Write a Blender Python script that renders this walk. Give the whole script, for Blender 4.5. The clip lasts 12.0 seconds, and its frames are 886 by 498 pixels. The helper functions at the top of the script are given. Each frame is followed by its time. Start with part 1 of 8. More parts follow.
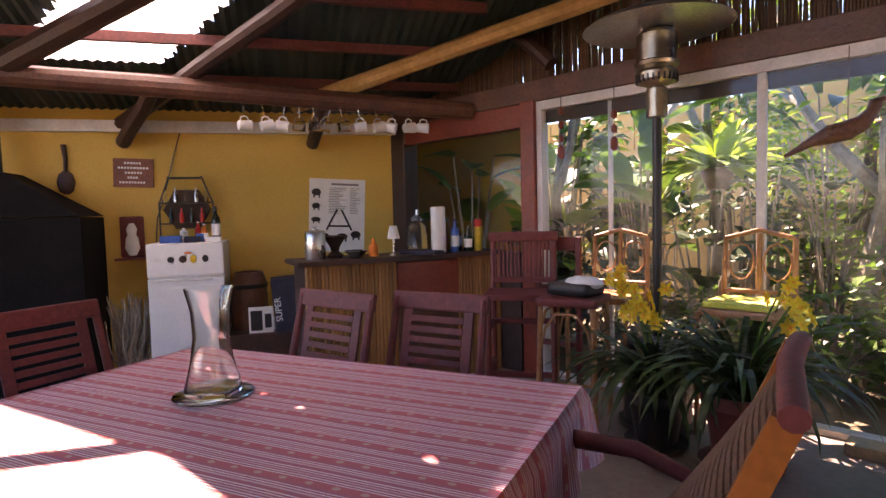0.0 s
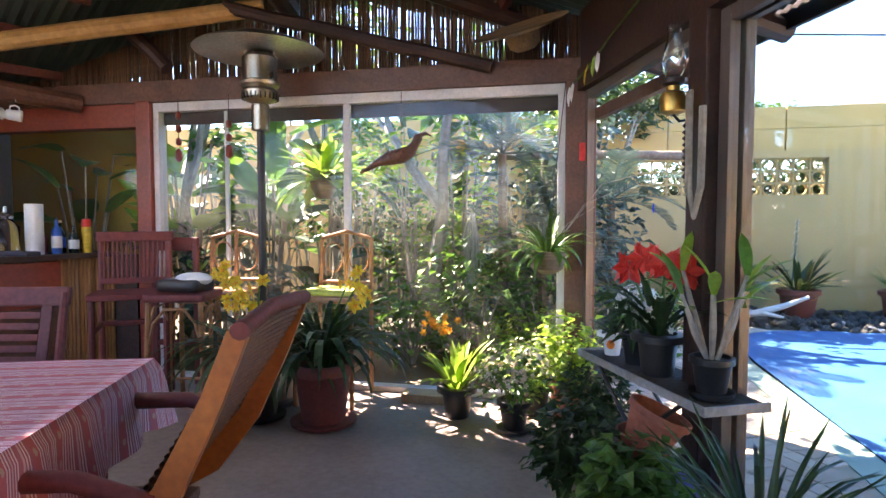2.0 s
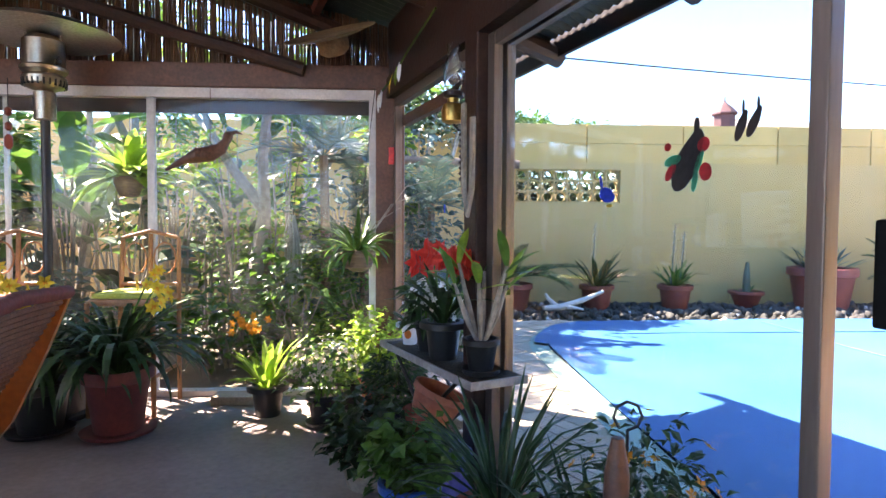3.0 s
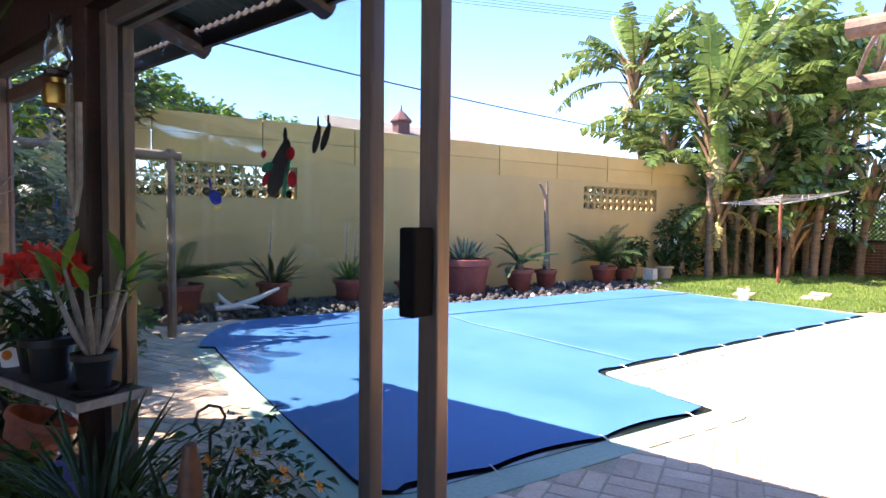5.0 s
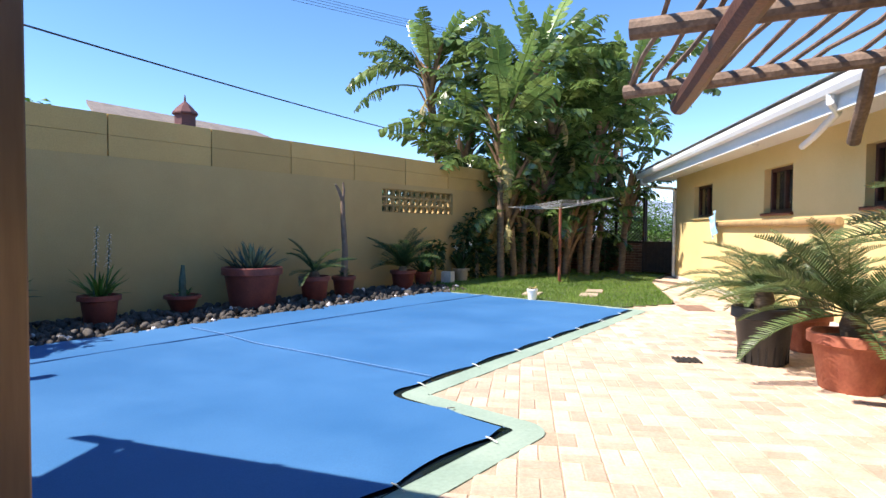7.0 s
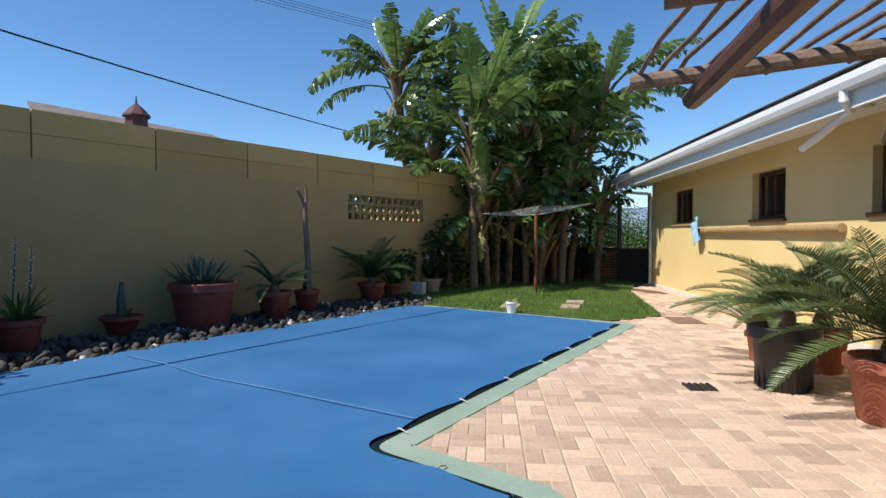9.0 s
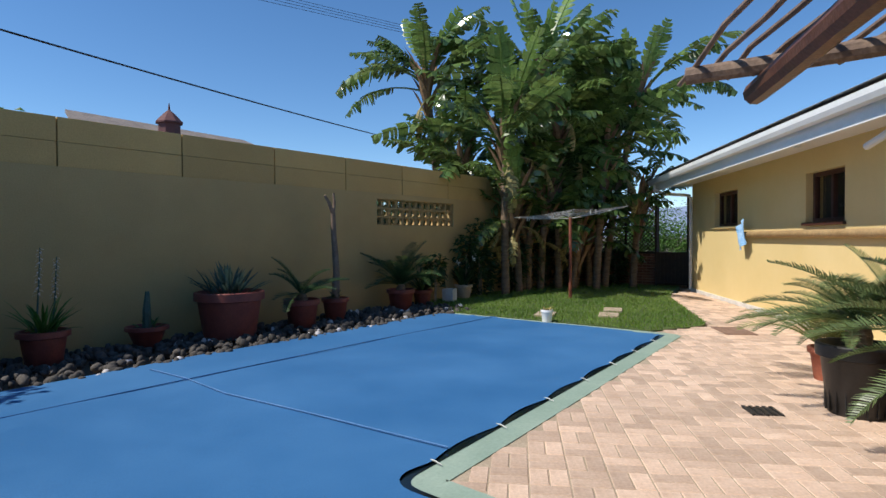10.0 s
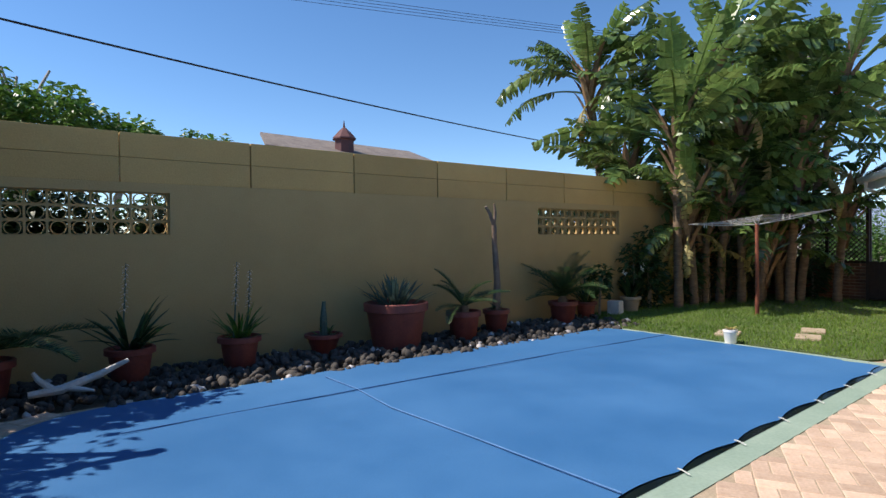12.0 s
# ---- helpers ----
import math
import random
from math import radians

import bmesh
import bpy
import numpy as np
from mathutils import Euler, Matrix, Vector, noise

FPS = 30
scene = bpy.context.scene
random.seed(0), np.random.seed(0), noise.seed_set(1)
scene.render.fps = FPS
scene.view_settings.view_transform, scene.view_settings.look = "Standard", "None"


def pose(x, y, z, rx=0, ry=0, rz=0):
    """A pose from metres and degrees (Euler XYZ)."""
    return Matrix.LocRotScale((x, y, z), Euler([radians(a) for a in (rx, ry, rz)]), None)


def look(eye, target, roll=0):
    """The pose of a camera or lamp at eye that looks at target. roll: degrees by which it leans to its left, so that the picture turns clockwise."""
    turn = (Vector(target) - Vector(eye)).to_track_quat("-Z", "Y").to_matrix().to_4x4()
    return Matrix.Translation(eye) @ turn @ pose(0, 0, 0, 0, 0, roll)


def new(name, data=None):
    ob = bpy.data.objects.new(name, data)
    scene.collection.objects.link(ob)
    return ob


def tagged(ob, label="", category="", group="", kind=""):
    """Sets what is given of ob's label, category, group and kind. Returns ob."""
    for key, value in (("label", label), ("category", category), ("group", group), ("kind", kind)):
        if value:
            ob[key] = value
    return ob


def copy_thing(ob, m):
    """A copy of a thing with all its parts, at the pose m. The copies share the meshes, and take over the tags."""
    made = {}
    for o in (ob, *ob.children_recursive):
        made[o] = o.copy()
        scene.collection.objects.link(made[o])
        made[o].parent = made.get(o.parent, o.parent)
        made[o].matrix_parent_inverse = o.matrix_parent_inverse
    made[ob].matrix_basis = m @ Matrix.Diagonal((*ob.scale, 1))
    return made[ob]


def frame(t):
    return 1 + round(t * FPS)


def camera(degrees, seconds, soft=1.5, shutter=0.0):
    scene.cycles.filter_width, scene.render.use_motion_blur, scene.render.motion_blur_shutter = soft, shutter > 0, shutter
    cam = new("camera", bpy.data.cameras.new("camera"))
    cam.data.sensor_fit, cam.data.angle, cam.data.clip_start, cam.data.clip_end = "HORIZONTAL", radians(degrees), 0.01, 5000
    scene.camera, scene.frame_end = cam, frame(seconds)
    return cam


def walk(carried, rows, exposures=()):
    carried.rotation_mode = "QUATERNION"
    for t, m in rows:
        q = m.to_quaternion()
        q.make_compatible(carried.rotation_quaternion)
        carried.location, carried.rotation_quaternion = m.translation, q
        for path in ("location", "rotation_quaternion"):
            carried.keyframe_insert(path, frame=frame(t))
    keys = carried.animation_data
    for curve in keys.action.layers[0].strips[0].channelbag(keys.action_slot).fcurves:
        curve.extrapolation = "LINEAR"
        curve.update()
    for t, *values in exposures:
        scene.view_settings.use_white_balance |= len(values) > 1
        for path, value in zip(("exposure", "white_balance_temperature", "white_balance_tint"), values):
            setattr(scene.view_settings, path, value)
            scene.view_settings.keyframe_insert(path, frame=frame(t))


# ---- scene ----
cam = camera(75.1, 12.0)
PATH = [
    (0, (-0.04, -0.116, 1.342), (-1.44, 1.307, 1.216), -1.5),
    (0.5, (0.11, -0.14, 1.36), (-1.084, 1.458, 1.222), -1.3),
    (1, (0.203, -0.224, 1.341), (-0.73, 1.54, 1.207), -0.8),
    (1.5, (0.325, -0.271, 1.301), (-0.339, 1.613, 1.185), -0.3),
    (2, (0.468, -0.318, 1.263), (0.052, 1.636, 1.167), 0.0),
    (2.5, (0.586, -0.405, 1.286), (0.437, 1.587, 1.183), 0.3),
    (3, (0.737, -0.448, 1.228), (0.834, 1.548, 1.151), 0.3),
    (4.8, (0.926, -0.595, 1.261), (1.918, 1.139, 1.172), 0.5),
    (5, (0.986, -0.568, 1.254), (2.054, 1.12, 1.169), 0.6),
    (5.5, (1.129, -0.477, 1.25), (2.362, 1.096, 1.173), 0.4),
    (6, (1.252, -0.411, 1.264), (2.633, 1.034, 1.186), 0.5),
    (6.5, (1.371, -0.293, 1.251), (2.858, 1.042, 1.177), 0.6),
    (7, (1.523, -0.169, 1.262), (3.089, 1.073, 1.194), 0.4),
    (7.5, (1.663, -0.053, 1.279), (3.274, 1.13, 1.212), 0.3),
    (9.5, (2.165, 0.523, 1.332), (3.805, 1.667, 1.287), -0.0),
    (10, (2.285, 0.624, 1.367), (3.865, 1.849, 1.328), -0.3),
    (10.5, (2.333, 0.7, 1.392), (3.82, 2.038, 1.358), -0.3),
    (11, (2.355, 0.685, 1.405), (3.748, 2.12, 1.382), -0.4),
    (11.5, (2.359, 0.719, 1.45), (3.65, 2.246, 1.428), -0.5),
    (12, (2.389, 0.774, 1.486), (3.579, 2.382, 1.464), -0.6),
]
EXPOSURES = [(0.0, 2.85, 9100, 42), (1.2, 3.2, 8000, 27), (2.0, 3.4, 7600, 27), (3.0, 3.3, 7300, 27), (4.8, 2.33, 7200, 28), (5.5, 1.88, 7100, 25), (6.5, 1.25, 6750, 18), (7.5, 0.75, 6750, 13), (9.5, 0.05, 6500, 10), (10.5, 0.0, 6500, 10), (12.0, 0.32, 6800, 13)]
walk(cam, [(t, look(eye, target, roll)) for t, eye, target, roll in PATH], EXPOSURES)

# ---- daylight ----
SUN = Vector((-0.684, 0.45, 1.0)).normalized()
world = bpy.data.worlds.new("sky")
scene.world = world
world.use_nodes = True
wn = world.node_tree.nodes
sky = wn.new("ShaderNodeTexSky")
sky.sky_type = "NISHITA"
sky.sun_disc = False
sky.sun_elevation = math.asin(SUN.z)
sky.sun_rotation = math.atan2(SUN.x, SUN.y)
sky.altitude = 1500
sky.air_density, sky.dust_density, sky.ozone_density = 1.0, 0.0, 3.5
tone = wn.new("ShaderNodeHueSaturation")
tone.inputs["Saturation"].default_value = 1.17
world.node_tree.links.new(sky.outputs[0], tone.inputs["Color"])
world.node_tree.links.new(tone.outputs[0], wn["Background"].inputs[0])
wn["Background"].inputs[1].default_value = 0.15
sun = new("sun", bpy.data.lights.new("sun", "SUN"))
sun.data.energy, sun.data.angle, sun.data.color = 5.0, radians(0.5), (1.0, 0.95, 0.87)
sun.matrix_world = look(SUN * 30, (0, 0, 0))


# ---- materials ----
def surf(name, c1, c2, rough=0.6, metal=0.0, scale=3.0, fine=40.0, bump=0.15, spread=0.25, stretch=(1, 1, 1), island=0.0, obrand=0.0, coat=0.0, trans=0.0, spec=0.5):
    """A two-scale procedural surface: broad blotches between two colours, fine grain, relief and uneven gloss."""
    m = bpy.data.materials.new(name)
    m.use_nodes = True
    nt = m.node_tree
    n, l = nt.nodes, nt.links
    b = n["Principled BSDF"]
    co = n.new("ShaderNodeTexCoord")
    mp = n.new("ShaderNodeMapping")
    mp.inputs["Scale"].default_value = stretch
    l.new(co.outputs["Object"], mp.inputs[0])
    big = n.new("ShaderNodeTexNoise")
    big.inputs["Scale"].default_value = scale
    big.inputs["Detail"].default_value = 5
    big.inputs["Roughness"].default_value = 0.62
    l.new(mp.outputs[0], big.inputs["Vector"])
    small = n.new("ShaderNodeTexNoise")
    small.inputs["Scale"].default_value = fine
    small.inputs["Detail"].default_value = 3
    l.new(mp.outputs[0], small.inputs["Vector"])
    ramp = n.new("ShaderNodeMapRange")
    ramp.inputs[1].default_value, ramp.inputs[2].default_value = 0.33, 0.67
    l.new(big.outputs[0], ramp.inputs[0])
    mix = n.new("ShaderNodeMix")
    mix.data_type = "RGBA"
    mix.inputs[6].default_value, mix.inputs[7].default_value = (*c1, 1), (*c2, 1)
    l.new(ramp.outputs[0], mix.inputs[0])
    hsv = n.new("ShaderNodeHueSaturation")
    l.new(mix.outputs[2], hsv.inputs["Color"])
    grain = n.new("ShaderNodeMapRange")
    grain.inputs[1].default_value, grain.inputs[2].default_value = 0.25, 0.75
    grain.inputs[3].default_value, grain.inputs[4].default_value = 1 - spread, 1 + spread
    l.new(small.outputs[0], grain.inputs[0])
    value = grain.outputs[0]
    for amount, node, socket in ((island, "ShaderNodeNewGeometry", "Random Per Island"), (obrand, "ShaderNodeObjectInfo", "Random")):
        if amount:
            src = n.new(node)
            r = n.new("ShaderNodeMapRange")
            r.inputs[3].default_value, r.inputs[4].default_value = 1 - amount, 1 + amount
            l.new(src.outputs[socket], r.inputs[0])
            mul = n.new("ShaderNodeMath")
            mul.operation = "MULTIPLY"
            l.new(value, mul.inputs[0]), l.new(r.outputs[0], mul.inputs[1])
            value = mul.outputs[0]
    l.new(value, hsv.inputs["Value"])
    l.new(hsv.outputs[0], b.inputs["Base Color"])
    rr = n.new("ShaderNodeMapRange")
    rr.inputs[3].default_value, rr.inputs[4].default_value = max(0.02, rough - 0.12), min(1, rough + 0.12)
    l.new(big.outputs[0], rr.inputs[0])
    l.new(rr.outputs[0], b.inputs["Roughness"])
    b.inputs["Metallic"].default_value = metal
    b.inputs["Specular IOR Level"].default_value = spec
    b.inputs["Coat Weight"].default_value = coat
    if bump:
        bp = n.new("ShaderNodeBump")
        bp.inputs["Strength"].default_value = bump
        bp.inputs["Distance"].default_value = 0.01
        l.new(small.outputs[0], bp.inputs["Height"])
        l.new(bp.outputs[0], b.inputs["Normal"])
    if trans:
        tr = n.new("ShaderNodeBsdfTranslucent")
        l.new(hsv.outputs[0], tr.inputs[0])
        ms = n.new("ShaderNodeMixShader")
        ms.inputs[0].default_value = trans
        l.new(b.outputs[0], ms.inputs[1]), l.new(tr.outputs[0], ms.inputs[2])
        l.new(ms.outputs[0], n["Material Output"].inputs[0])
    return m


def clear(name, tint=(1, 1, 1), rough=0.0, ior=1.45):
    m = bpy.data.materials.new(name)
    m.use_nodes = True
    b = m.node_tree.nodes["Principled BSDF"]
    b.inputs["Base Color"].default_value = (*tint, 1)
    b.inputs["Transmission Weight"].default_value = 1
    b.inputs["Roughness"].default_value = rough
    b.inputs["IOR"].default_value = ior
    return m


def pane_material(name, tint=(0.93, 0.96, 0.95), dust=0.0, gloss=0.05):
    """Thin window glass: clear, with the reflection that the angle gives."""
    m = bpy.data.materials.new(name)
    m.use_nodes = True
    n, l = m.node_tree.nodes, m.node_tree.links
    n.remove(n["Principled BSDF"])
    t, g, f, ms = n.new("ShaderNodeBsdfTransparent"), n.new("ShaderNodeBsdfGlossy"), n.new("ShaderNodeFresnel"), n.new("ShaderNodeMixShader")
    t.inputs[0].default_value = (*tint, 1)
    g.inputs["Roughness"].default_value = 0.01
    n.remove(f)
    ms.inputs[0].default_value = gloss
    l.new(t.outputs[0], ms.inputs[1]), l.new(g.outputs[0], ms.inputs[2])
    out = ms.outputs[0]
    if dust:
        d, tr, ad, tx, rg = n.new("ShaderNodeBsdfDiffuse"), n.new("ShaderNodeBsdfTranslucent"), n.new("ShaderNodeMixShader"), n.new("ShaderNodeTexNoise"), n.new("ShaderNodeMapRange")
        co, ms2 = n.new("ShaderNodeTexCoord"), n.new("ShaderNodeMixShader")
        for q in (d, tr):
            q.inputs[0].default_value = (0.75, 0.78, 0.76, 1)
        tx.inputs["Scale"].default_value, tx.inputs["Detail"].default_value = 2.2, 6
        l.new(co.outputs["Object"], tx.inputs["Vector"])
        rg.inputs[1].default_value, rg.inputs[2].default_value, rg.inputs[3].default_value, rg.inputs[4].default_value = 0.4, 0.75, 0.15 * dust, 2.6 * dust
        l.new(tx.outputs[0], rg.inputs[0])
        l.new(d.outputs[0], ad.inputs[1]), l.new(tr.outputs[0], ad.inputs[2])
        l.new(rg.outputs[0], ms2.inputs[0]), l.new(out, ms2.inputs[1]), l.new(ad.outputs[0], ms2.inputs[2])
        out = ms2.outputs[0]
    l.new(out, n["Material Output"].inputs[0])
    return m


M = {}
# Boundary wall colour is lowered to carry the shade on its face.
M["wall_cream_shaded"] = surf("shaded_cream_paint", (0.42, 0.285, 0.115), (0.47, 0.325, 0.135), 0.85, scale=1.2, fine=60, bump=0.25, spread=0.06)
M["wall_house"] = surf("house_paint", (0.71, 0.535, 0.235), (0.75, 0.575, 0.27), 0.85, scale=1.0, fine=70, bump=0.2, spread=0.05)
M["wall_yellow"] = surf("ochre_paint", (0.60, 0.37, 0.08), (0.66, 0.42, 0.10), 0.8, scale=1.5, fine=60, bump=0.2, spread=0.07)
M["white"] = surf("white_paint", (0.74, 0.74, 0.72), (0.80, 0.80, 0.79), 0.45, scale=2, fine=50, bump=0.05, spread=0.04)
M["white_dirty"] = surf("weathered_white_paint", (0.55, 0.53, 0.49), (0.75, 0.73, 0.69), 0.6, scale=6, fine=60, bump=0.15, spread=0.1)
M["pole"] = surf("stained_pole", (0.085, 0.032, 0.020), (0.15, 0.062, 0.035), 0.5, scale=5, fine=45, bump=0.3, spread=0.3)
M["pole_dark"] = surf("dark_stained_timber", (0.030, 0.0125, 0.009), (0.058, 0.024, 0.015), 0.5, scale=5, fine=45, bump=0.3, spread=0.3)
M["pole_raw"] = surf("varnished_raw_pole", (0.42, 0.22, 0.065), (0.56, 0.33, 0.12), 0.45, scale=4, fine=30, bump=0.3, spread=0.2)
M["pole_grey"] = surf("weathered_pole", (0.13, 0.083, 0.057), (0.24, 0.165, 0.115), 0.8, scale=6, fine=40, bump=0.4, spread=0.3)
M["red_wood"] = surf("red_painted_timber", (0.20, 0.028, 0.014), (0.27, 0.045, 0.02), 0.4, scale=4, fine=40, bump=0.2, spread=0.2)
M["roof_green"] = surf("green_roof_sheet", (0.02, 0.04, 0.032), (0.035, 0.06, 0.05), 0.5, metal=0.0, scale=2, fine=20, bump=0.1, spread=0.2)
M["floor"] = surf("worn_cement_floor", (0.20, 0.155, 0.135), (0.28, 0.225, 0.195), 0.55, scale=1.6, fine=30, bump=0.15, spread=0.15)
M["soil"] = surf("dry_soil", (0.10, 0.075, 0.05), (0.17, 0.13, 0.09), 0.95, scale=1.2, fine=25, bump=0.6, spread=0.35)
M["lawn"] = surf("lawn_soil", (0.05, 0.085, 0.02), (0.10, 0.13, 0.035), 0.95, scale=1.5, fine=30, bump=0.5, spread=0.3)
M["coping"] = surf("green_coping_paint", (0.24, 0.33, 0.26), (0.31, 0.40, 0.32), 0.7, scale=2, fine=40, bump=0.2, spread=0.1)
M["cover"] = surf("blue_pool_cover", (0.032, 0.13, 0.30), (0.052, 0.17, 0.36), 0.6, scale=0.7, fine=120, bump=0.12, spread=0.09, spec=0.2)
M["black"] = surf("black_plastic", (0.012, 0.012, 0.013), (0.02, 0.02, 0.02), 0.45, scale=8, fine=60, bump=0.1, spread=0.2)
M["alu"] = surf("anodised_frame", (0.16, 0.125, 0.105), (0.21, 0.165, 0.14), 0.38, metal=0.55, scale=4, fine=90, bump=0.05, spread=0.1, stretch=(1, 1, 0.1))
M["alu_white"] = surf("chalky_window_frame", (0.55, 0.52, 0.50), (0.68, 0.65, 0.63), 0.5, scale=5, fine=60, bump=0.08, spread=0.1)
M["mortar"] = surf("sand_joint", (0.36, 0.28, 0.19), (0.44, 0.35, 0.25), 0.95, scale=5, fine=60, bump=0.4, spread=0.2)
M["purlin"] = surf("red_oxide_timber", (0.10, 0.022, 0.018), (0.16, 0.04, 0.03), 0.6, scale=5, fine=40, bump=0.2, spread=0.25)
M["bamboo"] = surf("aged_bamboo", (0.075, 0.034, 0.016), (0.135, 0.066, 0.028), 0.55, scale=6, fine=40, bump=0.15, spread=0.2, obrand=0.35)
M["pane"] = pane_material("window_glass")
M["pane_door"] = pane_material("door_glass", (0.92, 0.95, 0.94), 0.0, 0.04)
M["pane_dusty"] = pane_material("dusty_window_glass", (0.95, 0.97, 0.96), 0.008, 0.012)


# ---- shaping ----
def part(name, bm, material, parent=None, label=""):
    """Links a bmesh as one mesh object under a thing or under a part."""
    bmesh.ops.recalc_face_normals(bm, faces=bm.faces)
    me = bpy.data.meshes.new(name)
    bm.to_mesh(me)
    bm.free()
    me.materials.append(material)
    ob = new(name, me)
    if parent:
        ob.parent = parent
    if label:
        ob["label"] = label
    return ob


def smooth(ob, angle=40):
    for p in ob.data.polygons:
        p.use_smooth = True
    ob.data.set_sharp_from_angle(angle=radians(angle))
    return ob


def thing(name, label, category, at=None, group=""):
    ob = new(name)
    ob.empty_display_size = 0.1
    if at is not None:
        ob.matrix_world = at
    return tagged(ob, label, category, group)


def structure(ob, label=""):
    return tagged(ob, label, kind="structure")


def box(bm, x0, y0, z0, x1, y1, z1, m=None, bevel=0.0):
    vs = [Vector((x, y, z)) for z in (z0, z1) for x, y in ((x0, y0), (x1, y0), (x1, y1), (x0, y1))]
    v = [bm.verts.new(m @ p if m is not None else p) for p in vs]
    fs = [bm.faces.new([v[i] for i in q]) for q in ((3, 2, 1, 0), (4, 5, 6, 7), (0, 1, 5, 4), (1, 2, 6, 5), (2, 3, 7, 6), (3, 0, 4, 7))]
    if bevel:
        es = list({e for f in fs for e in f.edges})
        bmesh.ops.bevel(bm, geom=es, offset=bevel, segments=2, affect="EDGES", profile=0.6)


def tube(bm, pts, radii, n=8, cap=True, jitter=0.0):
    """A round bar along a line of points."""
    pts = [Vector(p) for p in pts]
    if not hasattr(radii, "__len__"):
        radii = [radii] * len(pts)
    rings = []
    side = None
    for i, p in enumerate(pts):
        d = (pts[min(i + 1, len(pts) - 1)] - pts[max(i - 1, 0)]).normalized()
        if side is None:
            side = d.orthogonal().normalized()
        side = (side - d * side.dot(d)).normalized()
        up = d.cross(side)
        rings.append([bm.verts.new(p + (side * math.cos(a) + up * math.sin(a)) * radii[i] * (1 + random.uniform(-jitter, jitter))) for a in (2 * math.pi * k / n for k in range(n))])
    for a, b in zip(rings, rings[1:]):
        for k in range(n):
            bm.faces.new((a[k], a[(k + 1) % n], b[(k + 1) % n], b[k]))
    if cap:
        bm.faces.new(rings[0][::-1])
        bm.faces.new(rings[-1])


def lathe(bm, profile, n=24, m=None, squash=1.0):
    """A turned body from (radius, height) pairs."""
    rings = []
    for r, z in profile:
        ring = []
        for k in range(n):
            a = 2 * math.pi * k / n
            p = Vector((r * math.cos(a), r * math.sin(a) * squash, z))
            ring.append(bm.verts.new(m @ p if m is not None else p))
        rings.append(ring)
    for a, b in zip(rings, rings[1:]):
        for k in range(n):
            bm.faces.new((a[k], a[(k + 1) % n], b[(k + 1) % n], b[k]))
    bm.faces.new(rings[0][::-1])
    bm.faces.new(rings[-1])


def pole(p0, p1, r0, r1=None, n=10, wobble=0.006, steps=5):
    """A slightly crooked round pole."""
    bm = bmesh.new()
    p0, p1 = Vector(p0), Vector(p1)
    r1 = r1 or r0
    pts, rad = [], []
    for i in range(steps + 1):
        k = i / steps
        j = Vector((random.uniform(-1, 1), random.uniform(-1, 1), random.uniform(-1, 1))) * wobble * (0 if i in (0, steps) else 1)
        pts.append(p0.lerp(p1, k) + j)
        rad.append((r0 + (r1 - r0) * k) * random.uniform(0.97, 1.03))
    tube(bm, pts, rad, n)
    return bm


def slab(bm, pts, z0, z1):
    a = [bm.verts.new((x, y, z0)) for x, y in pts]
    b = [bm.verts.new((x, y, z1)) for x, y in pts]
    bm.faces.new(a[::-1]), bm.faces.new(b)
    for i in range(len(pts)):
        j = (i + 1) % len(pts)
        bm.faces.new((a[i], a[j], b[j], b[i]))


def inside(x, y, poly):
    hit = False
    for (x0, y0), (x1, y1) in zip(poly, poly[1:] + poly[:1]):
        if (y0 > y) != (y1 > y) and x < x0 + (y - y0) / (y1 - y0) * (x1 - x0):
            hit = not hit
    return hit


def rounded(pts, radii, steps=6):
    """A polygon with its corners rounded."""
    out = []
    for i, p in enumerate(pts):
        p, a, b = Vector(p), Vector(pts[i - 1]), Vector(pts[(i + 1) % len(pts)])
        r = radii[i]
        if not r:
            out.append(tuple(p))
            continue
        s, e = p + (a - p).normalized() * r, p + (b - p).normalized() * r
        for k in range(steps + 1):
            t = k / steps
            q = s * (1 - t) ** 2 + p * 2 * t * (1 - t) + e * t * t
            out.append((q.x, q.y))
    return out


def offset_poly(pts, d):
    """Moves each side of a counterclockwise polygon outwards."""
    out = []
    n = len(pts)
    for i in range(n):
        a, p, b = Vector(pts[i - 1]), Vector(pts[i]), Vector(pts[(i + 1) % n])
        e0, e1 = (p - a).normalized(), (b - p).normalized()
        n0, n1 = Vector((e0.y, -e0.x)), Vector((e1.y, -e1.x))
        m = (n0 + n1).normalized()
        out.append(tuple(p + m * d / max(0.5, m.dot(n0))))
    return out


# ---- plan ----
# The pavilion: a glazed wall along y = 3.70, a sliding door wall at a slant, an ochre wall at 60 degrees.
C1, C2, C3 = Vector((0.56, 3.70)), Vector((-4.35, 3.70)), Vector((-6.6, -0.20))
DD, DN = Vector((0.325, -0.945)).normalized(), Vector((0.945, 0.325)).normalized()
C6 = C1 + DD * 5.6
C4, C5 = Vector((-4.6, -3.6)), Vector((1.3, -4.4))
HD, HN = Vector((0.862, 0.507)).normalized(), Vector((-0.507, 0.862)).normalized()
H0 = Vector((13.0, 2.05))
PAVE = 0.05


def on_door(s, out=0.0):
    p = C1 + DD * s + DN * out
    return p.x, p.y


def on_house(s, out=0.0):
    p = H0 + HD * s + HN * out
    return p.x, p.y


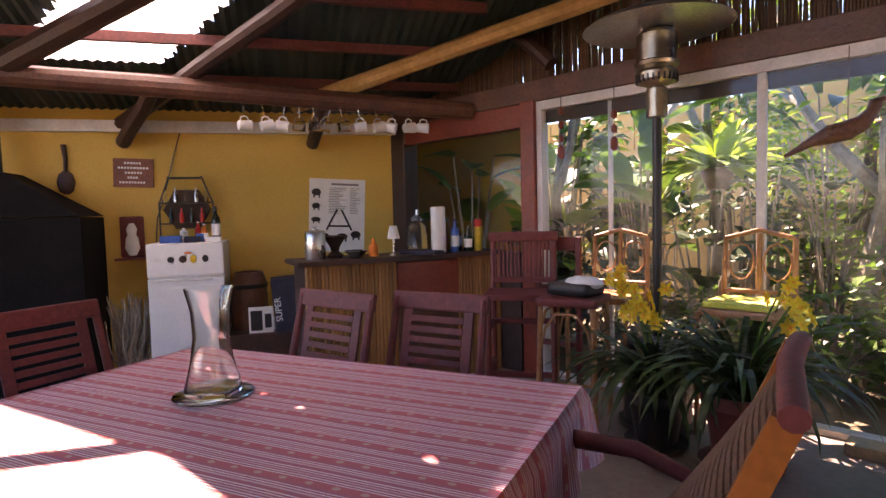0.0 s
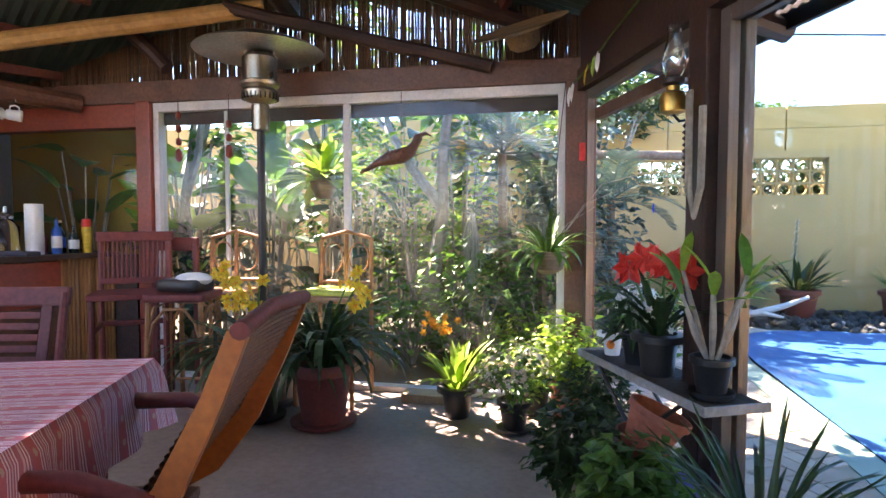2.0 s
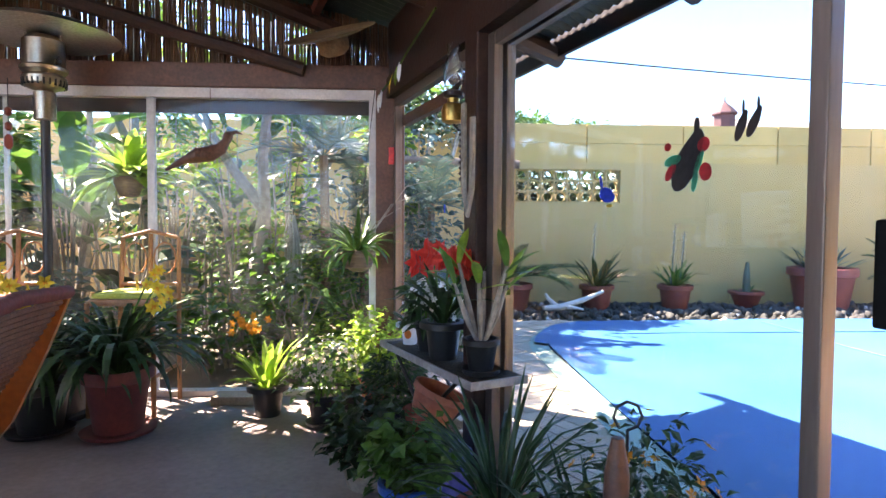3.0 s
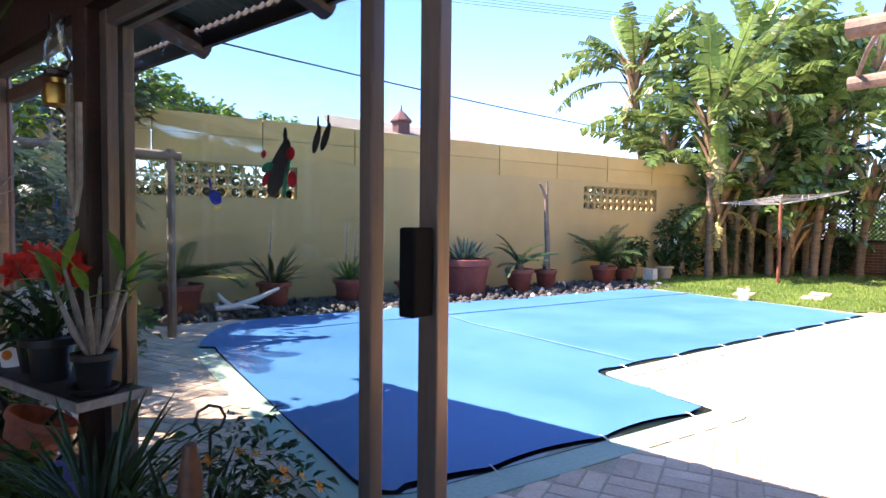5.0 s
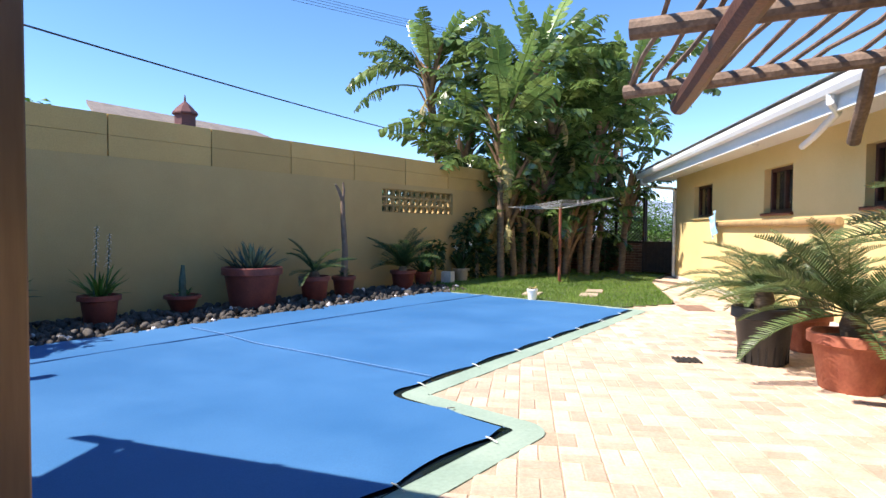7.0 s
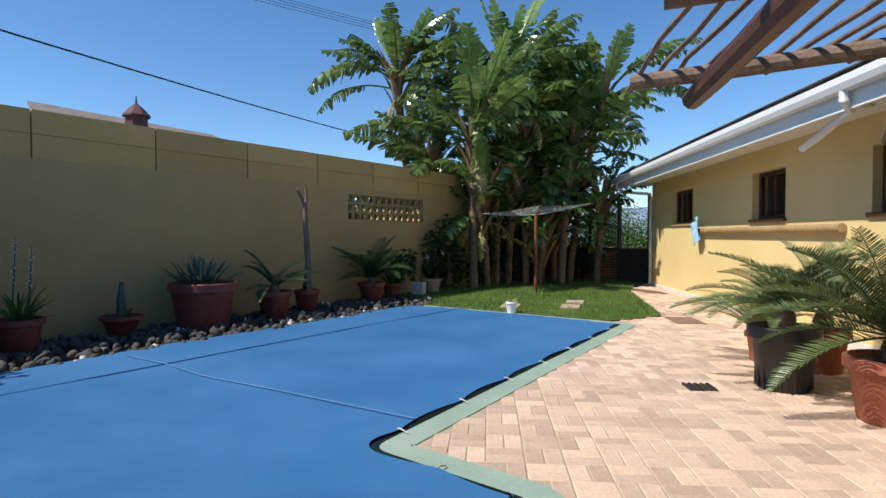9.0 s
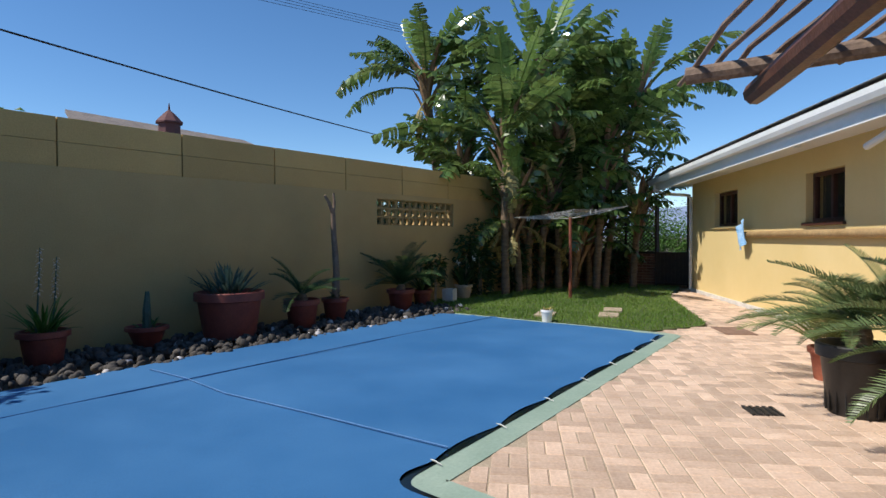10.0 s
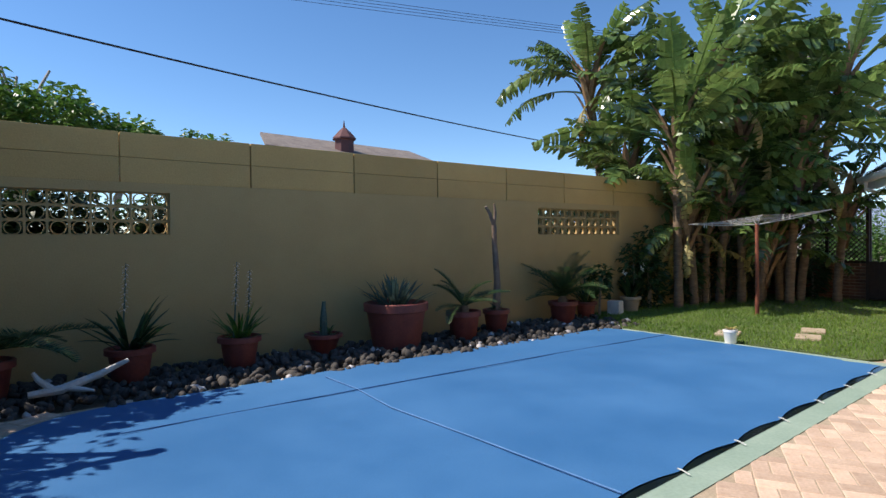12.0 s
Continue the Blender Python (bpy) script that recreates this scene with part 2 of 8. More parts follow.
door_m = Matrix.Translation((C1.x, C1.y, 0)) @ Matrix.Rotation(math.atan2(DD.y, DD.x), 4, "Z")      # x along the wall, y outwards
house_m = Matrix.Translation((H0.x, H0.y, 0)) @ Matrix.Rotation(math.atan2(HD.y, HD.x), 4, "Z")      # x along the wall, y outwards
yel_m = Matrix.Translation((C2.x, C2.y, 0)) @ Matrix.Rotation(math.atan2(C3.y - C2.y, C3.x - C2.x), 4, "Z")  # x along the wall, y into the room

# ---- ground ----
bm = bmesh.new()
bmesh.ops.create_grid(bm, x_segments=8, y_segments=8, size=2500)
structure(part("ground", bm, M["soil"]), "dry garden soil reaching far away")
bpy.data.objects["ground"].location.z = -0.03
bm = bmesh.new()
FLOOR = [(C1.x + 0.05, C1.y + 0.12), (C2.x - 0.1, C2.y + 0.12), (C3.x - 0.1, C3.y), (C4.x, C4.y), (C5.x, C5.y), (C6.x + 0.06, C6.y)]
slab(bm, FLOOR, -0.2, 0.02)
structure(part("floor", bm, M["floor"]), "worn grey-brown cement floor of the pavilion")

POOL = rounded([(2.05, 1.63), (4.50, 1.63), (4.57, 2.68), (10.15, 2.98), (10.16, 6.62), (2.6, 6.52), (2.05, 5.3)], [0.25, 0.03, 0.14, 0.03, 0.1, 0.6, 0.4])
COPE = offset_poly(POOL, 0.19)
bm = bmesh.new()
slab(bm, COPE, -0.1, 0.052)
structure(part("pool_coping", bm, M["coping"]), "pale green painted pool edge")



# ---- plant shapes ----
class Geo:
    """Plain lists of corners and faces, for leaves and other small pieces."""

    def __init__(self):
        self.v, self.f = [], []

    def add(self, vs, fs):
        o = len(self.v)
        self.v += [tuple(p) for p in vs]
        self.f += [tuple(i + o for i in q) for q in fs]

    def mesh(self, name, material):
        me = bpy.data.meshes.new(name)
        me.from_pydata(self.v, [], self.f)
        me.materials.append(material)
        return me


def link(name, me, parent=None, m=None, label=""):
    ob = new(name, me)
    if parent:
        ob.parent = parent
    if m is not None:
        ob.matrix_local = m
    if label:
        ob["label"] = label
    return ob


def blade(g, m, length, width, droop=0.8, segs=6, fold=0.25, tip=0.5, wave=0.0):
    """A strap leaf that leaves m's origin along x and arches down."""
    x = z = 0.0
    a = 0.0
    rows = []
    for i in range(segs + 1):
        k = i / segs
        w = width * (min(1, 0.45 + 1.6 * k) if k < 0.4 else max(0.03, (1 - ((k - 0.4) / 0.6) ** (2 + 2 * tip)))) * 0.5
        y0 = wave * math.sin(k * 5)
        rows.append([m @ Vector((x, y0 - w, z + w * fold)), m @ Vector((x, y0, z)), m @ Vector((x, y0 + w, z + w * fold))])
        a = -droop * k
        x += math.cos(a) * length / segs
        z += math.sin(a) * length / segs
    vs = [p for r in rows for p in r]
    fs = []
    for i in range(segs):
        b = i * 3
        fs += [(b, b + 1, b + 4, b + 3), (b + 1, b + 2, b + 5, b + 4)]
    g.add(vs, fs)


def aim(p, az, el, twist=0.0, scale=1.0):
    return Matrix.Translation(p) @ Matrix.Rotation(az, 4, "Z") @ Matrix.Rotation(-el, 4, "Y") @ Matrix.Rotation(twist, 4, "X") @ Matrix.Scale(scale, 4)


def bar(g, pts, radii, n=5):
    """A thin round stalk."""
    vs, fs = [], []
    for i, p in enumerate(pts):
        p = Vector(p)
        d = (Vector(pts[min(i + 1, len(pts) - 1)]) - Vector(pts[max(i - 1, 0)])).normalized()
        s = d.orthogonal().normalized()
        u = d.cross(s)
        for k in range(n):
            a = 2 * math.pi * k / n
            vs.append(p + (s * math.cos(a) + u * math.sin(a)) * radii[i])
    for i in range(len(pts) - 1):
        for k in range(n):
            fs.append((i * n + k, i * n + (k + 1) % n, (i + 1) * n + (k + 1) % n, (i + 1) * n + k))
    g.add(vs, fs)


def arch(length, droop, segs):
    x = z = 0.0
    pts, dirs = [], []
    for i in range(segs + 1):
        a = -droop * (i / segs) ** 1.3
        pts.append(Vector((x, 0, z)))
        dirs.append(Vector((math.cos(a), 0, math.sin(a))))
        x += math.cos(a) * length / segs
        z += math.sin(a) * length / segs
    return pts, dirs


def feather(length=0.9, droop=0.9, pairs=34, leaflet=0.17, width=0.012, lift=0.5, bare=0.12):
    """A cycad or palm frond: a rib with stiff narrow leaflets on both sides."""
    g = Geo()
    pts, dirs = arch(length, droop, 12)
    bar(g, pts, [0.009 * (1 - 0.8 * i / 12) + 0.001 for i in range(13)], 4)
    for i in range(pairs):
        k = bare + (1 - bare) * (i + 0.5) / pairs
        f = k * 12
        j = min(11, int(f))
        p = pts[j].lerp(pts[j + 1], f - j)
        d = dirs[j]
        up = Vector((0, 1, 0)).cross(d) * -1
        ll = leaflet * math.sin(math.pi * min(1, 0.18 + 0.78 * k)) ** 0.7 * random.uniform(0.9, 1.08)
        for s in (-1, 1):
            o = (d * 0.55 + Vector((0, s, 0)) * 0.85 + up * lift * random.uniform(0.7, 1.2)).normalized()
            e = p + o * ll - Vector((0, 0, 0.12 * ll))
            wv = d * width * 0.5
            mid = p.lerp(e, 0.55) + Vector((0, 0, 0.04 * ll))
            g.add([p - wv * 0.7, p + wv * 0.7, mid + wv, e, mid - wv], [(0, 1, 2, 4), (4, 2, 3)])
    return g


def torn(length=1.9, droop=0.9, stalk=1.2, strips=22, width=0.34, tear=0.5):
    """A giant wild-banana leaf: long stalk, stout midrib, blade torn into pointed strips."""
    g = Geo()
    n = 18
    pts, dirs = arch(stalk + length, droop, n)
    bar(g, pts, [0.032 * (1 - 0.85 * i / n) + 0.003 for i in range(n + 1)], 5)
    k0 = stalk / (stalk + length)
    for s in (-1, 1):
        i = 0
        while i < strips:
            span = 1 if random.random() < tear * 0.8 else random.choice((2, 3))
            span = min(span, strips - i)
            a, b = k0 + (1 - k0) * i / strips, k0 + (1 - k0) * (i + span) / strips
            k = (i + span / 2) / strips
            i += span
            w = width * (math.sin(math.pi * (0.1 + 0.84 * k)) ** 0.65) * random.uniform(0.82, 1.08)
            sag = random.uniform(0.15, 1.25) * tear
            sweep = random.uniform(0.2, 0.45)
            vs = []
            for h, keep in ((0.0, 1.0), (0.5, 0.95), (0.82, 0.78), (1.0, 0.34)):
                m = (a + b) / 2
                half = (b - a) / 2 * keep * (1 - 0.12 * tear)
                for q in (m - half, m + half):
                    f = q * n
                    j = min(n - 1, max(0, int(f)))
                    p, d = pts[j].lerp(pts[j + 1], f - j), dirs[j]
                    up = Vector((0, 1, 0)).cross(d) * -1
                    o = Vector((0, s, 0)) * math.cos(sag * h) + up * (0.3 * (1 - h) - math.sin(sag * h)) + d * sweep * h
                    vs.append(p + o * w * h)
            g.add(vs, [(0, 1, 3, 2), (2, 3, 5, 4), (4, 5, 7, 6)])
    return g


def leafball(g, centre, radii, count, size, flat=0.6, hollow=0.35, drop=0.3):
    """Loose leaves in an uneven cloud."""
    c = Vector(centre)
    for _ in range(count):
        d = Vector((random.gauss(0, 1), random.gauss(0, 1), random.gauss(0, 1))).normalized()
        r = hollow + (1 - hollow) * random.random() ** 0.6
        n = noise.noise(d * 2.2 + c) * 0.35
        p = c + Vector((d.x * radii[0], d.y * radii[1], d.z * radii[2])) * r * (1 + n)
        az, el = math.atan2(d.y, d.x) + random.uniform(-0.9, 0.9), random.uniform(-0.9, 0.8) * (1 - drop)
        s = size * random.uniform(0.6, 1.3)
        m = aim(p, az, el, random.uniform(-0.7, 0.7))
        w = s * flat * 0.5
        g.add([m @ Vector(q) for q in ((0, 0, 0), (s * 0.45, -w, 0.12 * s), (s * 0.5, 0, 0), (s * 0.45, w, 0.12 * s), (s, 0, -0.18 * s))], [(0, 1, 2), (0, 2, 3), (1, 4, 2), (2, 4, 3)])


def twig_tree(g, p, d, length, r, depth, spread=0.6):
    """Branching limbs; returns the tips."""
    e = p + d * length
    mid = p.lerp(e, 0.5) + Vector((random.uniform(-1, 1), random.uniform(-1, 1), 0)) * length * 0.06
    bar(g, [p, mid, e], [r, r * 0.85, r * 0.68], 7)
    if depth == 0:
        return [e]
    tips = []
    for _ in range(random.choice((2, 2, 3))):
        nd = (d + Vector((random.uniform(-1, 1), random.uniform(-1, 1), random.uniform(-0.4, 0.7))) * spread).normalized()
        tips += twig_tree(g, e, nd, length * random.uniform(0.6, 0.85), r * 0.62, depth - 1, spread)
    return tips


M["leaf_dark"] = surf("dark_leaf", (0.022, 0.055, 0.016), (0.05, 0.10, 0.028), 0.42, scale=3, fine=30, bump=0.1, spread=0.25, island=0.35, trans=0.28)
M["leaf_mid"] = surf("fresh_leaf", (0.055, 0.135, 0.02), (0.115, 0.23, 0.035), 0.42, scale=4, fine=30, bump=0.1, spread=0.25, island=0.35, trans=0.35)
M["leaf_lime"] = surf("lime_leaf", (0.18, 0.32, 0.03), (0.30, 0.44, 0.06), 0.42, scale=4, fine=30, bump=0.1, spread=0.2, island=0.3, trans=0.45)
M["leaf_blue"] = surf("blue_green_leaf", (0.045, 0.085, 0.06), (0.09, 0.14, 0.11), 0.5, scale=4, fine=30, bump=0.1, spread=0.2, island=0.3, trans=0.2)
M["leaf_palm"] = surf("palm_leaf", (0.07, 0.135, 0.032), (0.18, 0.24, 0.075), 0.2, scale=1.2, fine=20, bump=0.1, spread=0.25, island=0.5, trans=0.34, spec=0.8)
M["leaf_paddle"] = surf("young_banana_leaf", (0.12, 0.21, 0.045), (0.22, 0.32, 0.085), 0.25, scale=1.2, fine=20, bump=0.1, spread=0.2, island=0.2, trans=0.35)
M["leaf_cycad_sunlit"] = surf("sunlit_cycad_leaf", (0.06, 0.11, 0.03), (0.15, 0.20, 0.075), 0.36, scale=2, fine=30, bump=0.1, spread=0.2, island=0.25, trans=0.22)
M["leaf_dry"] = surf("dry_leaf", (0.28, 0.22, 0.07), (0.42, 0.36, 0.14), 0.6, scale=2, fine=30, bump=0.1, spread=0.25, island=0.3, trans=0.3)
M["trunk"] = surf("ringed_trunk", (0.11, 0.072, 0.045), (0.26, 0.18, 0.115), 0.85, scale=3, fine=18, bump=0.6, spread=0.3, stretch=(1, 1, 5))
M["bark"] = surf("pale_bark", (0.22, 0.18, 0.14), (0.38, 0.33, 0.27), 0.8, scale=6, fine=30, bump=0.4, spread=0.25)
M["clay"] = surf("terracotta", (0.30, 0.085, 0.05), (0.40, 0.14, 0.08), 0.8, scale=6, fine=50, bump=0.2, spread=0.15)
M["clay_red"] = surf("red_glaze_pot", (0.17, 0.036, 0.03), (0.24, 0.06, 0.042), 0.6, scale=6, fine=50, bump=0.15, spread=0.15)
M["potsoil"] = surf("potting_soil", (0.03, 0.02, 0.014), (0.06, 0.045, 0.03), 0.95, scale=20, fine=60, bump=0.7, spread=0.4)
M["yellow_petal"] = surf("yellow_petal", (0.75, 0.50, 0.03), (0.85, 0.62, 0.06), 0.5, scale=10, fine=60, bump=0.05, spread=0.1, island=0.15, trans=0.35)
M["orange_petal"] = surf("orange_petal", (0.80, 0.24, 0.01), (0.85, 0.36, 0.03), 0.5, scale=10, fine=60, bump=0.05, spread=0.1, island=0.15, trans=0.35)
M["red_petal"] = surf("red_petal", (0.62, 0.03, 0.02), (0.75, 0.08, 0.05), 0.5, scale=10, fine=60, bump=0.05, spread=0.1, island=0.15, trans=0.35)
M["white_petal"] = surf("white_petal", (0.75, 0.74, 0.70), (0.85, 0.84, 0.82), 0.5, scale=10, fine=60, bump=0.05, spread=0.05, island=0.08, trans=0.35)
M["pink_petal"] = surf("cream_pink_petal", (0.72, 0.55, 0.42), (0.80, 0.68, 0.56), 0.5, scale=10, fine=60, bump=0.05, spread=0.08, island=0.12, trans=0.35)


def flower(g, p, az, el, size, petals=6, cup=0.35, pointed=1.0):
    """An open flower whose face looks along az, el."""
    m = aim(p, az, el)
    for k in range(petals):
        a = 2 * math.pi * k / petals + random.uniform(-0.1, 0.1)
        c, s = math.cos(a), math.sin(a)
        o, q = Vector((0, c, s)), Vector((0, -s, c))
        w = size * 0.28
        r = size * random.uniform(0.9, 1.08)
        vs = [Vector((0, 0, 0)), o * r * 0.5 - q * w + Vector((cup * r * 0.5, 0, 0)), o * r + Vector((cup * r * 0.6, 0, 0)), o * r * 0.5 + q * w + Vector((cup * r * 0.5, 0, 0)), o * r * 0.55 + Vector((cup * r * 0.3, 0, 0))]
        g.add([m @ v for v in vs], [(0, 1, 4), (1, 2, 4), (2, 3, 4), (3, 0, 4)])


def pot(parent, r, h, material, lip=0.02, foot=0.78, name="pot", saucer=False, square=False):
    """A thick-walled pot with rim and soil; returns the soil's height."""
    bm = bmesh.new()
    z0 = 0.025 if saucer else 0.0
    lathe(bm, [(r * foot * 0.96, z0), (r * foot, z0 + 0.01), (r * 0.96, z0 + h * 0.78), (r * 0.97 + lip * 0.2, z0 + h * 0.80), (r + lip, z0 + h * 0.82), (r + lip, z0 + h * 0.98), (r + lip * 0.6, z0 + h), (r - 0.006, z0 + h), (r * 0.93, z0 + h * 0.92), (r * 0.86, z0 + h * 0.86)], 24)
    smooth(part(name, bm, material, parent))
    bm = bmesh.new()
    lathe(bm, [(r * 0.5, z0 + h * 0.84), (r * 0.90, z0 + h * 0.86), (r * 0.90, z0 + h * 0.885), (r * 0.6, z0 + h * 0.92), (r * 0.2, z0 + h * 0.925)], 16)
    smooth(part("soil", bm, M["potsoil"], parent, "dark potting soil"))
    if saucer:
        bm = bmesh.new()
        lathe(bm, [(r * 0.9, 0), (r * 1.12, 0.012), (r * 1.16, 0.03), (r * 1.10, 0.03), (r * 0.9, 0.018)], 24)
        smooth(part("saucer", bm, material, parent))
    return z0 + h * 0.9

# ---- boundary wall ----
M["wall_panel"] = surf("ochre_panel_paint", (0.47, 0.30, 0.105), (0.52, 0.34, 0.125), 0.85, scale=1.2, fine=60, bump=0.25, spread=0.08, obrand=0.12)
WY = 8.25
VENTS = ((1.45, 3.87), (10.10, 12.50))
VZ = (1.61, 2.11)
bm = bmesh.new()
xs = [-14.0, VENTS[0][0], VENTS[0][1], VENTS[1][0], VENTS[1][1], 19.0]
for i in range(0, 6, 2):
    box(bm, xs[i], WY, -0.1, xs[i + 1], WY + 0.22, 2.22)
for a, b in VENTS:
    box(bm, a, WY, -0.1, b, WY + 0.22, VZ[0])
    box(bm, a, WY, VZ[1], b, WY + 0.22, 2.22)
wall_b = structure(part("wall_boundary", bm, M["wall_cream_shaded"]), "cream plastered garden boundary wall with breeze-block vents, coloured darker for shade")
for i in range(-12, 10):
    x = 3.35 + 1.5 * i
    for z0, z1 in ((2.22, 2.508), (2.512, 2.80)):
        bm = bmesh.new()
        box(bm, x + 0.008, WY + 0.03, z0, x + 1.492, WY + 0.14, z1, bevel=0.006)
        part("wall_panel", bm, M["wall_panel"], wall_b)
# ---- house ----
bm = bmesh.new()
WINS = ((1.75, 3.05, 1.57, 2.28), (-1.9, -0.88, 1.56, 2.28), (-4.85, -3.72, 1.56, 2.28))
edges = [-16.0] + [v for w in sorted(WINS) for v in w[:2]] + [4.64]
for i in range(0, len(edges), 2):
    box(bm, edges[i], -0.25, -0.1, edges[i + 1], 0, 2.66, house_m)
for a, b, z0, z1 in WINS:
    box(bm, a, -0.25, -0.1, b, 0, z0, house_m)
    box(bm, a, -0.25, z1, b, 0, 2.66, house_m)
box(bm, 4.39, -7.0, -0.1, 4.64, -0.25, 2.66, house_m)
box(bm, -16, -7.0, -0.1, -15.75, -0.25, 2.66, house_m)
structure(part("wall_house", bm, M["wall_house"]), "warm yellow plastered house wall")
bm = bmesh.new()
box(bm, -16.4, -3.5, 2.62, 5.3, 0.72, 2.66, house_m)
structure(part("soffit", bm, M["white"]), "white painted eave soffit")
bm = bmesh.new()
box(bm, -16.4, 0.72, 2.50, 5.3, 0.75, 2.74, house_m)
structure(part("fascia", bm, M["white"]), "white painted fascia board")
bm = bmesh.new()
for a, b in ((0.85, -3.4),):
    v = [bm.verts.new(house_m @ Vector(p)) for p in ((-16.5, a, 2.86), (5.4, a, 2.86), (5.4, b, 4.1), (-16.5, b, 4.1))]
    bm.faces.new(v)
    v = [bm.verts.new(house_m @ Vector(p)) for p in ((-16.5, a, 2.80), (5.4, a, 2.80), (5.4, b, 4.04), (-16.5, b, 4.04))]
    bm.faces.new(v)
structure(part("roof_house", bm, M["white_dirty"]), "pale roof sheets of the house")
# ---- pavilion ----
bm = bmesh.new()
L3 = (C3 - C2).length
box(bm, 0.0, -0.2, -0.1, L3, 0.0, 2.60, yel_m)
structure(part("wall_ochre", bm, M["wall_yellow"]), "ochre yellow plastered wall of the pavilion")
for k, (a, b) in enumerate(((C3, C4), (C4, C5), (C5, C6))):
    bm = bmesh.new()
    mm = Matrix.Translation((a.x, a.y, 0)) @ Matrix.Rotation(math.atan2(b.y - a.y, b.x - a.x), 4, "Z")
    ln = (b - a).length
    box(bm, 0.0, -0.2, -0.1, ln, 0.0, 0.75, mm)
    for q in (0.0, 0.5 * ln - 0.1, ln - 0.2):
        box(bm, q, -0.2, 0.75, q + 0.2, 0.0, 2.9, mm)
    structure(part("wall_back", bm, M["wall_yellow"]), "plain ochre wall with open bays behind the pavilion")


ZB = 2.56


def roof_z(x, y):
    """Underside of the two roof slopes: one rises from the ochre wall, one from the door wall."""
    yn = Vector((0.866, -0.5))
    za = 2.22 + 0.30 * (Vector((x, y)) - C2).dot(yn)
    zb = ZB - 0.26 * (Vector((x, y)) - C1).dot(DN)
    return za, zb


def roof_sheet(name, which, hole=None):
    """Corrugated sheets on one slope, cut at the ridge, with a skylight bay left open."""
    if which == 0:
        o, ax, up = C2, (C3 - C2).normalized(), Vector((0.866, -0.5))
        s0, s1, t0, t1 = -2.9, 6.4, -0.35, 5.2
    else:
        o, ax, up = C1, DD, -DN
        s0, s1, t0, t1 = -1.9, 8.0, -0.85, 6.5
    step, nt = 0.038, 70
    n = int((s1 - s0) / step)
    g = Geo()
    keep = []
    for i in range(n + 1):
        for k in range(nt + 1):
            p = o + ax * (s0 + i * step) + up * (t0 + (t1 - t0) * k / nt)
            z = roof_z(p.x, p.y)
            g.v.append((p.x, p.y, z[which] + 0.09 + 0.008 * math.cos(math.pi * i)))
            keep.append(z[which] < z[1 - which] + 0.03 and p.y < 4.15)
    for i in range(n):
        for k in range(nt):
            q = [i * (nt + 1) + k, (i + 1) * (nt + 1) + k, (i + 1) * (nt + 1) + k + 1, i * (nt + 1) + k + 1]
            if not any(keep[c] for c in q) or hole and hole(s0 + (i + 0.5) * step, t0 + (t1 - t0) * (k + 0.5) / nt):
                continue
            g.f.append(tuple(q))
    return structure(link(name, g.mesh(name, M["roof_green"])), "dark green corrugated roof sheets on timber poles")


def skylight(s, t):
    k = s + 0.74 * (t - 0.96)
    return 1.84 < k < 2.80 and 0.76 < t < 3.10


def skylight_sheet():
    """Milky corrugated sheets laid over the skylight, with one sheet missing."""
    g = Geo()
    ax, up = (C3 - C2).normalized(), Vector((0.866, -0.5))
    n, rows = 26, 20
    for i in range(n + 1):
        for j in range(rows + 1):
            t = 0.70 + 2.46 * j / rows
            p = C2 + ax * (1.80 + 1.0 * i / n - 0.74 * (t - 0.96)) + up * t
            g.v.append((p.x, p.y, 2.22 + 0.30 * t + 0.112 + 0.008 * math.cos(math.pi * i)))
    g.f += [(i * (rows + 1) + j, (i + 1) * (rows + 1) + j, (i + 1) * (rows + 1) + j + 1, i * (rows + 1) + j + 1) for i in range(n) for j in range(rows) if not (i >= 13 and 8 <= j < 17)]
    milky = surf("milky_sheet", (0.78, 0.80, 0.80), (0.86, 0.87, 0.87), 0.4, scale=3, fine=30, bump=0.05, spread=0.05, trans=0.85)
    structure(link("skylight", g.mesh("skylight", milky)), "milky white corrugated skylight sheet in the roof")


roof_sheet("roof_ochre_side", 0, skylight)
roof_sheet("roof_door_side", 1)
skylight_sheet()


def under_roof(x, y, drop=0.0):
    return x, y, min(roof_z(x, y)) - drop


# poles under the roof
YD = (C3 - C2).normalized()
YN = Vector((0.866, -0.5))


def yel(s, o, z=0.0):
    p = C2 + YD * s + YN * o
    return p.x, p.y, z


frame_t = structure(new("roof_frame"), "dark stained timber roof poles, purlins and rafters")
part("tie_pole", pole(yel(4.6, 0.9, 2.46), yel(-0.45, 0.9, 2.20), 0.085, 0.075, 12, 0.008, 8), M["pole"], frame_t)
for a, b, r, mt in (((-6.3, 0.2), (-2.2, 1.75), 0.085, "pole_dark"), ((-5.9, 1.5), (-1.9, 2.15), 0.065, "pole_dark"), ((-4.5, 2.62), (-1.75, 3.68), 0.065, "pole_raw"), ((-5.6, -1.4), (-1.6, -0.4), 0.08, "pole_dark")):
    part("rafter", pole(under_roof(*a, 0.03 + r * 0.2), under_roof(*b, 0.03 + r * 0.2), r), M[mt], frame_t)
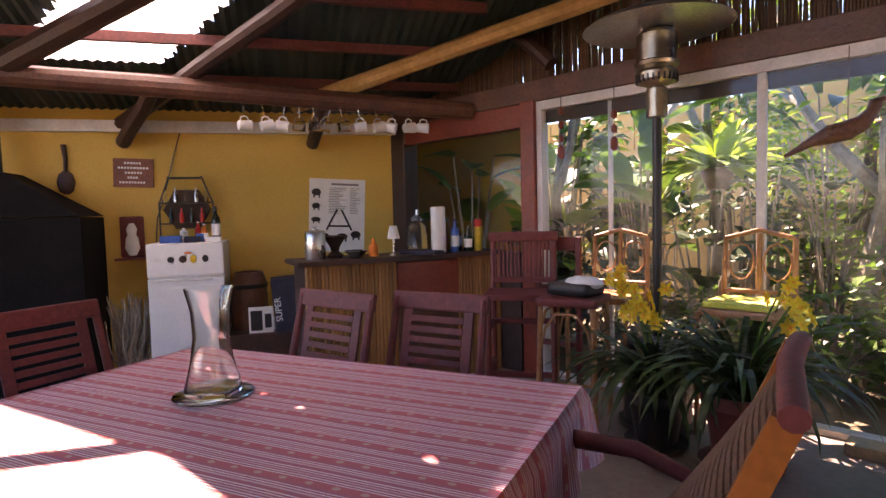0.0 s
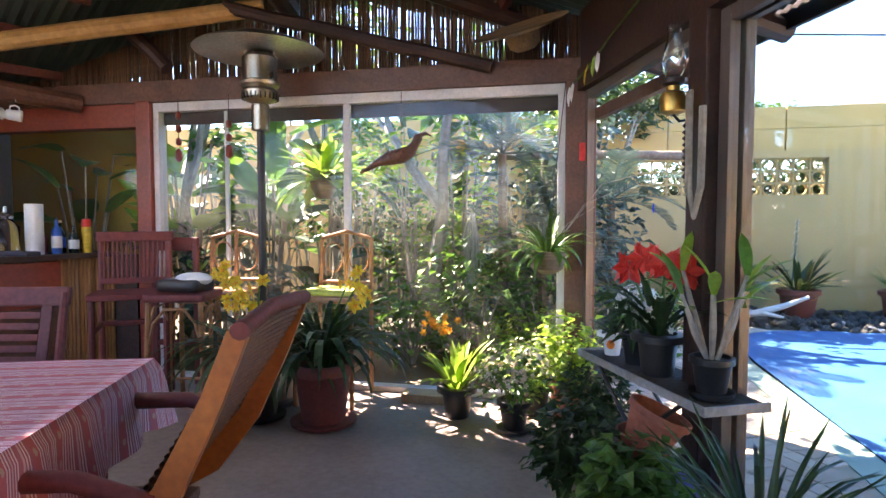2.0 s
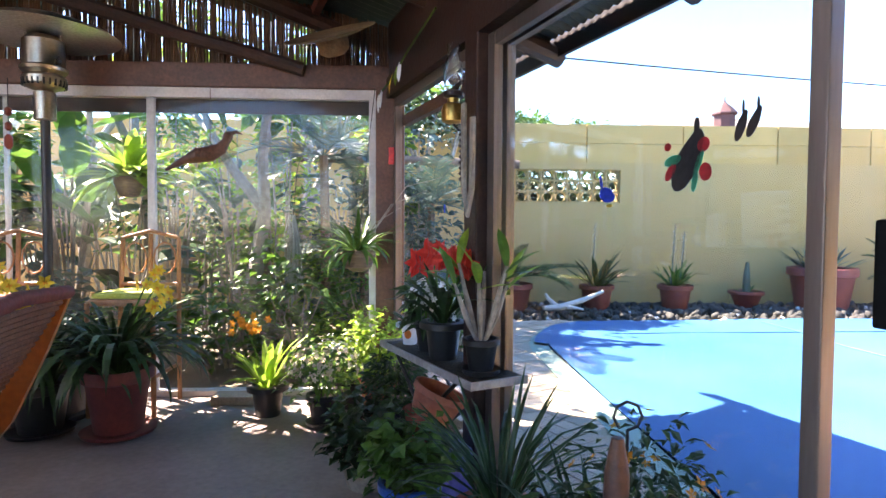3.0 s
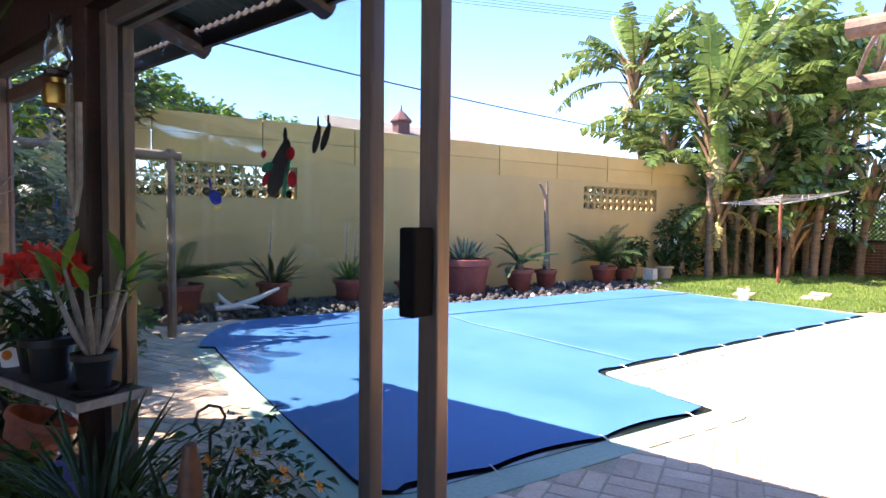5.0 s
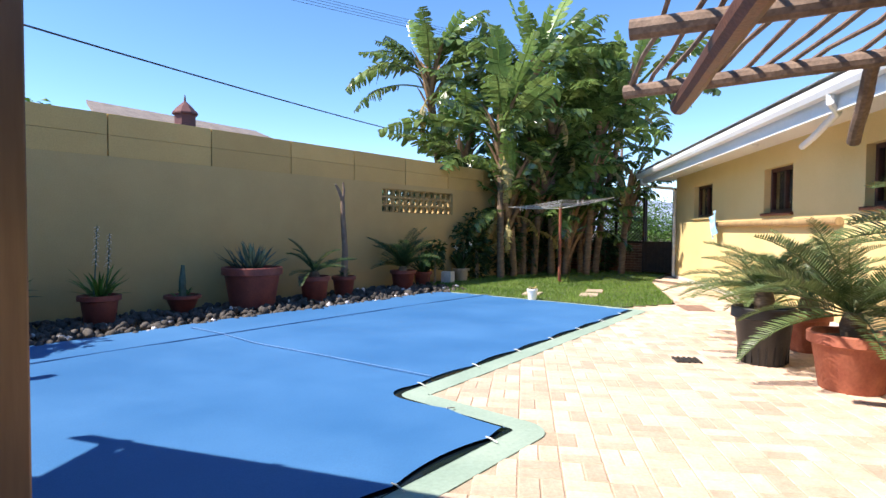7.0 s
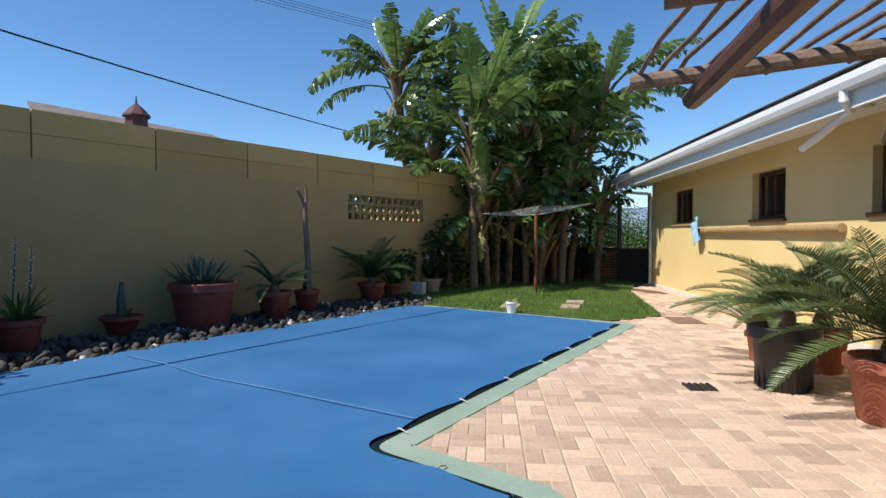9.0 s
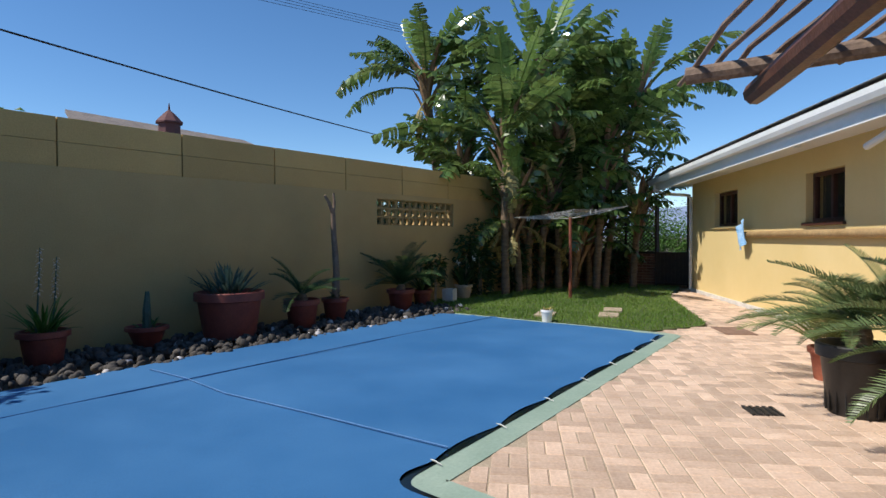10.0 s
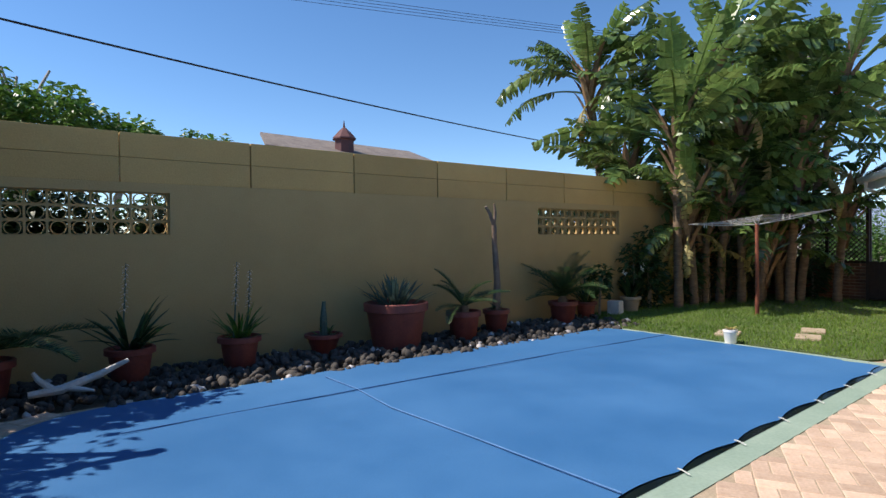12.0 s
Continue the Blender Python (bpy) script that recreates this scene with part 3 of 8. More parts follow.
for t in (0.62, 1.15, 1.7, 2.2, 2.7, 3.2):
    bm = bmesh.new()
    p, q = yel(5.6, t), yel(-0.3 if t > 1 else -0.5, t)
    z = 2.22 + 0.30 * t + 0.045
    d = (Vector((q[0], q[1], 0)) - Vector((p[0], p[1], 0)))
    m = Matrix.Translation((p[0], p[1], z)) @ Matrix.Rotation(math.atan2(d.y, d.x), 4, "Z")
    box(bm, 0, -0.025, -0.035, d.length, 0.025, 0.035, m)
    part("purlin", bm, M["purlin"], frame_t)
for t in (0.5, 1.2, 1.9, 2.6):
    bm = bmesh.new()
    p = C1 - DN * t
    z = ZB + 0.26 * t + 0.045
    m = Matrix.Translation((p.x, p.y, z)) @ Matrix.Rotation(math.atan2(DD.y, DD.x), 4, "Z")
    box(bm, -0.4, -0.025, -0.035, 5.5, 0.025, 0.035, m)
    part("purlin", bm, M["purlin"], frame_t)
for s in (-0.25, 0.75, 1.9, 3.1, 4.3):
    a, b = on_door(s, 0.92), on_door(s + 0.1, -2.3)
    part("rafter", pole((*a, ZB - 0.26 * 0.92), (*b, ZB + 0.26 * 2.25), 0.065), M["pole_dark"], frame_t)
bm = bmesh.new()
m = Matrix.Translation((*on_door(0, 0.86), 0)) @ Matrix.Rotation(math.atan2(DD.y, DD.x), 4, "Z")
box(bm, -0.55, 0, ZB - 0.25, 6.5, 0.03, ZB - 0.12, m)
part("eave_board", bm, M["pole_dark"], frame_t)
part("ridge_pole", pole(under_roof(-1.55, 3.7, 0.12), under_roof(-0.6, -2.6, 0.12), 0.08), M["pole_dark"], frame_t)
part("hanger", pole((-3.15, 3.5, 3.05), (-2.5, 3.58, 2.42), 0.055), M["pole_dark"], frame_t)
part("hanger", pole((-2.0, 3.58, 2.84), (-0.03, 3.6, 2.30), 0.05), M["pole_dark"], frame_t)
part("brace", pole(yel(2.45, 0.05, 2.02), yel(2.0, 0.85, 2.38), 0.06), M["pole_dark"], frame_t)
part("brace", pole(yel(0.85, 0.05, 2.02), yel(0.75, 0.85, 2.30), 0.06), M["pole_dark"], frame_t)
bm = bmesh.new()
box(bm, -0.15, 0.0, 2.11, 4.5, 0.07, 2.21, yel_m, bevel=0.006)
structure(part("wall_plate", bm, M["white_dirty"]), "weathered white beam along the top of the ochre wall")

# bamboo gable over the windows
gable = structure(new("bamboo_gable"), "bamboo cane screen filling the gable over the windows")
bm = bmesh.new()
tube(bm, [(0, 0, 0), (0, 0, 0.33), (0, 0, 0.335), (0, 0, 0.345), (0, 0, 0.35), (0, 0, 0.66), (0, 0, 0.665), (0, 0, 0.675), (0, 0, 0.68), (0, 0, 1.0)], [0.011, 0.010, 0.0125, 0.0125, 0.010, 0.0095, 0.012, 0.012, 0.0095, 0.009], 6)
cane_me = bpy.data.meshes.new("cane")
bm.to_mesh(cane_me), bm.free()
cane_me.materials.append(M["bamboo"])
x = -4.2
while x < 0.62:
    h = min(roof_z(x, 3.7)) + 0.13 - 2.34
    if h > 0.08:
        ob = link("cane", cane_me, gable, Matrix.Translation((x, 3.745 + random.uniform(-0.012, 0.012), 2.34)) @ Matrix.Rotation(random.gauss(0, 0.012), 4, "Y") @ Matrix.Diagonal((1, 1, h, 1)))
    x += random.choice((0.0155, 0.016, 0.0165, 0.017, 0.0175, 0.018, 0.0185, 0.019, 0.0195, 0.022))

# window wall
for x0, x1, mt in ((C2.x - 0.1, C2.x + 0.14, "pole_dark"), (-2.83, -2.70, "red_wood"), (0.46, 0.66, "pole")):
    bm = bmesh.new()
    box(bm, x0, 3.62, 0.0, x1, 3.80, 2.2, bevel=0.012)
    structure(part("post", bm, M[mt]), "stained timber post of the window wall")
bm = bmesh.new()
box(bm, C2.x - 0.1, 3.63, 2.185, 0.7, 3.72, 2.35, bevel=0.01)
structure(part("beam", bm, M["pole"]), "dark stained beam over the windows")
bm = bmesh.new()
box(bm, C2.x + 0.14, 3.64, 2.0, -2.83, 3.76, 2.185, bevel=0.008)
structure(part("red_beam", bm, M["red_wood"]), "red painted timber over the small window")
win = structure(thing("window_4", "large sliding window with chalky pale aluminium frame", "window"))
for q in ((-2.70, 3.66, 2.115, 0.46, 3.75, 2.185), (-2.70, 3.66, 0.02, 0.46, 3.75, 0.06), (-2.70, 3.66, 0.06, -2.65, 3.75, 2.115), (0.41, 3.66, 0.06, 0.46, 3.75, 2.13), (-1.125, 3.67, 0.06, -1.075, 3.71, 2.13), (-2.12, 3.72, 0.06, -2.09, 3.745, 2.13)):
    bm = bmesh.new()
    box(bm, *q, bevel=0.004)
    part("window_frame", bm, M["alu_white"], win)
bm = bmesh.new()
box(bm, -2.65, 3.725, 2.02, 0.41, 3.745, 2.115)
part("blind_box", bm, M["pole_dark"], win, "dark rolled blind under the top rail")
for x0, x1, y in ((-2.65, -1.10, 3.70), (-1.10, 0.41, 3.69)):
    bm = bmesh.new()
    box(bm, x0, y - 0.003, 0.06, x1, y + 0.003, 2.115)
    part("pane", bm, M["pane_dusty"], win, "dusty glass pane").visible_shadow = False
win = structure(thing("window_5", "fixed pane beside the red post", "window"))
bm = bmesh.new()
box(bm, C2.x + 0.14, 3.70, 1.0, -2.86, 3.706, 2.0)
part("pane", bm, M["pane_dusty"], win).visible_shadow = False

# Added low wall, coloured dark to match the dim space behind the bar.
bm = bmesh.new()
box(bm, C2.x + 0.14, 3.64, 0.0, -2.86, 3.76, 1.0)
structure(part("wall_sill", bm, M["pole_dark"]), "low wall added under the fixed pane, coloured dark")
# Added ochre wall that fills the view through the small window.
bm = bmesh.new()
box(bm, -7.2, 5.05, -0.05, -3.75, 5.2, 2.45)
structure(part("wall_side_passage", bm, M["wall_yellow"]), "ochre wall added outside the small window, kept in shade")
# Added slab overhead, only to shade that wall.
bm = bmesh.new()
box(bm, -7.2, 3.82, 2.46, -3.3, 5.4, 2.51)
structure(part("passage_roof", bm, M["pole_dark"]), "dark slab added to keep skylight off the ochre wall outside")

# Added unseen walls that block stray light from the same spot.
bm = bmesh.new()
box(bm, -7.2, 3.74, -0.05, C2.x - 0.12, 3.82, 2.46)
box(bm, -7.3, 3.74, -0.05, -7.2, 5.2, 2.46)
structure(part("wall_passage_end", bm, M["wall_yellow"]), "unseen ochre walls added to shut light off the wall outside")

# sliding door wall
bm = bmesh.new()
box(bm, 0.05, -0.05, 2.12, 5.6, 0.08, 2.26, door_m)
structure(part("door_beam", bm, M["pole_dark"]), "dark stained beam over the sliding doors")
bm = bmesh.new()
box(bm, 0.05, -0.03, 2.26, 5.6, 0.03, ZB + 0.08, door_m)
structure(part("door_infill", bm, M["pole_dark"]), "dark boarding between door beam and roof")
bm = bmesh.new()
box(bm, 1.41, -0.05, 0.0, 1.555, 0.035, 2.13, door_m, bevel=0.012)
structure(part("post", bm, M["pole_dark"]), "dark stained timber post beside the sliding door")
win = structure(thing("window_6", "fixed glass pane between two timber posts", "window", door_m.copy()))
for q in ((0.12, 0.0, 2.06, 1.42, 0.05, 2.12), (0.12, 0.0, 0.02, 1.42, 0.05, 0.08), (0.06, 0.0, 0.02, 0.12, 0.05, 2.12)):
    bm = bmesh.new()
    box(bm, *q, bevel=0.004)
    part("window_frame", bm, M["alu"], win)
bm = bmesh.new()
box(bm, 0.12, 0.02, 0.08, 1.42, 0.026, 2.06)
part("pane", bm, M["pane_dusty"], win).visible_shadow = False
bm = bmesh.new()
box(bm, 0.12, 0.055, 1.93, 1.42, 0.10, 2.0)
part("glazing_bar", bm, M["pole"], win)


def door_leaf(name, s0, s1, y0, stiles, label):
    d = structure(thing(name, label, "door", door_m.copy()))
    for a, b in stiles:
        bm = bmesh.new()
        box(bm, a, y0, 0.03, b, y0 + 0.045, 2.11, bevel=0.004)
        part("stile", bm, M["alu"], d)
    for z0, z1 in ((0.03, 0.13), (2.05, 2.11)):
        bm = bmesh.new()
        box(bm, stiles[0][1], y0 + 0.004, z0, stiles[-1][0], y0 + 0.04, z1, bevel=0.003)
        part("rail", bm, M["alu"], d)
    bm = bmesh.new()
    box(bm, stiles[0][1], y0 + 0.018, 0.13, stiles[-1][0], y0 + 0.024, 2.05)
    part("pane", bm, M["pane_door"], d).visible_shadow = False
    return d


door_a = door_leaf("door_1", 1.5, 3.2, 0.0, ((1.565, 1.63), (3.118, 3.160)), "sliding glass door leaf in brown aluminium")
door_b = door_leaf("door_2", 1.6, 3.43, 0.06, ((1.57, 1.64), (3.262, 3.322)), "slid-back glass door leaf in brown aluminium")
bm = bmesh.new()
box(bm, 3.265, -0.014, 1.038, 3.312, 0.058, 1.247, bevel=0.008)
part("lock_box", bm, surf("matt_black_plastic", (0.004, 0.004, 0.004), (0.007, 0.007, 0.007), 0.75, scale=8, fine=60, bump=0.1, spec=0.15), door_b, "black plastic lock box")
for y in (0.0, 0.06):
    bm = bmesh.new()
    box(bm, 1.55, y + 0.01, 0.0, 5.6, y + 0.035, 0.03, door_m)
    structure(part("door_track", bm, M["alu"]), "aluminium floor track of the sliding doors")
bm = bmesh.new()
box(bm, 5.0, -0.06, 0.0, 5.12, 0.08, 2.12, door_m, bevel=0.006)
structure(part("post", bm, M["pole_dark"]), "dark stained door post")

# ---- vents in the boundary wall ----
def ring_block(w, h, d):
    """A breeze block: a square frame round a ring."""
    bm = bmesh.new()
    n = 16
    r, ro = min(w, h) * 0.41, min(w, h) * 0.47
    rows = {}
    for y in (0, d):
        inner = [bm.verts.new((w / 2 + r * math.cos(2 * math.pi * k / n), y, h / 2 + r * math.sin(2 * math.pi * k / n))) for k in range(n)]
        outer = []
        for k in range(n):
            a = 2 * math.pi * k / n
            c, s = math.cos(a), math.sin(a)
            f = ro
            outer.append(bm.verts.new((w / 2 + f * c, y, h / 2 + f * s)))
        rows[y] = (inner, outer)
    for k in range(n):
        j = (k + 1) % n
        bm.faces.new((rows[0][0][k], rows[0][0][j], rows[0][1][j], rows[0][1][k]))
        bm.faces.new((rows[d][0][k], rows[d][0][j], rows[d][1][j], rows[d][1][k]))
        bm.faces.new((rows[0][0][k], rows[0][0][j], rows[d][0][j], rows[d][0][k]))
        bm.faces.new((rows[0][1][k], rows[0][1][j], rows[d][1][j], rows[d][1][k]))
    t = 0.012
    box(bm, 0, 0.01, 0, w, d - 0.01, t), box(bm, 0, 0.01, h - t, w, d - 0.01, h), box(bm, 0, 0.01, t, t, d - 0.01, h - t), box(bm, w - t, 0.01, t, w, d - 0.01, h - t)
    for cx in (0, 1):
        for cz in (0, 1):
            x0, z0 = cx * (w - w * 0.13), cz * (h - h * 0.13)
            box(bm, x0 + (0.012 if not cx else 0), 0.02, z0 + (0.012 if not cz else 0), x0 + w * 0.13 - (0.012 if cx else 0), d - 0.02, z0 + h * 0.13 - (0.012 if cz else 0))
    me = bpy.data.meshes.new("vent_block")
    bm.to_mesh(me), bm.free()
    me.materials.append(M["wall_cream_shaded"])
    return me


for (a, b), cols in zip(VENTS, (12, 12)):
    w, h = (b - a) / cols, (VZ[1] - VZ[0]) / 3
    me = ring_block(w, h, 0.07)
    for i in range(cols):
        for j in range(3):
            link("vent_block", me, wall_b, Matrix.Translation((a + i * w, WY + 0.05, VZ[0] + j * h)))

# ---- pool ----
# Near-black slab gives the shadow line in the gaps along the cover's edge.
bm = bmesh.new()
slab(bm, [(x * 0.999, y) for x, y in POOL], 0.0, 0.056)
structure(part("water", bm, surf("gap_shadow_black", (0.004, 0.008, 0.012), (0.006, 0.012, 0.016), 0.1, scale=2, fine=10, bump=0.05)), "near-black slab standing in for the shadow gap at the cover's edge")


def cover_outline():
    out = []
    n = len(POOL)
    run = 0.0
    for i in range(n):
        a, b = Vector(POOL[i]), Vector(POOL[(i + 1) % n])
        d = (b - a)
        ln = d.length
        k = max(1, int(ln / 0.06))
        nrm = Vector((-d.y, d.x)).normalized()
        for j in range(k):
            p = a + d * j / k
            s = run + ln * j / k
            dip = 0.012 + 0.055 * abs(math.sin(math.pi * s / 0.78)) ** 0.8 if p.y < 3.4 and p.x > 2.2 else (-0.14 if p.y > 5.2 and p.x < 10.1 else 0.0)
            out.append(tuple(p + nrm * dip))
        run += ln
    return out


cover = thing("pool_cover", "bright blue woven pool cover stretched over the pool", "pool cover")
bm = bmesh.new()
bm.faces.new([bm.verts.new((x, y, 0.0)) for x, y in cover_outline()])
for k in range(1, 42):
    bmesh.ops.bisect_plane(bm, geom=bm.verts[:] + bm.edges[:] + bm.faces[:], plane_co=(2.0 + 0.2 * k, 0, 0), plane_no=(1, 0, 0))
for k in range(1, 26):
    bmesh.ops.bisect_plane(bm, geom=bm.verts[:] + bm.edges[:] + bm.faces[:], plane_co=(0, 1.6 + 0.2 * k, 0), plane_no=(0, 1, 0))
for v in bm.verts:
    x, y = v.co.x, v.co.y
    z = 0.068 + 0.012 * noise.noise(Vector((x * 0.8, y * 0.8, 1)))
    z += 0.014 * math.exp(-((y - 5.72 - 0.03 * math.sin(x)) / 0.09) ** 2) * (x > 3)
    z += 0.010 * math.exp(-((y - 6.1) / 0.07) ** 2) * (x > 3)
    z -= 0.012 * math.exp(-((x - 7.3) / 0.9) ** 2 - ((y - 4.4) / 0.7) ** 2)
    v.co.z = z
smooth(part("sheet", bm, M["cover"], cover), 60)
M["seam"] = surf("cover_seam", (0.06, 0.17, 0.36), (0.09, 0.21, 0.42), 0.6, scale=5, fine=80, bump=0.1)
for pts in ([(5.0, 6.42), (5.02, 5.75), (4.95, 5.0), (5.02, 4.0), (5.08, 2.76)], [(3.0, 5.68), (5.0, 5.72), (7.5, 5.75), (10.1, 5.7)]):
    bm = bmesh.new()
    tube(bm, [(x, y, 0.080) for x, y in pts], 0.006, 5)
    part("seam", bm, M["seam"], cover)
M["strap"] = surf("pale_strap", (0.55, 0.55, 0.52), (0.65, 0.65, 0.62), 0.7)
run = 0.0
for i in range(len(POOL)):
    a, b = Vector(POOL[i]), Vector(POOL[(i + 1) % len(POOL)])
    ln = (b - a).length
    k = math.ceil(run / 0.78)
    while k * 0.78 < run + ln:
        p = a.lerp(b, (k * 0.78 - run) / ln)
        d = (b - a).normalized()
        if p.y < 3.4 and p.x > 2.2:
            bm = bmesh.new()
            o = Vector((d.y, -d.x))
            q = p + o * 0.05
            tube(bm, [(p.x - o.x * 0.03, p.y - o.y * 0.03, 0.078), (p.x, p.y, 0.077), (q.x, q.y, 0.062)], 0.0045, 5)
            part("hook_strap", bm, M["strap"], cover)
        k += 1
    run += ln

# ---- house fittings ----
M["window_wood"] = surf("dark_window_wood", (0.055, 0.02, 0.013), (0.095, 0.035, 0.022), 0.45, scale=5, fine=60, bump=0.2, spread=0.25, stretch=(1, 1, 0.2))
M["dark_room"] = surf("dark_room_sheet", (0.03, 0.022, 0.02), (0.05, 0.038, 0.032), 0.9)
for i, (a, b, z0, z1) in enumerate(WINS):
    win = structure(thing("window_%d" % (i + 1), "dark wooden framed window set into the yellow wall", "window", house_m.copy()))
    w = 0.06
    for q in ((a, -0.17, z0, a + w, -0.10, z1), (b - w, -0.17, z0, b, -0.10, z1), (a + w, -0.17, z0, b - w, -0.10, z0 + w), (a + w, -0.17, z1 - w, b - w, -0.10, z1), ((a + b) / 2 - 0.03, -0.165, z0 + w, (a + b) / 2 + 0.03, -0.105, z1 - w)):
        bm = bmesh.new()
        box(bm, *q, bevel=0.006)
        part("window_frame", bm, M["window_wood"], win)
    for x0, x1 in ((a + w, (a + b) / 2 - 0.03), ((a + b) / 2 + 0.03, b - w)):
        bm = bmesh.new()
        box(bm, x0, -0.142, z0 + w, x1, -0.136, z1 - w)
        part("pane", bm, M["pane"], win)
    bm = bmesh.new()
    box(bm, a - 0.04, -0.10, z0 - 0.045, b + 0.04, 0.045, z0, bevel=0.006)
    part("window_sill", bm, M["window_wood"] if i else M["wall_house"], win)
    # Near-black sheet behind the panes stands in for the unlit room.
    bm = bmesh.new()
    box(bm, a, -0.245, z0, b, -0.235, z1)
    part("dark_room_backing", bm, M["dark_room"], win)
bm = bmesh.new()
tube(bm, [house_m @ Vector((x, 0.055, 1.40)) for x in (-3.3, -1.5, 0, 1.2)], 0.055, 12)
tagged(smooth(part("roller_blind", bm, surf("brown_roll", (0.30, 0.19, 0.08), (0.40, 0.27, 0.13), 0.7, scale=4, fine=30))), "brown rolled bamboo blind hung along the house wall", "blind")
bm = bmesh.new()
box(bm, -16.0, 0.0, -0.05, 4.64, 0.03, 0.12, house_m)
structure(part("baseboard", bm, M["white_dirty"]), "pale painted plinth of the house")
gut = structure(thing("gutter", "white metal rain gutter with downpipe", "gutter"))
bm = bmesh.new()
prof = [(0.75, 2.76), (0.75, 2.68), (0.78, 2.655), (0.86, 2.665), (0.885, 2.72), (0.885, 2.785), (0.875, 2.785), (0.872, 2.72), (0.855, 2.68), (0.78, 2.67), (0.762, 2.69), (0.762, 2.76)]
for x0, x1 in ((-16.4, 5.35),):
    a = [bm.verts.new(house_m @ Vector((x0, y, z))) for y, z in prof]
    b = [bm.verts.new(house_m @ Vector((x1, y, z))) for y, z in prof]
    for k in range(len(prof)):
        j = (k + 1) % len(prof)
        bm.faces.new((a[k], a[j], b[j], b[k]))
    bm.faces.new(a), bm.faces.new(b[::-1])
part("trough", bm, M["white"], gut)
bm = bmesh.new()
tube(bm, [house_m @ Vector(p) for p in ((4.9, 0.82, 2.68), (4.9, 0.82, 2.52), (4.85, 0.6, 2.42), (4.6, 0.12, 2.36), (4.55, 0.06, 2.28), (4.55, 0.06, 1.2), (4.55, 0.06, 0.1))], 0.04, 8)
smooth(part("downpipe", bm, M["white_dirty"], gut))
bm = bmesh.new()
tube(bm, [house_m @ Vector(p) for p in ((-4.6, 0.82, 2.68), (-4.6, 0.82, 2.58), (-4.5, 0.70, 2.50), (-3.6, 0.52, 2.38), (-3.2, 0.46, 2.33))], 0.042, 8)
smooth(part("outlet_pipe", bm, M["white"], gut))
for s in (-4.2, -1.4, 1.4, 3.8):
    bm = bmesh.new()
    lathe(bm, [(0.035, 2.58), (0.05, 2.59), (0.05, 2.62)], 12, Matrix.Translation((*on_house(s, 0.35), 0)))
    tagged(part("soffit_lamp", bm, M["white"]), "small round white spot lamp under the eave", "lamp", "spot lamps under the eave")
cloth = Geo()
pts = []
for i in range(9):
    for j in range(9):
        u, v = i / 8, j / 8
        p = house_m @ Vector((1.05 + 0.36 * u - 0.12 * v, 0.14 + 0.03 * math.sin(u * 9 + v * 3), 1.68 - 0.44 * v - 0.16 * u + 0.03 * math.sin(v * 7)))
        pts.append(p)
cloth.add(pts, [(i * 9 + j, i * 9 + j + 1, (i + 1) * 9 + j + 1, (i + 1) * 9 + j) for i in range(8) for j in range(8)])
ob = tagged(link("cloth", cloth.mesh("cloth", surf("pale_blue_cloth", (0.20, 0.45, 0.75), (0.45, 0.65, 0.85), 0.8, scale=9, fine=80, trans=0.2))), "pale blue cloth hung on a hook at the house wall", "cloth")
mod = ob.modifiers.new("thick", "SOLIDIFY")
mod.thickness = 0.006

# ---- far end: brick wall, lattice, gate, hill ----
M["brick"] = surf("old_brick", (0.17, 0.075, 0.045), (0.27, 0.13, 0.075), 0.9, scale=8, fine=60, bump=0.4, spread=0.2, obrand=0.3)
bw = structure(new("low_wall"), "low red-brown brick wall under a wooden lattice")
bm = bmesh.new()
box(bm, 18.22, 4.75, -0.1, 18.40, 8.25, 0.90)
part("core", bm, M["mortar"], bw)
bm = bmesh.new()
box(bm, 0, 0, 0, 0.05, 0.215, 0.065, bevel=0.004)
me = bpy.data.meshes.new("brick")
bm.to_mesh(me), bm.free()
me.materials.append(M["brick"])
for j in range(12):
    for i in range(15):
        link("brick", me, bw, Matrix.Translation((18.19, 4.76 + i * 0.228 + (0.114 if j % 2 else 0), j * 0.076)))
lat = thing("lattice_fence", "dark wooden lattice screen on a low brick wall", "fence")
M["lattice"] = surf("dark_lattice", (0.03, 0.017, 0.012), (0.06, 0.035, 0.024), 0.8, scale=6, fine=40, bump=0.3)
for y in (5.62, 6.5, 7.4, 8.2):
    bm = bmesh.new()
    box(bm, 18.24, y - 0.03, 0.90, 18.32, y + 0.03, 2.35, bevel=0.005)
    part("post", bm, M["lattice"], lat)
for k, z in enumerate((0.93, 2.31)):
    bm = bmesh.new()
    box(bm, 18.25, 5.6, z - 0.03, 18.31, 8.22, z + 0.03)
    part("rail", bm, M["lattice"], lat)
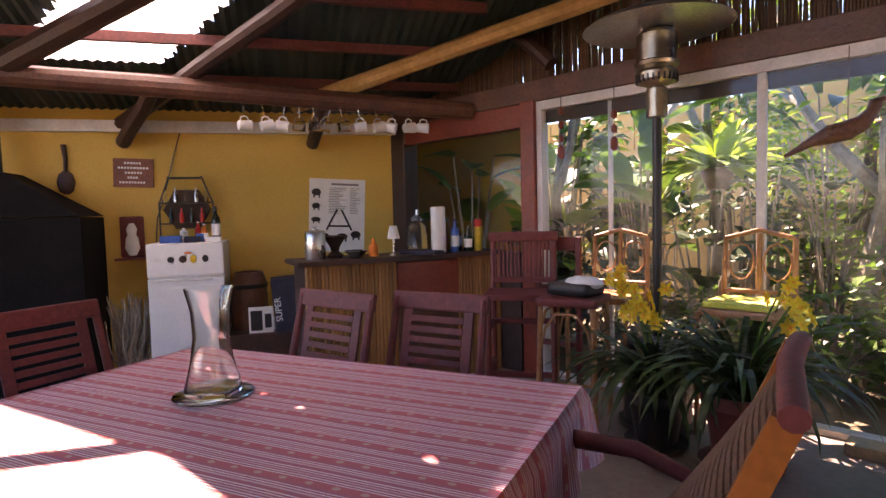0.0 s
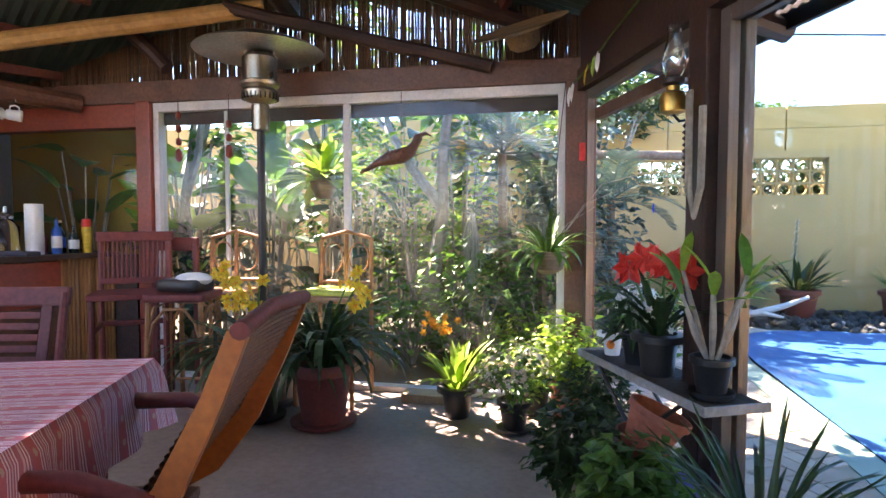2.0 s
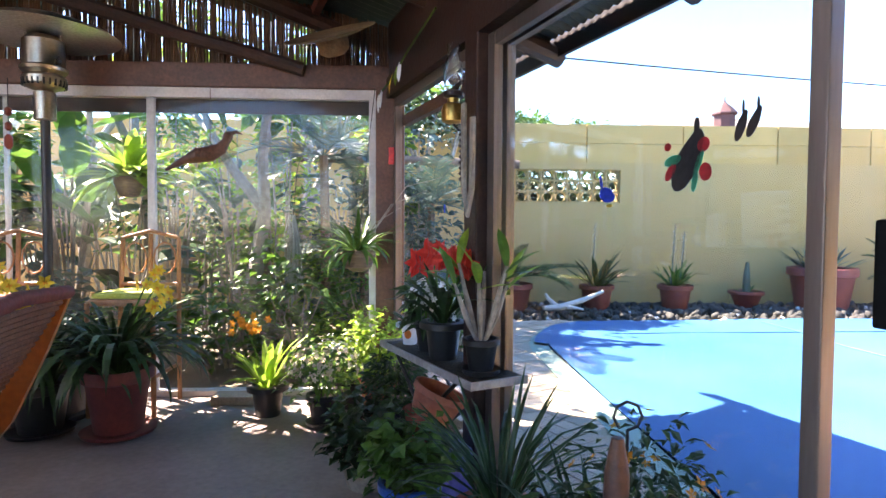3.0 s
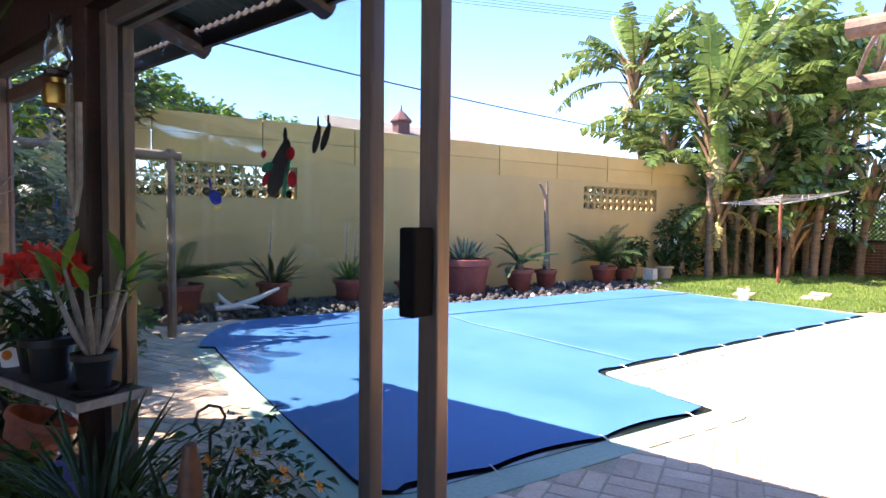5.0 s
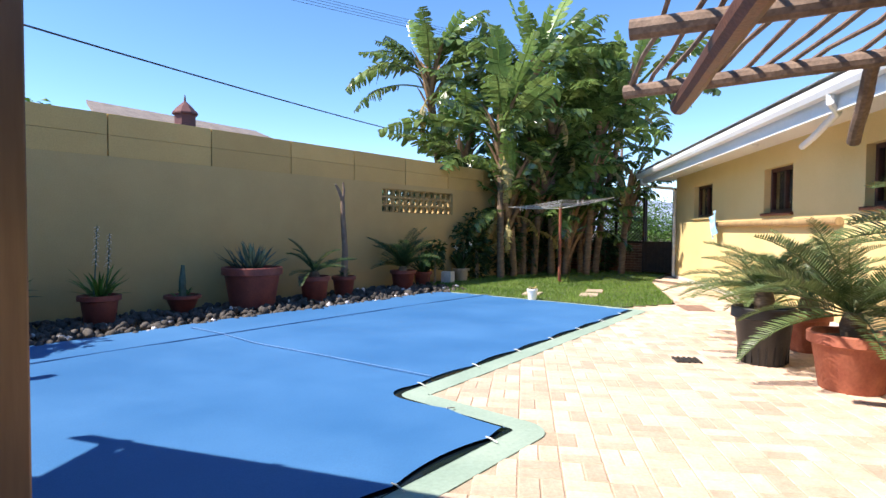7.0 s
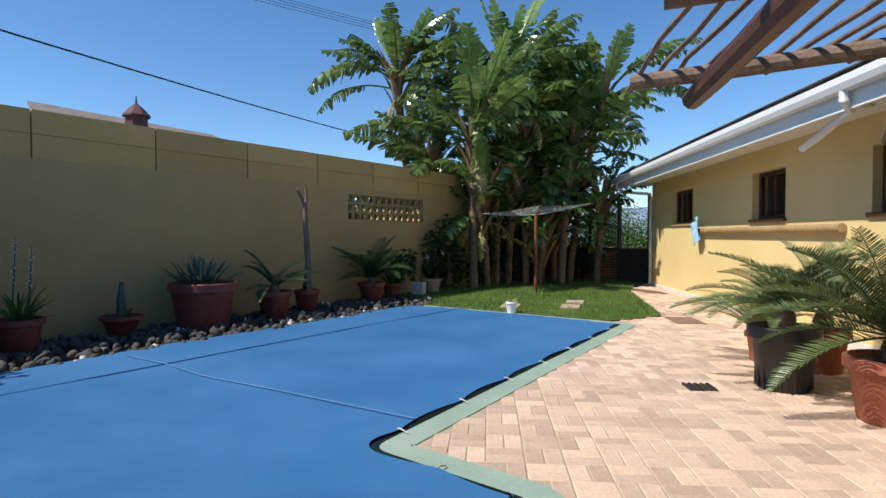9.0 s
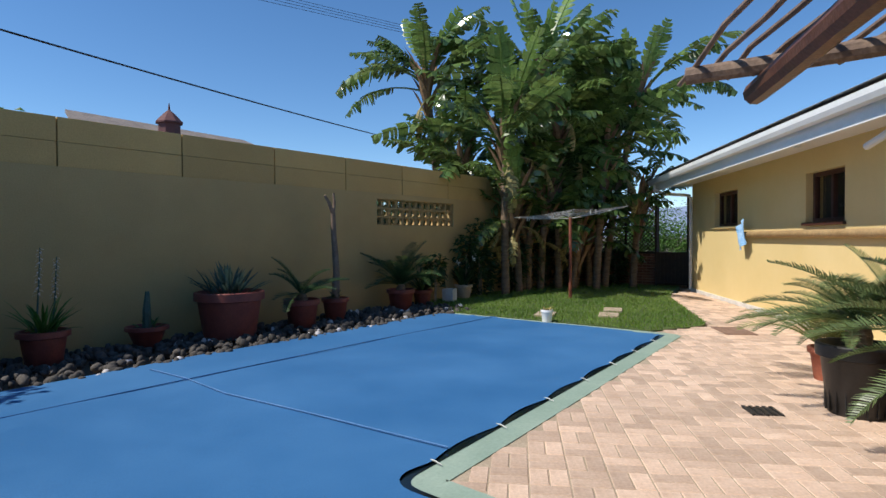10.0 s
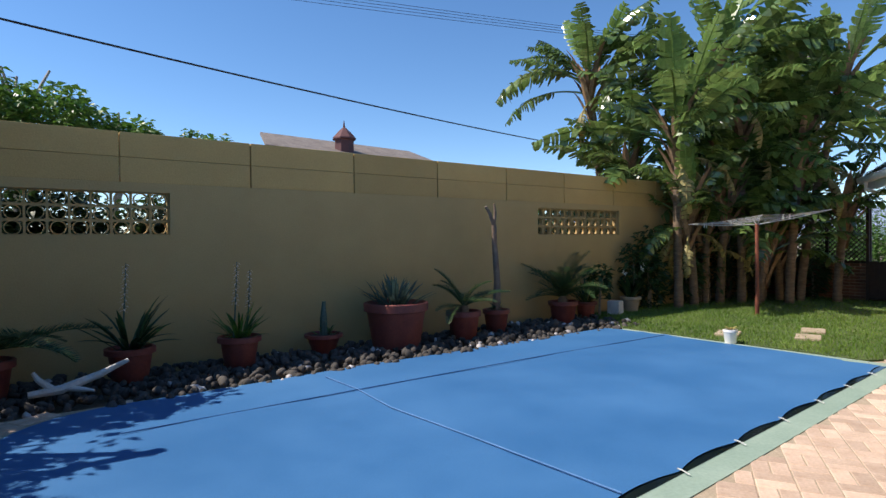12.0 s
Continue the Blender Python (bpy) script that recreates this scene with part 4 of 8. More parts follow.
for k in range(40):
    for s in (-1, 1):
        y = 5.0 + k * 0.11
        a, b = Vector((18.27 + 0.012 * s, y, 0.95)), Vector((18.27 + 0.012 * s, y + s * 1.36, 2.30))
        lo, hi = 5.62, 8.2
        pa, pb = a.copy(), b.copy()
        for lim, sign in ((lo, 1), (hi, -1)):
            for p, q in ((pa, pb), (pb, pa)):
                if (p.y - lim) * sign < 0 and (q.y - lim) * sign > 0:
                    t = (lim - p.y) / (q.y - p.y)
                    p += (q - p) * t
        if min(pa.y, pb.y) < lo - 0.01 or max(pa.y, pb.y) > hi + 0.01 or (pa - pb).length < 0.15:
            continue
        bm = bmesh.new()
        d = (pb - pa).normalized()
        m = Matrix.Translation(pa) @ d.to_track_quat("X", "Z").to_matrix().to_4x4()
        box(bm, 0, -0.022, -0.006, (pb - pa).length, 0.022, 0.006, m)
        part("lath", bm, M["lattice"], lat)
gate = thing("garden_gate", "dark slatted garden gate between fence and house", "gate")
for y0, y1, z0, z1 in ((4.70, 4.78, 0.05, 2.45), (5.54, 5.60, 0.05, 2.45), (4.78, 5.54, 0.9, 0.96), (4.78, 5.54, 0.1, 0.16)):
    bm = bmesh.new()
    box(bm, 17.95, y0, z0, 18.03, y1, z1, bevel=0.005)
    part("gate_frame", bm, M["lattice"], gate)
for k in range(8):
    bm = bmesh.new()
    box(bm, 17.97, 4.785 + k * 0.095, 0.16, 18.0, 4.875 + k * 0.095, 0.9)
    part("board", bm, M["lattice"], gate)
# Far ridge; the blue haze of distance is mixed into its base colour.
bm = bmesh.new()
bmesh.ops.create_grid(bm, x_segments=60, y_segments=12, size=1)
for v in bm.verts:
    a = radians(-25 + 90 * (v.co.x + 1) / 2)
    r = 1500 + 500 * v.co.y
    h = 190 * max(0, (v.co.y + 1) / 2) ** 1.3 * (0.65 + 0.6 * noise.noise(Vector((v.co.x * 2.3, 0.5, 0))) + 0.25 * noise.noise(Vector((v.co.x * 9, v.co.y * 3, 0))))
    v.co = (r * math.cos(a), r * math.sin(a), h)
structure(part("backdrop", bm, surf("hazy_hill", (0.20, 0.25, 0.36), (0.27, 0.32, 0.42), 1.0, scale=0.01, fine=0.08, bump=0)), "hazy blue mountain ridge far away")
for x, y, r, h in ((24, 6.4, 1.2, 1.0), (26.5, 8.4, 1.6, 1.5), (23.5, 8.0, 1.1, 1.2)):
    g = Geo()
    leafball(g, (0, 0, h), (r, r, h), 4200, 0.11, 0.6, 0.1)
    t = thing("bush", "round green garden bush beyond the gate", "bush", Matrix.Translation((x, y, -0.03)), "bushes beyond the gate")
    link("crown", g.mesh("crown", M["leaf_mid"]), t)
    bm = bmesh.new()
    tube(bm, [(0, 0, 0), (0.05, 0.02, h * 0.6), (0, 0, h)], [0.06, 0.05, 0.03], 7)
    part("trunk", bm, M["bark"], t)

# ---- giant wild bananas ----
M["sheath"] = surf("fibrous_sheath", (0.17, 0.09, 0.045), (0.34, 0.21, 0.11), 0.8, scale=6, fine=40, bump=0.4, spread=0.3, island=0.3)
TORN = [torn(random.uniform(1.5, 2.0), random.uniform(0.7, 1.7), random.uniform(0.7, 1.1), 24, random.uniform(0.36, 0.47), random.uniform(0.55, 0.9)).mesh("frond", M["leaf_palm"]) for _ in range(9)]
PADDLE = [torn(random.uniform(1.4, 1.8), random.uniform(0.15, 0.5), random.uniform(0.6, 1.0), 22, random.uniform(0.26, 0.34), 0.25).mesh("frond", M["leaf_paddle"]) for _ in range(4)]
DRY = [torn(1.3, 1.8, 0.6, 12, 0.22, 1.0).mesh("dry_frond", M["leaf_dry"]) for _ in range(2)]
FOLD = [feather(0.9, 1.6, 26, 0.3, 0.03, 0.0).mesh("young_frond", M["leaf_palm"]) for _ in range(2)]


def banana(x, y, height, leaves, lean=(0, 0), size=1.0, dry=3, r=0.085):
    t = thing("wild_banana_tree", "tall wild banana palm with torn green leaves", "tree", Matrix.Translation((x, y, 0)), "wild banana palms by the far wall")
    top = Vector((lean[0], lean[1], height))
    bm = bmesh.new()
    n = 14
    pts = [Vector((lean[0] * (k / n) ** 1.4, lean[1] * (k / n) ** 1.4, height * k / n)) for k in range(n + 1)]
    tube(bm, pts, [r * (1.15 - 0.3 * k / n) * (1.06 if k % 2 else 0.96) for k in range(n + 1)], 10, jitter=0.05)
    smooth(part("trunk", bm, M["trunk"], t), 60)
    g = Geo()
    for k in range(16):
        a = 2.4 * k
        blade(g, aim(top + Vector((0.02 * math.cos(a), 0.02 * math.sin(a), -0.95 + 0.055 * k)), a, 1.22), 0.85 + 0.03 * k, 0.17, 0.25, 4, 0.5)
    link("sheath", g.mesh("sheath", M["sheath"]), t, None, "fibrous brown leaf bases")
    fan = random.uniform(0, math.pi)
    for k in range(4):
        link("frond", random.choice(PADDLE), t, aim(top + Vector((0, 0, random.uniform(-0.15, 0.1))), fan + (math.pi if k % 2 else 0) + random.gauss(0, 0.6), random.uniform(1.15, 1.5), random.uniform(-1.2, 1.2), size * random.uniform(0.85, 1.15)))
    for k in range(leaves + 3):
        el = random.uniform(0.2, 1.4)
        az = fan + (math.pi if k % 2 else 0) + random.gauss(0, 0.75)
        link("frond", random.choice(TORN), t, aim(top + Vector((0, 0, random.uniform(-0.3, 0.05))), az, el, random.uniform(-0.5, 0.5), size * random.uniform(0.8, 1.2)))
    for k in range(dry):
        link("dry_frond", random.choice(DRY), t, aim(top + Vector((0, 0, -0.4)), random.uniform(0, 6.28), random.uniform(-0.6, 0.3), 0, size * 0.9), "yellowed hanging leaf")
    return t


for args in ((13.7, 7.65, 3.6, 17, (0.1, 0.1), 1.0, 3), (13.9, 9.6, 5.2, 13, (-0.4, 0.2), 0.82, 3), (15.0, 7.8, 5.0, 16, (0.1, -0.2), 1.0, 2), (15.7, 7.3, 4.3, 17, (0.2, 0.1), 1.0, 1),
             (16.2, 6.5, 3.5, 14, (0.4, -0.1), 0.95, 2), (17.0, 6.6, 5.0, 14, (0.4, -0.75), 0.85, 3), (16.7, 7.3, 4.7, 14, (0.1, -0.2), 0.95, 1), (14.2, 8.9, 3.0, 13, (-0.1, 0.3), 0.85, 1),
             (15.3, 7.6, 2.3, 13, (0.1, -0.1), 0.85, 4), (16.6, 7.4, 2.2, 13, (0.2, 0.1), 0.9, 1), (14.6, 9.4, 2.6, 12, (-0.3, 0.1), 0.8, 0), (17.3, 5.95, 2.2, 9, (0.2, -0.1), 0.65, 0), (14.4, 7.7, 2.0, 10, (-0.4, -0.1), 0.7, 5),
             (15.9, 7.0, 1.3, 11, (0.1, -0.1), 0.75, 1), (16.9, 7.0, 1.4, 10, (0.1, 0.1), 0.75, 0), (14.9, 7.9, 1.6, 11, (0.2, 0), 0.8, 1), (17.6, 7.2, 1.8, 11, (0.1, -0.1), 0.8, 0), (16.2, 7.9, 3.0, 12, (0.0, 0), 0.9, 0)):
    banana(*args)

for x, y, z, r in ((14.6, 8.0, 0.7, 0.5), (15.4, 7.9, 0.9, 0.6), (16.3, 7.7, 0.8, 0.6), (17.2, 7.7, 1.0, 0.6), (17.7, 6.6, 0.7, 0.4), (13.2, 8.0, 0.6, 0.35)):
    g = Geo()
    leafball(g, (0, 0, z), (r, r * 0.6, z), 520, 0.2, 0.35)
    t = thing("understory_shrub", "dark shrub under the wild bananas", "shrub", Matrix.Translation((x, y, 0)), "shrubs under the palms")
    link("leaves", g.mesh("leaves", M["leaf_dark"]), t)
    bm = bmesh.new()
    tube(bm, [(0, 0, 0), (0.02, 0, z * 0.6), (0, 0, z)], [0.03, 0.025, 0.015], 6)
    part("stem", bm, M["bark"], t)

# ---- clothes line ----
line = thing("rotary_clothes_line", "rusty post with folding wire clothes line on the lawn", "clothes line", Matrix.Translation((13.75, 6.05, PAVE)))
bm = bmesh.new()
tube(bm, [(0, 0, -0.05), (0, 0, 0.9), (0, 0, 1.74)], [0.036, 0.034, 0.032], 10)
smooth(part("post", bm, surf("rusty_red_post", (0.16, 0.04, 0.025), (0.28, 0.09, 0.05), 0.8, scale=9, fine=40, bump=0.3), line))
M["wire"] = surf("galvanised_wire", (0.45, 0.44, 0.42), (0.6, 0.59, 0.57), 0.5, metal=0.4)
tips = []
for k in range(4):
    a = 0.5 + k * math.pi / 2
    e = Vector((1.2 * math.cos(a), 1.2 * math.sin(a), 1.86 + 0.11 * math.cos(a + 1.0)))
    tips.append(e)
    bm = bmesh.new()
    tube(bm, [(0, 0, 1.72), e * 0.5 + Vector((0, 0, 0.84)), e], 0.010, 6)
    part("arm", bm, M["wire"], line)
for f in (0.45, 0.6, 0.75, 0.88, 1.0):
    bm = bmesh.new()
    ring = [Vector((t.x * f, t.y * f, 1.74 + (t.z - 1.74) * f)) for t in tips]
    for k in range(4):
        a, b = ring[k], ring[(k + 1) % 4]
        tube(bm, [a, a.lerp(b, 0.5) - Vector((0, 0, 0.03)), b], 0.005, 4)
    part("wire", bm, M["wire"], line)
for k in range(7):
    bm = bmesh.new()
    e = tips[k % 4].lerp(tips[(k + 1) % 4], random.uniform(0.2, 0.8))
    box(bm, e.x - 0.006, e.y - 0.006, e.z - 0.11, e.x + 0.006, e.y + 0.006, e.z - 0.02)
    part("peg", bm, M["white_dirty"], line)

# ---- lawn ----
LAWN = rounded([(10.4, 3.25), (11.4, 2.72), (15.4, 4.5), (18.1, 5.0), (18.1, 8.2), (11.2, 8.2), (10.38, 6.7)], [0.1, 0.35, 1.0, 0, 0, 0.3, 0.1])
bm = bmesh.new()
slab(bm, LAWN, -0.05, 0.055)
structure(part("lawn", bm, M["lawn"]), "small green lawn beside the pool")
rng = np.random.default_rng(4)
g = Geo()
count = 0
while count < 26000:
    x, y = rng.uniform(10.3, 18.1), rng.uniform(2.7, 8.2)
    if not inside(x, y, LAWN) or (x > 14.5 and rng.random() < 0.5):
        continue
    a, h = rng.uniform(0, 6.28), rng.uniform(0.02, 0.055) * (1.2 if x < 11.5 else 1)
    c, s = math.cos(a) * 0.007, math.sin(a) * 0.007
    lx, ly = rng.normal(0, 0.018), rng.normal(0, 0.018)
    g.add([(x - c, y - s, 0.05), (x + c, y + s, 0.05), (x + lx, y + ly, 0.055 + h)], [(0, 1, 2)])
    count += 1
tagged(link("grass", g.mesh("grass", surf("grass_blade", (0.10, 0.20, 0.025), (0.19, 0.30, 0.05), 0.6, scale=0.8, fine=20, bump=0, island=0.3, trans=0.4))), "short green lawn grass", "grass", kind="stuff")
for x, y in ((11.5, 4.3), (12.2, 4.5), (11.0, 5.2)):
    bm = bmesh.new()
    box(bm, -0.22, -0.16, -0.03, 0.22, 0.16, 0.03, bevel=0.015)
    ob = tagged(part("stepping_stone", bm, M["mortar"]), "pale stepping stone set in the lawn", "stepping stone", "stepping stones in the lawn")
    ob.matrix_world = pose(x, y, 0.06, 0, 0, 20)

# bucket by the pool
t = thing("planted_bucket", "small white bucket planted with a succulent on the pool edge", "flower pot", Matrix.Translation((10.32, 4.82, 0.053)))
z = pot(t, 0.09, 0.19, M["white"], 0.006, 0.8, "bucket")
g = Geo()
for k in range(16):
    blade(g, aim((0, 0, z), k * 2.4, random.uniform(0.3, 1.3)), random.uniform(0.07, 0.14), 0.03, 0.5, 3)
link("leaves", g.mesh("leaves", M["leaf_dry"]), t)

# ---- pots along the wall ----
# Wall fronds carry shade in a dark leaf colour; CYCAD_SUN is coloured sunlit.
CYCAD_SHADE = [feather(random.uniform(0.75, 0.95), random.uniform(0.6, 1.2), 30, 0.17, 0.016, 0.45).mesh("frond", M["leaf_dark"]) for _ in range(4)]
CYCAD_SUN = [feather(random.uniform(0.95, 1.15), random.uniform(0.5, 1.1), 44, 0.17, 0.015, 0.5).mesh("frond", M["leaf_cycad_sunlit"]) for _ in range(5)]


def cycad(x, y, z, r, h, fronds, size, label, material="clay_red", meshes=None, low=0.1, caudex=0.12, group="pots along the garden wall", el=(0.15, 1.25)):
    t = thing("potted_cycad", label, "potted plant", Matrix.Translation((x, y, z)), group)
    top = pot(t, r, h, M[material], 0.025)
    bm = bmesh.new()
    lathe(bm, [(0.07, top - 0.05), (0.09, top + caudex * 0.5), (0.06, top + caudex)], 12)
    smooth(part("stem", bm, M["trunk"], t))
    for k in range(fronds):
        link("frond", random.choice(meshes or CYCAD_SHADE), t, aim((0, 0, top + caudex - 0.02), k * 2.399, random.uniform(*el), random.uniform(-0.2, 0.2), size * random.uniform(0.8, 1.1)))
    return t


cycad(7.75, 7.52, 0.05, 0.24, 0.42, 15, 0.85, "cycad in a red clay pot by the wall, fronds coloured as shaded")
cycad(10.2, 7.75, 0.05, 0.24, 0.38, 22, 1.15, "large cycad in a red clay pot by the wall, fronds coloured as shaded")
cycad(2.1, 7.5, 0.05, 0.25, 0.40, 14, 1.1, "broad cycad in a red clay pot by the wall, fronds coloured as shaded")


def spiky(x, y, r, h, label, blades, length, width, leaf, material="clay_red", spike=0, bowl=False, group="pots along the garden wall", name="potted_plant", z=0.05, el=(0.4, 1.45), droop=0.5):
    t = thing(name, label, "potted plant", Matrix.Translation((x, y, z)), group)
    top = pot(t, r, h, M[material], 0.03, 0.6 if bowl else 0.78)
    g = Geo()
    for k in range(blades):
        a, rr = random.uniform(0, 6.28), r * 0.6 * random.random()
        blade(g, aim((rr * math.cos(a), rr * math.sin(a), top), a, random.uniform(*el)), length * random.uniform(0.7, 1.1), width, random.uniform(0.2, droop + 0.3), 5, 0.4)
    link("leaves", g.mesh("leaves", M[leaf]), t)
    for k in range(spike):
        a = random.uniform(0, 6.28)
        px, py, hh = 0.08 * math.cos(a) + 0.12 * k, 0.08 * math.sin(a), random.uniform(0.75, 0.95)
        g = Geo()
        bar(g, [(px, py, top), (px + 0.03, py, top + hh * 0.5), (px + 0.05, py, top + hh)], [0.012, 0.009, 0.005])
        link("stalk", g.mesh("stalk", M["leaf_blue"]), t)
        g = Geo()
        for j in range(40):
            q = 0.45 + 0.55 * j / 40
            aa = j * 2.4
            blade(g, aim((px + 0.05 * q, py, top + hh * q), aa, -0.3), 0.075 - 0.03 * q, 0.022, 0.6, 2)
        link("blossom", g.mesh("blossom", M["pink_petal"]), t, None, "small pale blossoms")
    return t


spiky(6.62, 7.6, 0.42, 0.62, "spiny blue-green agave in a wide red clay urn", 64, 0.46, 0.04, "leaf_blue", el=(0.5, 1.5), droop=0.2)
spiky(3.35, 7.7, 0.22, 0.36, "dark strap-leaved aloe with one flower spike in a clay pot", 30, 0.6, 0.055, "leaf_dark", spike=1)
spiky(4.5, 7.7, 0.22, 0.36, "green strap-leaved aloe with flower spikes in a clay pot", 44, 0.42, 0.03, "leaf_mid", spike=2)
spiky(11.0, 7.9, 0.18, 0.3, "leafy dark plant in a small clay pot", 40, 0.5, 0.04, "leaf_dark")
t = spiky(5.62, 7.8, 0.22, 0.26, "small columnar cactus in a footed clay bowl", 10, 0.15, 0.03, "leaf_mid", bowl=True)
bm = bmesh.new()
tube(bm, [(0, 0, 0.2), (0.0, 0.0, 0.45), (0.01, 0, 0.68)], [0.055, 0.05, 0.025], 8)
part("cactus_stem", bm, M["leaf_blue"], t)
t = spiky(12.45, 7.95, 0.18, 0.3, "white arum lily in a pale stone pot", 26, 0.5, 0.09, "leaf_dark", "mortar")
g = Geo()
for k in range(4):
    a = k * 1.9 + 0.5
    p = Vector((0.22 * math.cos(a), 0.22 * math.sin(a) - 0.1, 0.68 + 0.09 * k))
    flower(g, p, -2.2 + 0.4 * k, 0.5, 0.075, 4, 0.9)
tagged(link("flowers", g.mesh("flowers", M["white_petal"]), t), kind="stuff")
t = thing("paint_tin", "square white tin standing among the plants", "tin", pose(11.82, 7.85, 0.05, 0, 0, 15))
bm = bmesh.new()
box(bm, -0.12, -0.12, 0, 0.12, 0.12, 0.26, bevel=0.01)
part("body", bm, M["white_dirty"], t)
# dry stump in a pot
t = thing("potted_stump", "bare forked tree stem in a clay pot by the wall", "potted plant", Matrix.Translation((8.58, 7.72, 0.05)), "pots along the garden wall")
top = pot(t, 0.2, 0.36, M["clay_red"], 0.02)
bm = bmesh.new()
tube(bm, [(0, 0, top - 0.05), (0.03, 0, 0.8), (-0.02, 0, 1.4), (-0.03, 0, 1.72)], [0.07, 0.055, 0.045, 0.04], 9)
tube(bm, [(-0.03, 0, 1.70), (-0.12, 0, 1.90), (-0.2, 0, 2.0)], [0.035, 0.028, 0.02], 8)
tube(bm, [(-0.03, 0, 1.70), (0.0, 0, 1.9), (-0.02, 0, 2.05)], [0.03, 0.024, 0.018], 8)
smooth(part("stem", bm, M["pole_grey"], t))
g = Geo()
for k in range(20):
    blade(g, aim((0, 0, top), random.uniform(0, 6.28), random.uniform(0.2, 1.2)), 0.2, 0.05, 0.8, 4)
link("leaves", g.mesh("leaves", M["leaf_dark"]), t)
# background climbers on the wall near the far vent
for x, z, r in ((12.6, 1.0, 0.35), (13.1, 1.3, 0.4), (11.5, 0.7, 0.25)):
    g = Geo()
    leafball(g, (0, 0, z), (r, 0.2, r * 1.3), 260, 0.13)
    t = thing("shrub", "dark leafy shrub against the garden wall", "shrub", Matrix.Translation((x, 7.98, 0.0)), "shrubs against the wall")
    link("leaves", g.mesh("leaves", M["leaf_dark"]), t)
    bm = bmesh.new()
    tube(bm, [(0, 0, 0), (0.02, 0, z * 0.6), (0, 0, z)], [0.03, 0.025, 0.015], 6)
    part("stem", bm, M["bark"], t)
# driftwood
t = thing("driftwood", "bleached forked driftwood lying on the stones", "driftwood", Matrix.Translation((2.75, 7.15, 0.1)))
bm = bmesh.new()
tube(bm, [(-0.3, 0, 0.05), (-0.05, 0.02, 0.06), (0.25, 0, 0.16), (0.5, -0.05, 0.28)], [0.03, 0.045, 0.035, 0.02], 8)
tube(bm, [(-0.1, 0.02, 0.06), (-0.22, 0.04, 0.17), (-0.26, 0.05, 0.24)], [0.035, 0.028, 0.018], 8)
tube(bm, [(0.0, 0.02, 0.07), (0.12, -0.1, 0.06), (0.2, -0.16, 0.05)], [0.03, 0.022, 0.012], 8)
smooth(part("branch", bm, M["white_dirty"], t))

# ---- stones along the wall ----
tmpl = []
for k in range(5):
    bm = bmesh.new()
    bmesh.ops.create_icosphere(bm, subdivisions=2, radius=1)
    for v in bm.verts:
        v.co *= 1 + 0.28 * noise.noise(v.co * 1.1 + Vector((k * 7, 0, 0)))
    tmpl.append(([v.co.copy() for v in bm.verts], [[v.index for v in f.verts] for f in bm.faces]))
    bm.free()
for mat, cnt, lab in ((surf("grey_stone", (0.035, 0.031, 0.028), (0.09, 0.078, 0.068), 0.85, scale=6, fine=50, bump=0.4, island=0.35), 1500, "grey and brown"), (surf("pale_stone", (0.42, 0.40, 0.40), (0.60, 0.58, 0.58), 0.7, scale=6, fine=50, bump=0.3, island=0.2), 70, "pale quartz")):
    g = Geo()
    for _ in range(cnt):
        x = random.uniform(1.8, 11.0)
        y = random.uniform(6.62 if x > 3 else 6.9 - (3 - x) * 0.2, 8.1)
        s = random.uniform(0.02, 0.06)
        vs, fs = random.choice(tmpl)
        m = pose(x, y, 0.03 + s * 0.35 + 0.04 * random.random() * (y > 6.9), random.uniform(0, 360), random.uniform(0, 360), random.uniform(0, 360))
        sc = Vector((s * random.uniform(0.8, 1.4), s, s * random.uniform(0.55, 0.9)))
        g.add([m @ Vector((v.x * sc.x, v.y * sc.y, v.z * sc.z)) for v in vs], fs)
    me = g.mesh("river_stones", mat)
    for p in me.polygons:
        p.use_smooth = True
    tagged(link("river_stones", me), lab + " river stones strewn along the wall", "stones", kind="stuff")

# ---- pots by the house ----
t = cycad(7.52, 0.80, PAVE, 0.25, 0.52, 24, 0.78, "cycad with long fronds in a black ribbed tub", "black", CYCAD_SUN, group="tubs by the house", caudex=0.22, el=(0.1, 1.1))
bm = bmesh.new()
for k in range(20):
    a = 2 * math.pi * k / 20
    m = Matrix.Rotation(a, 4, "Z")
    box(bm, 0.19, -0.004, 0.02, 0.213, 0.004, 0.40, m)
part("rib", bm, M["black"], t)
cycad(6.95, 0.10, PAVE, 0.28, 0.44, 30, 0.98, "spreading cycad in a brown clay tub", "clay", CYCAD_SUN, group="tubs by the house", caudex=0.2, el=(-0.1, 1.1))
cycad(8.4, 0.55, PAVE, 0.2, 0.4, 18, 1.0, "bushy green cycad in a clay tub", "clay", CYCAD_SUN, group="tubs by the house", caudex=0.2, el=(0.2, 1.3))
M["leaf_areca"] = surf("areca_leaf", (0.17, 0.22, 0.06), (0.30, 0.33, 0.11), 0.4, scale=2, fine=30, bump=0.1, spread=0.2, island=0.25, trans=0.3)
ARECA = [feather(random.uniform(0.65, 0.85), random.uniform(1.2, 1.8), 26, 0.17, 0.014, 0.15).mesh("frond", M["leaf_areca"]) for _ in range(3)]
t = thing("feathery_palm", "feathery yellow-green palm in a clay pot beside the tubs", "potted plant", Matrix.Translation((8.6, 1.05, PAVE)), "tubs by the house")
top = pot(t, 0.16, 0.3, M["clay"], 0.02)
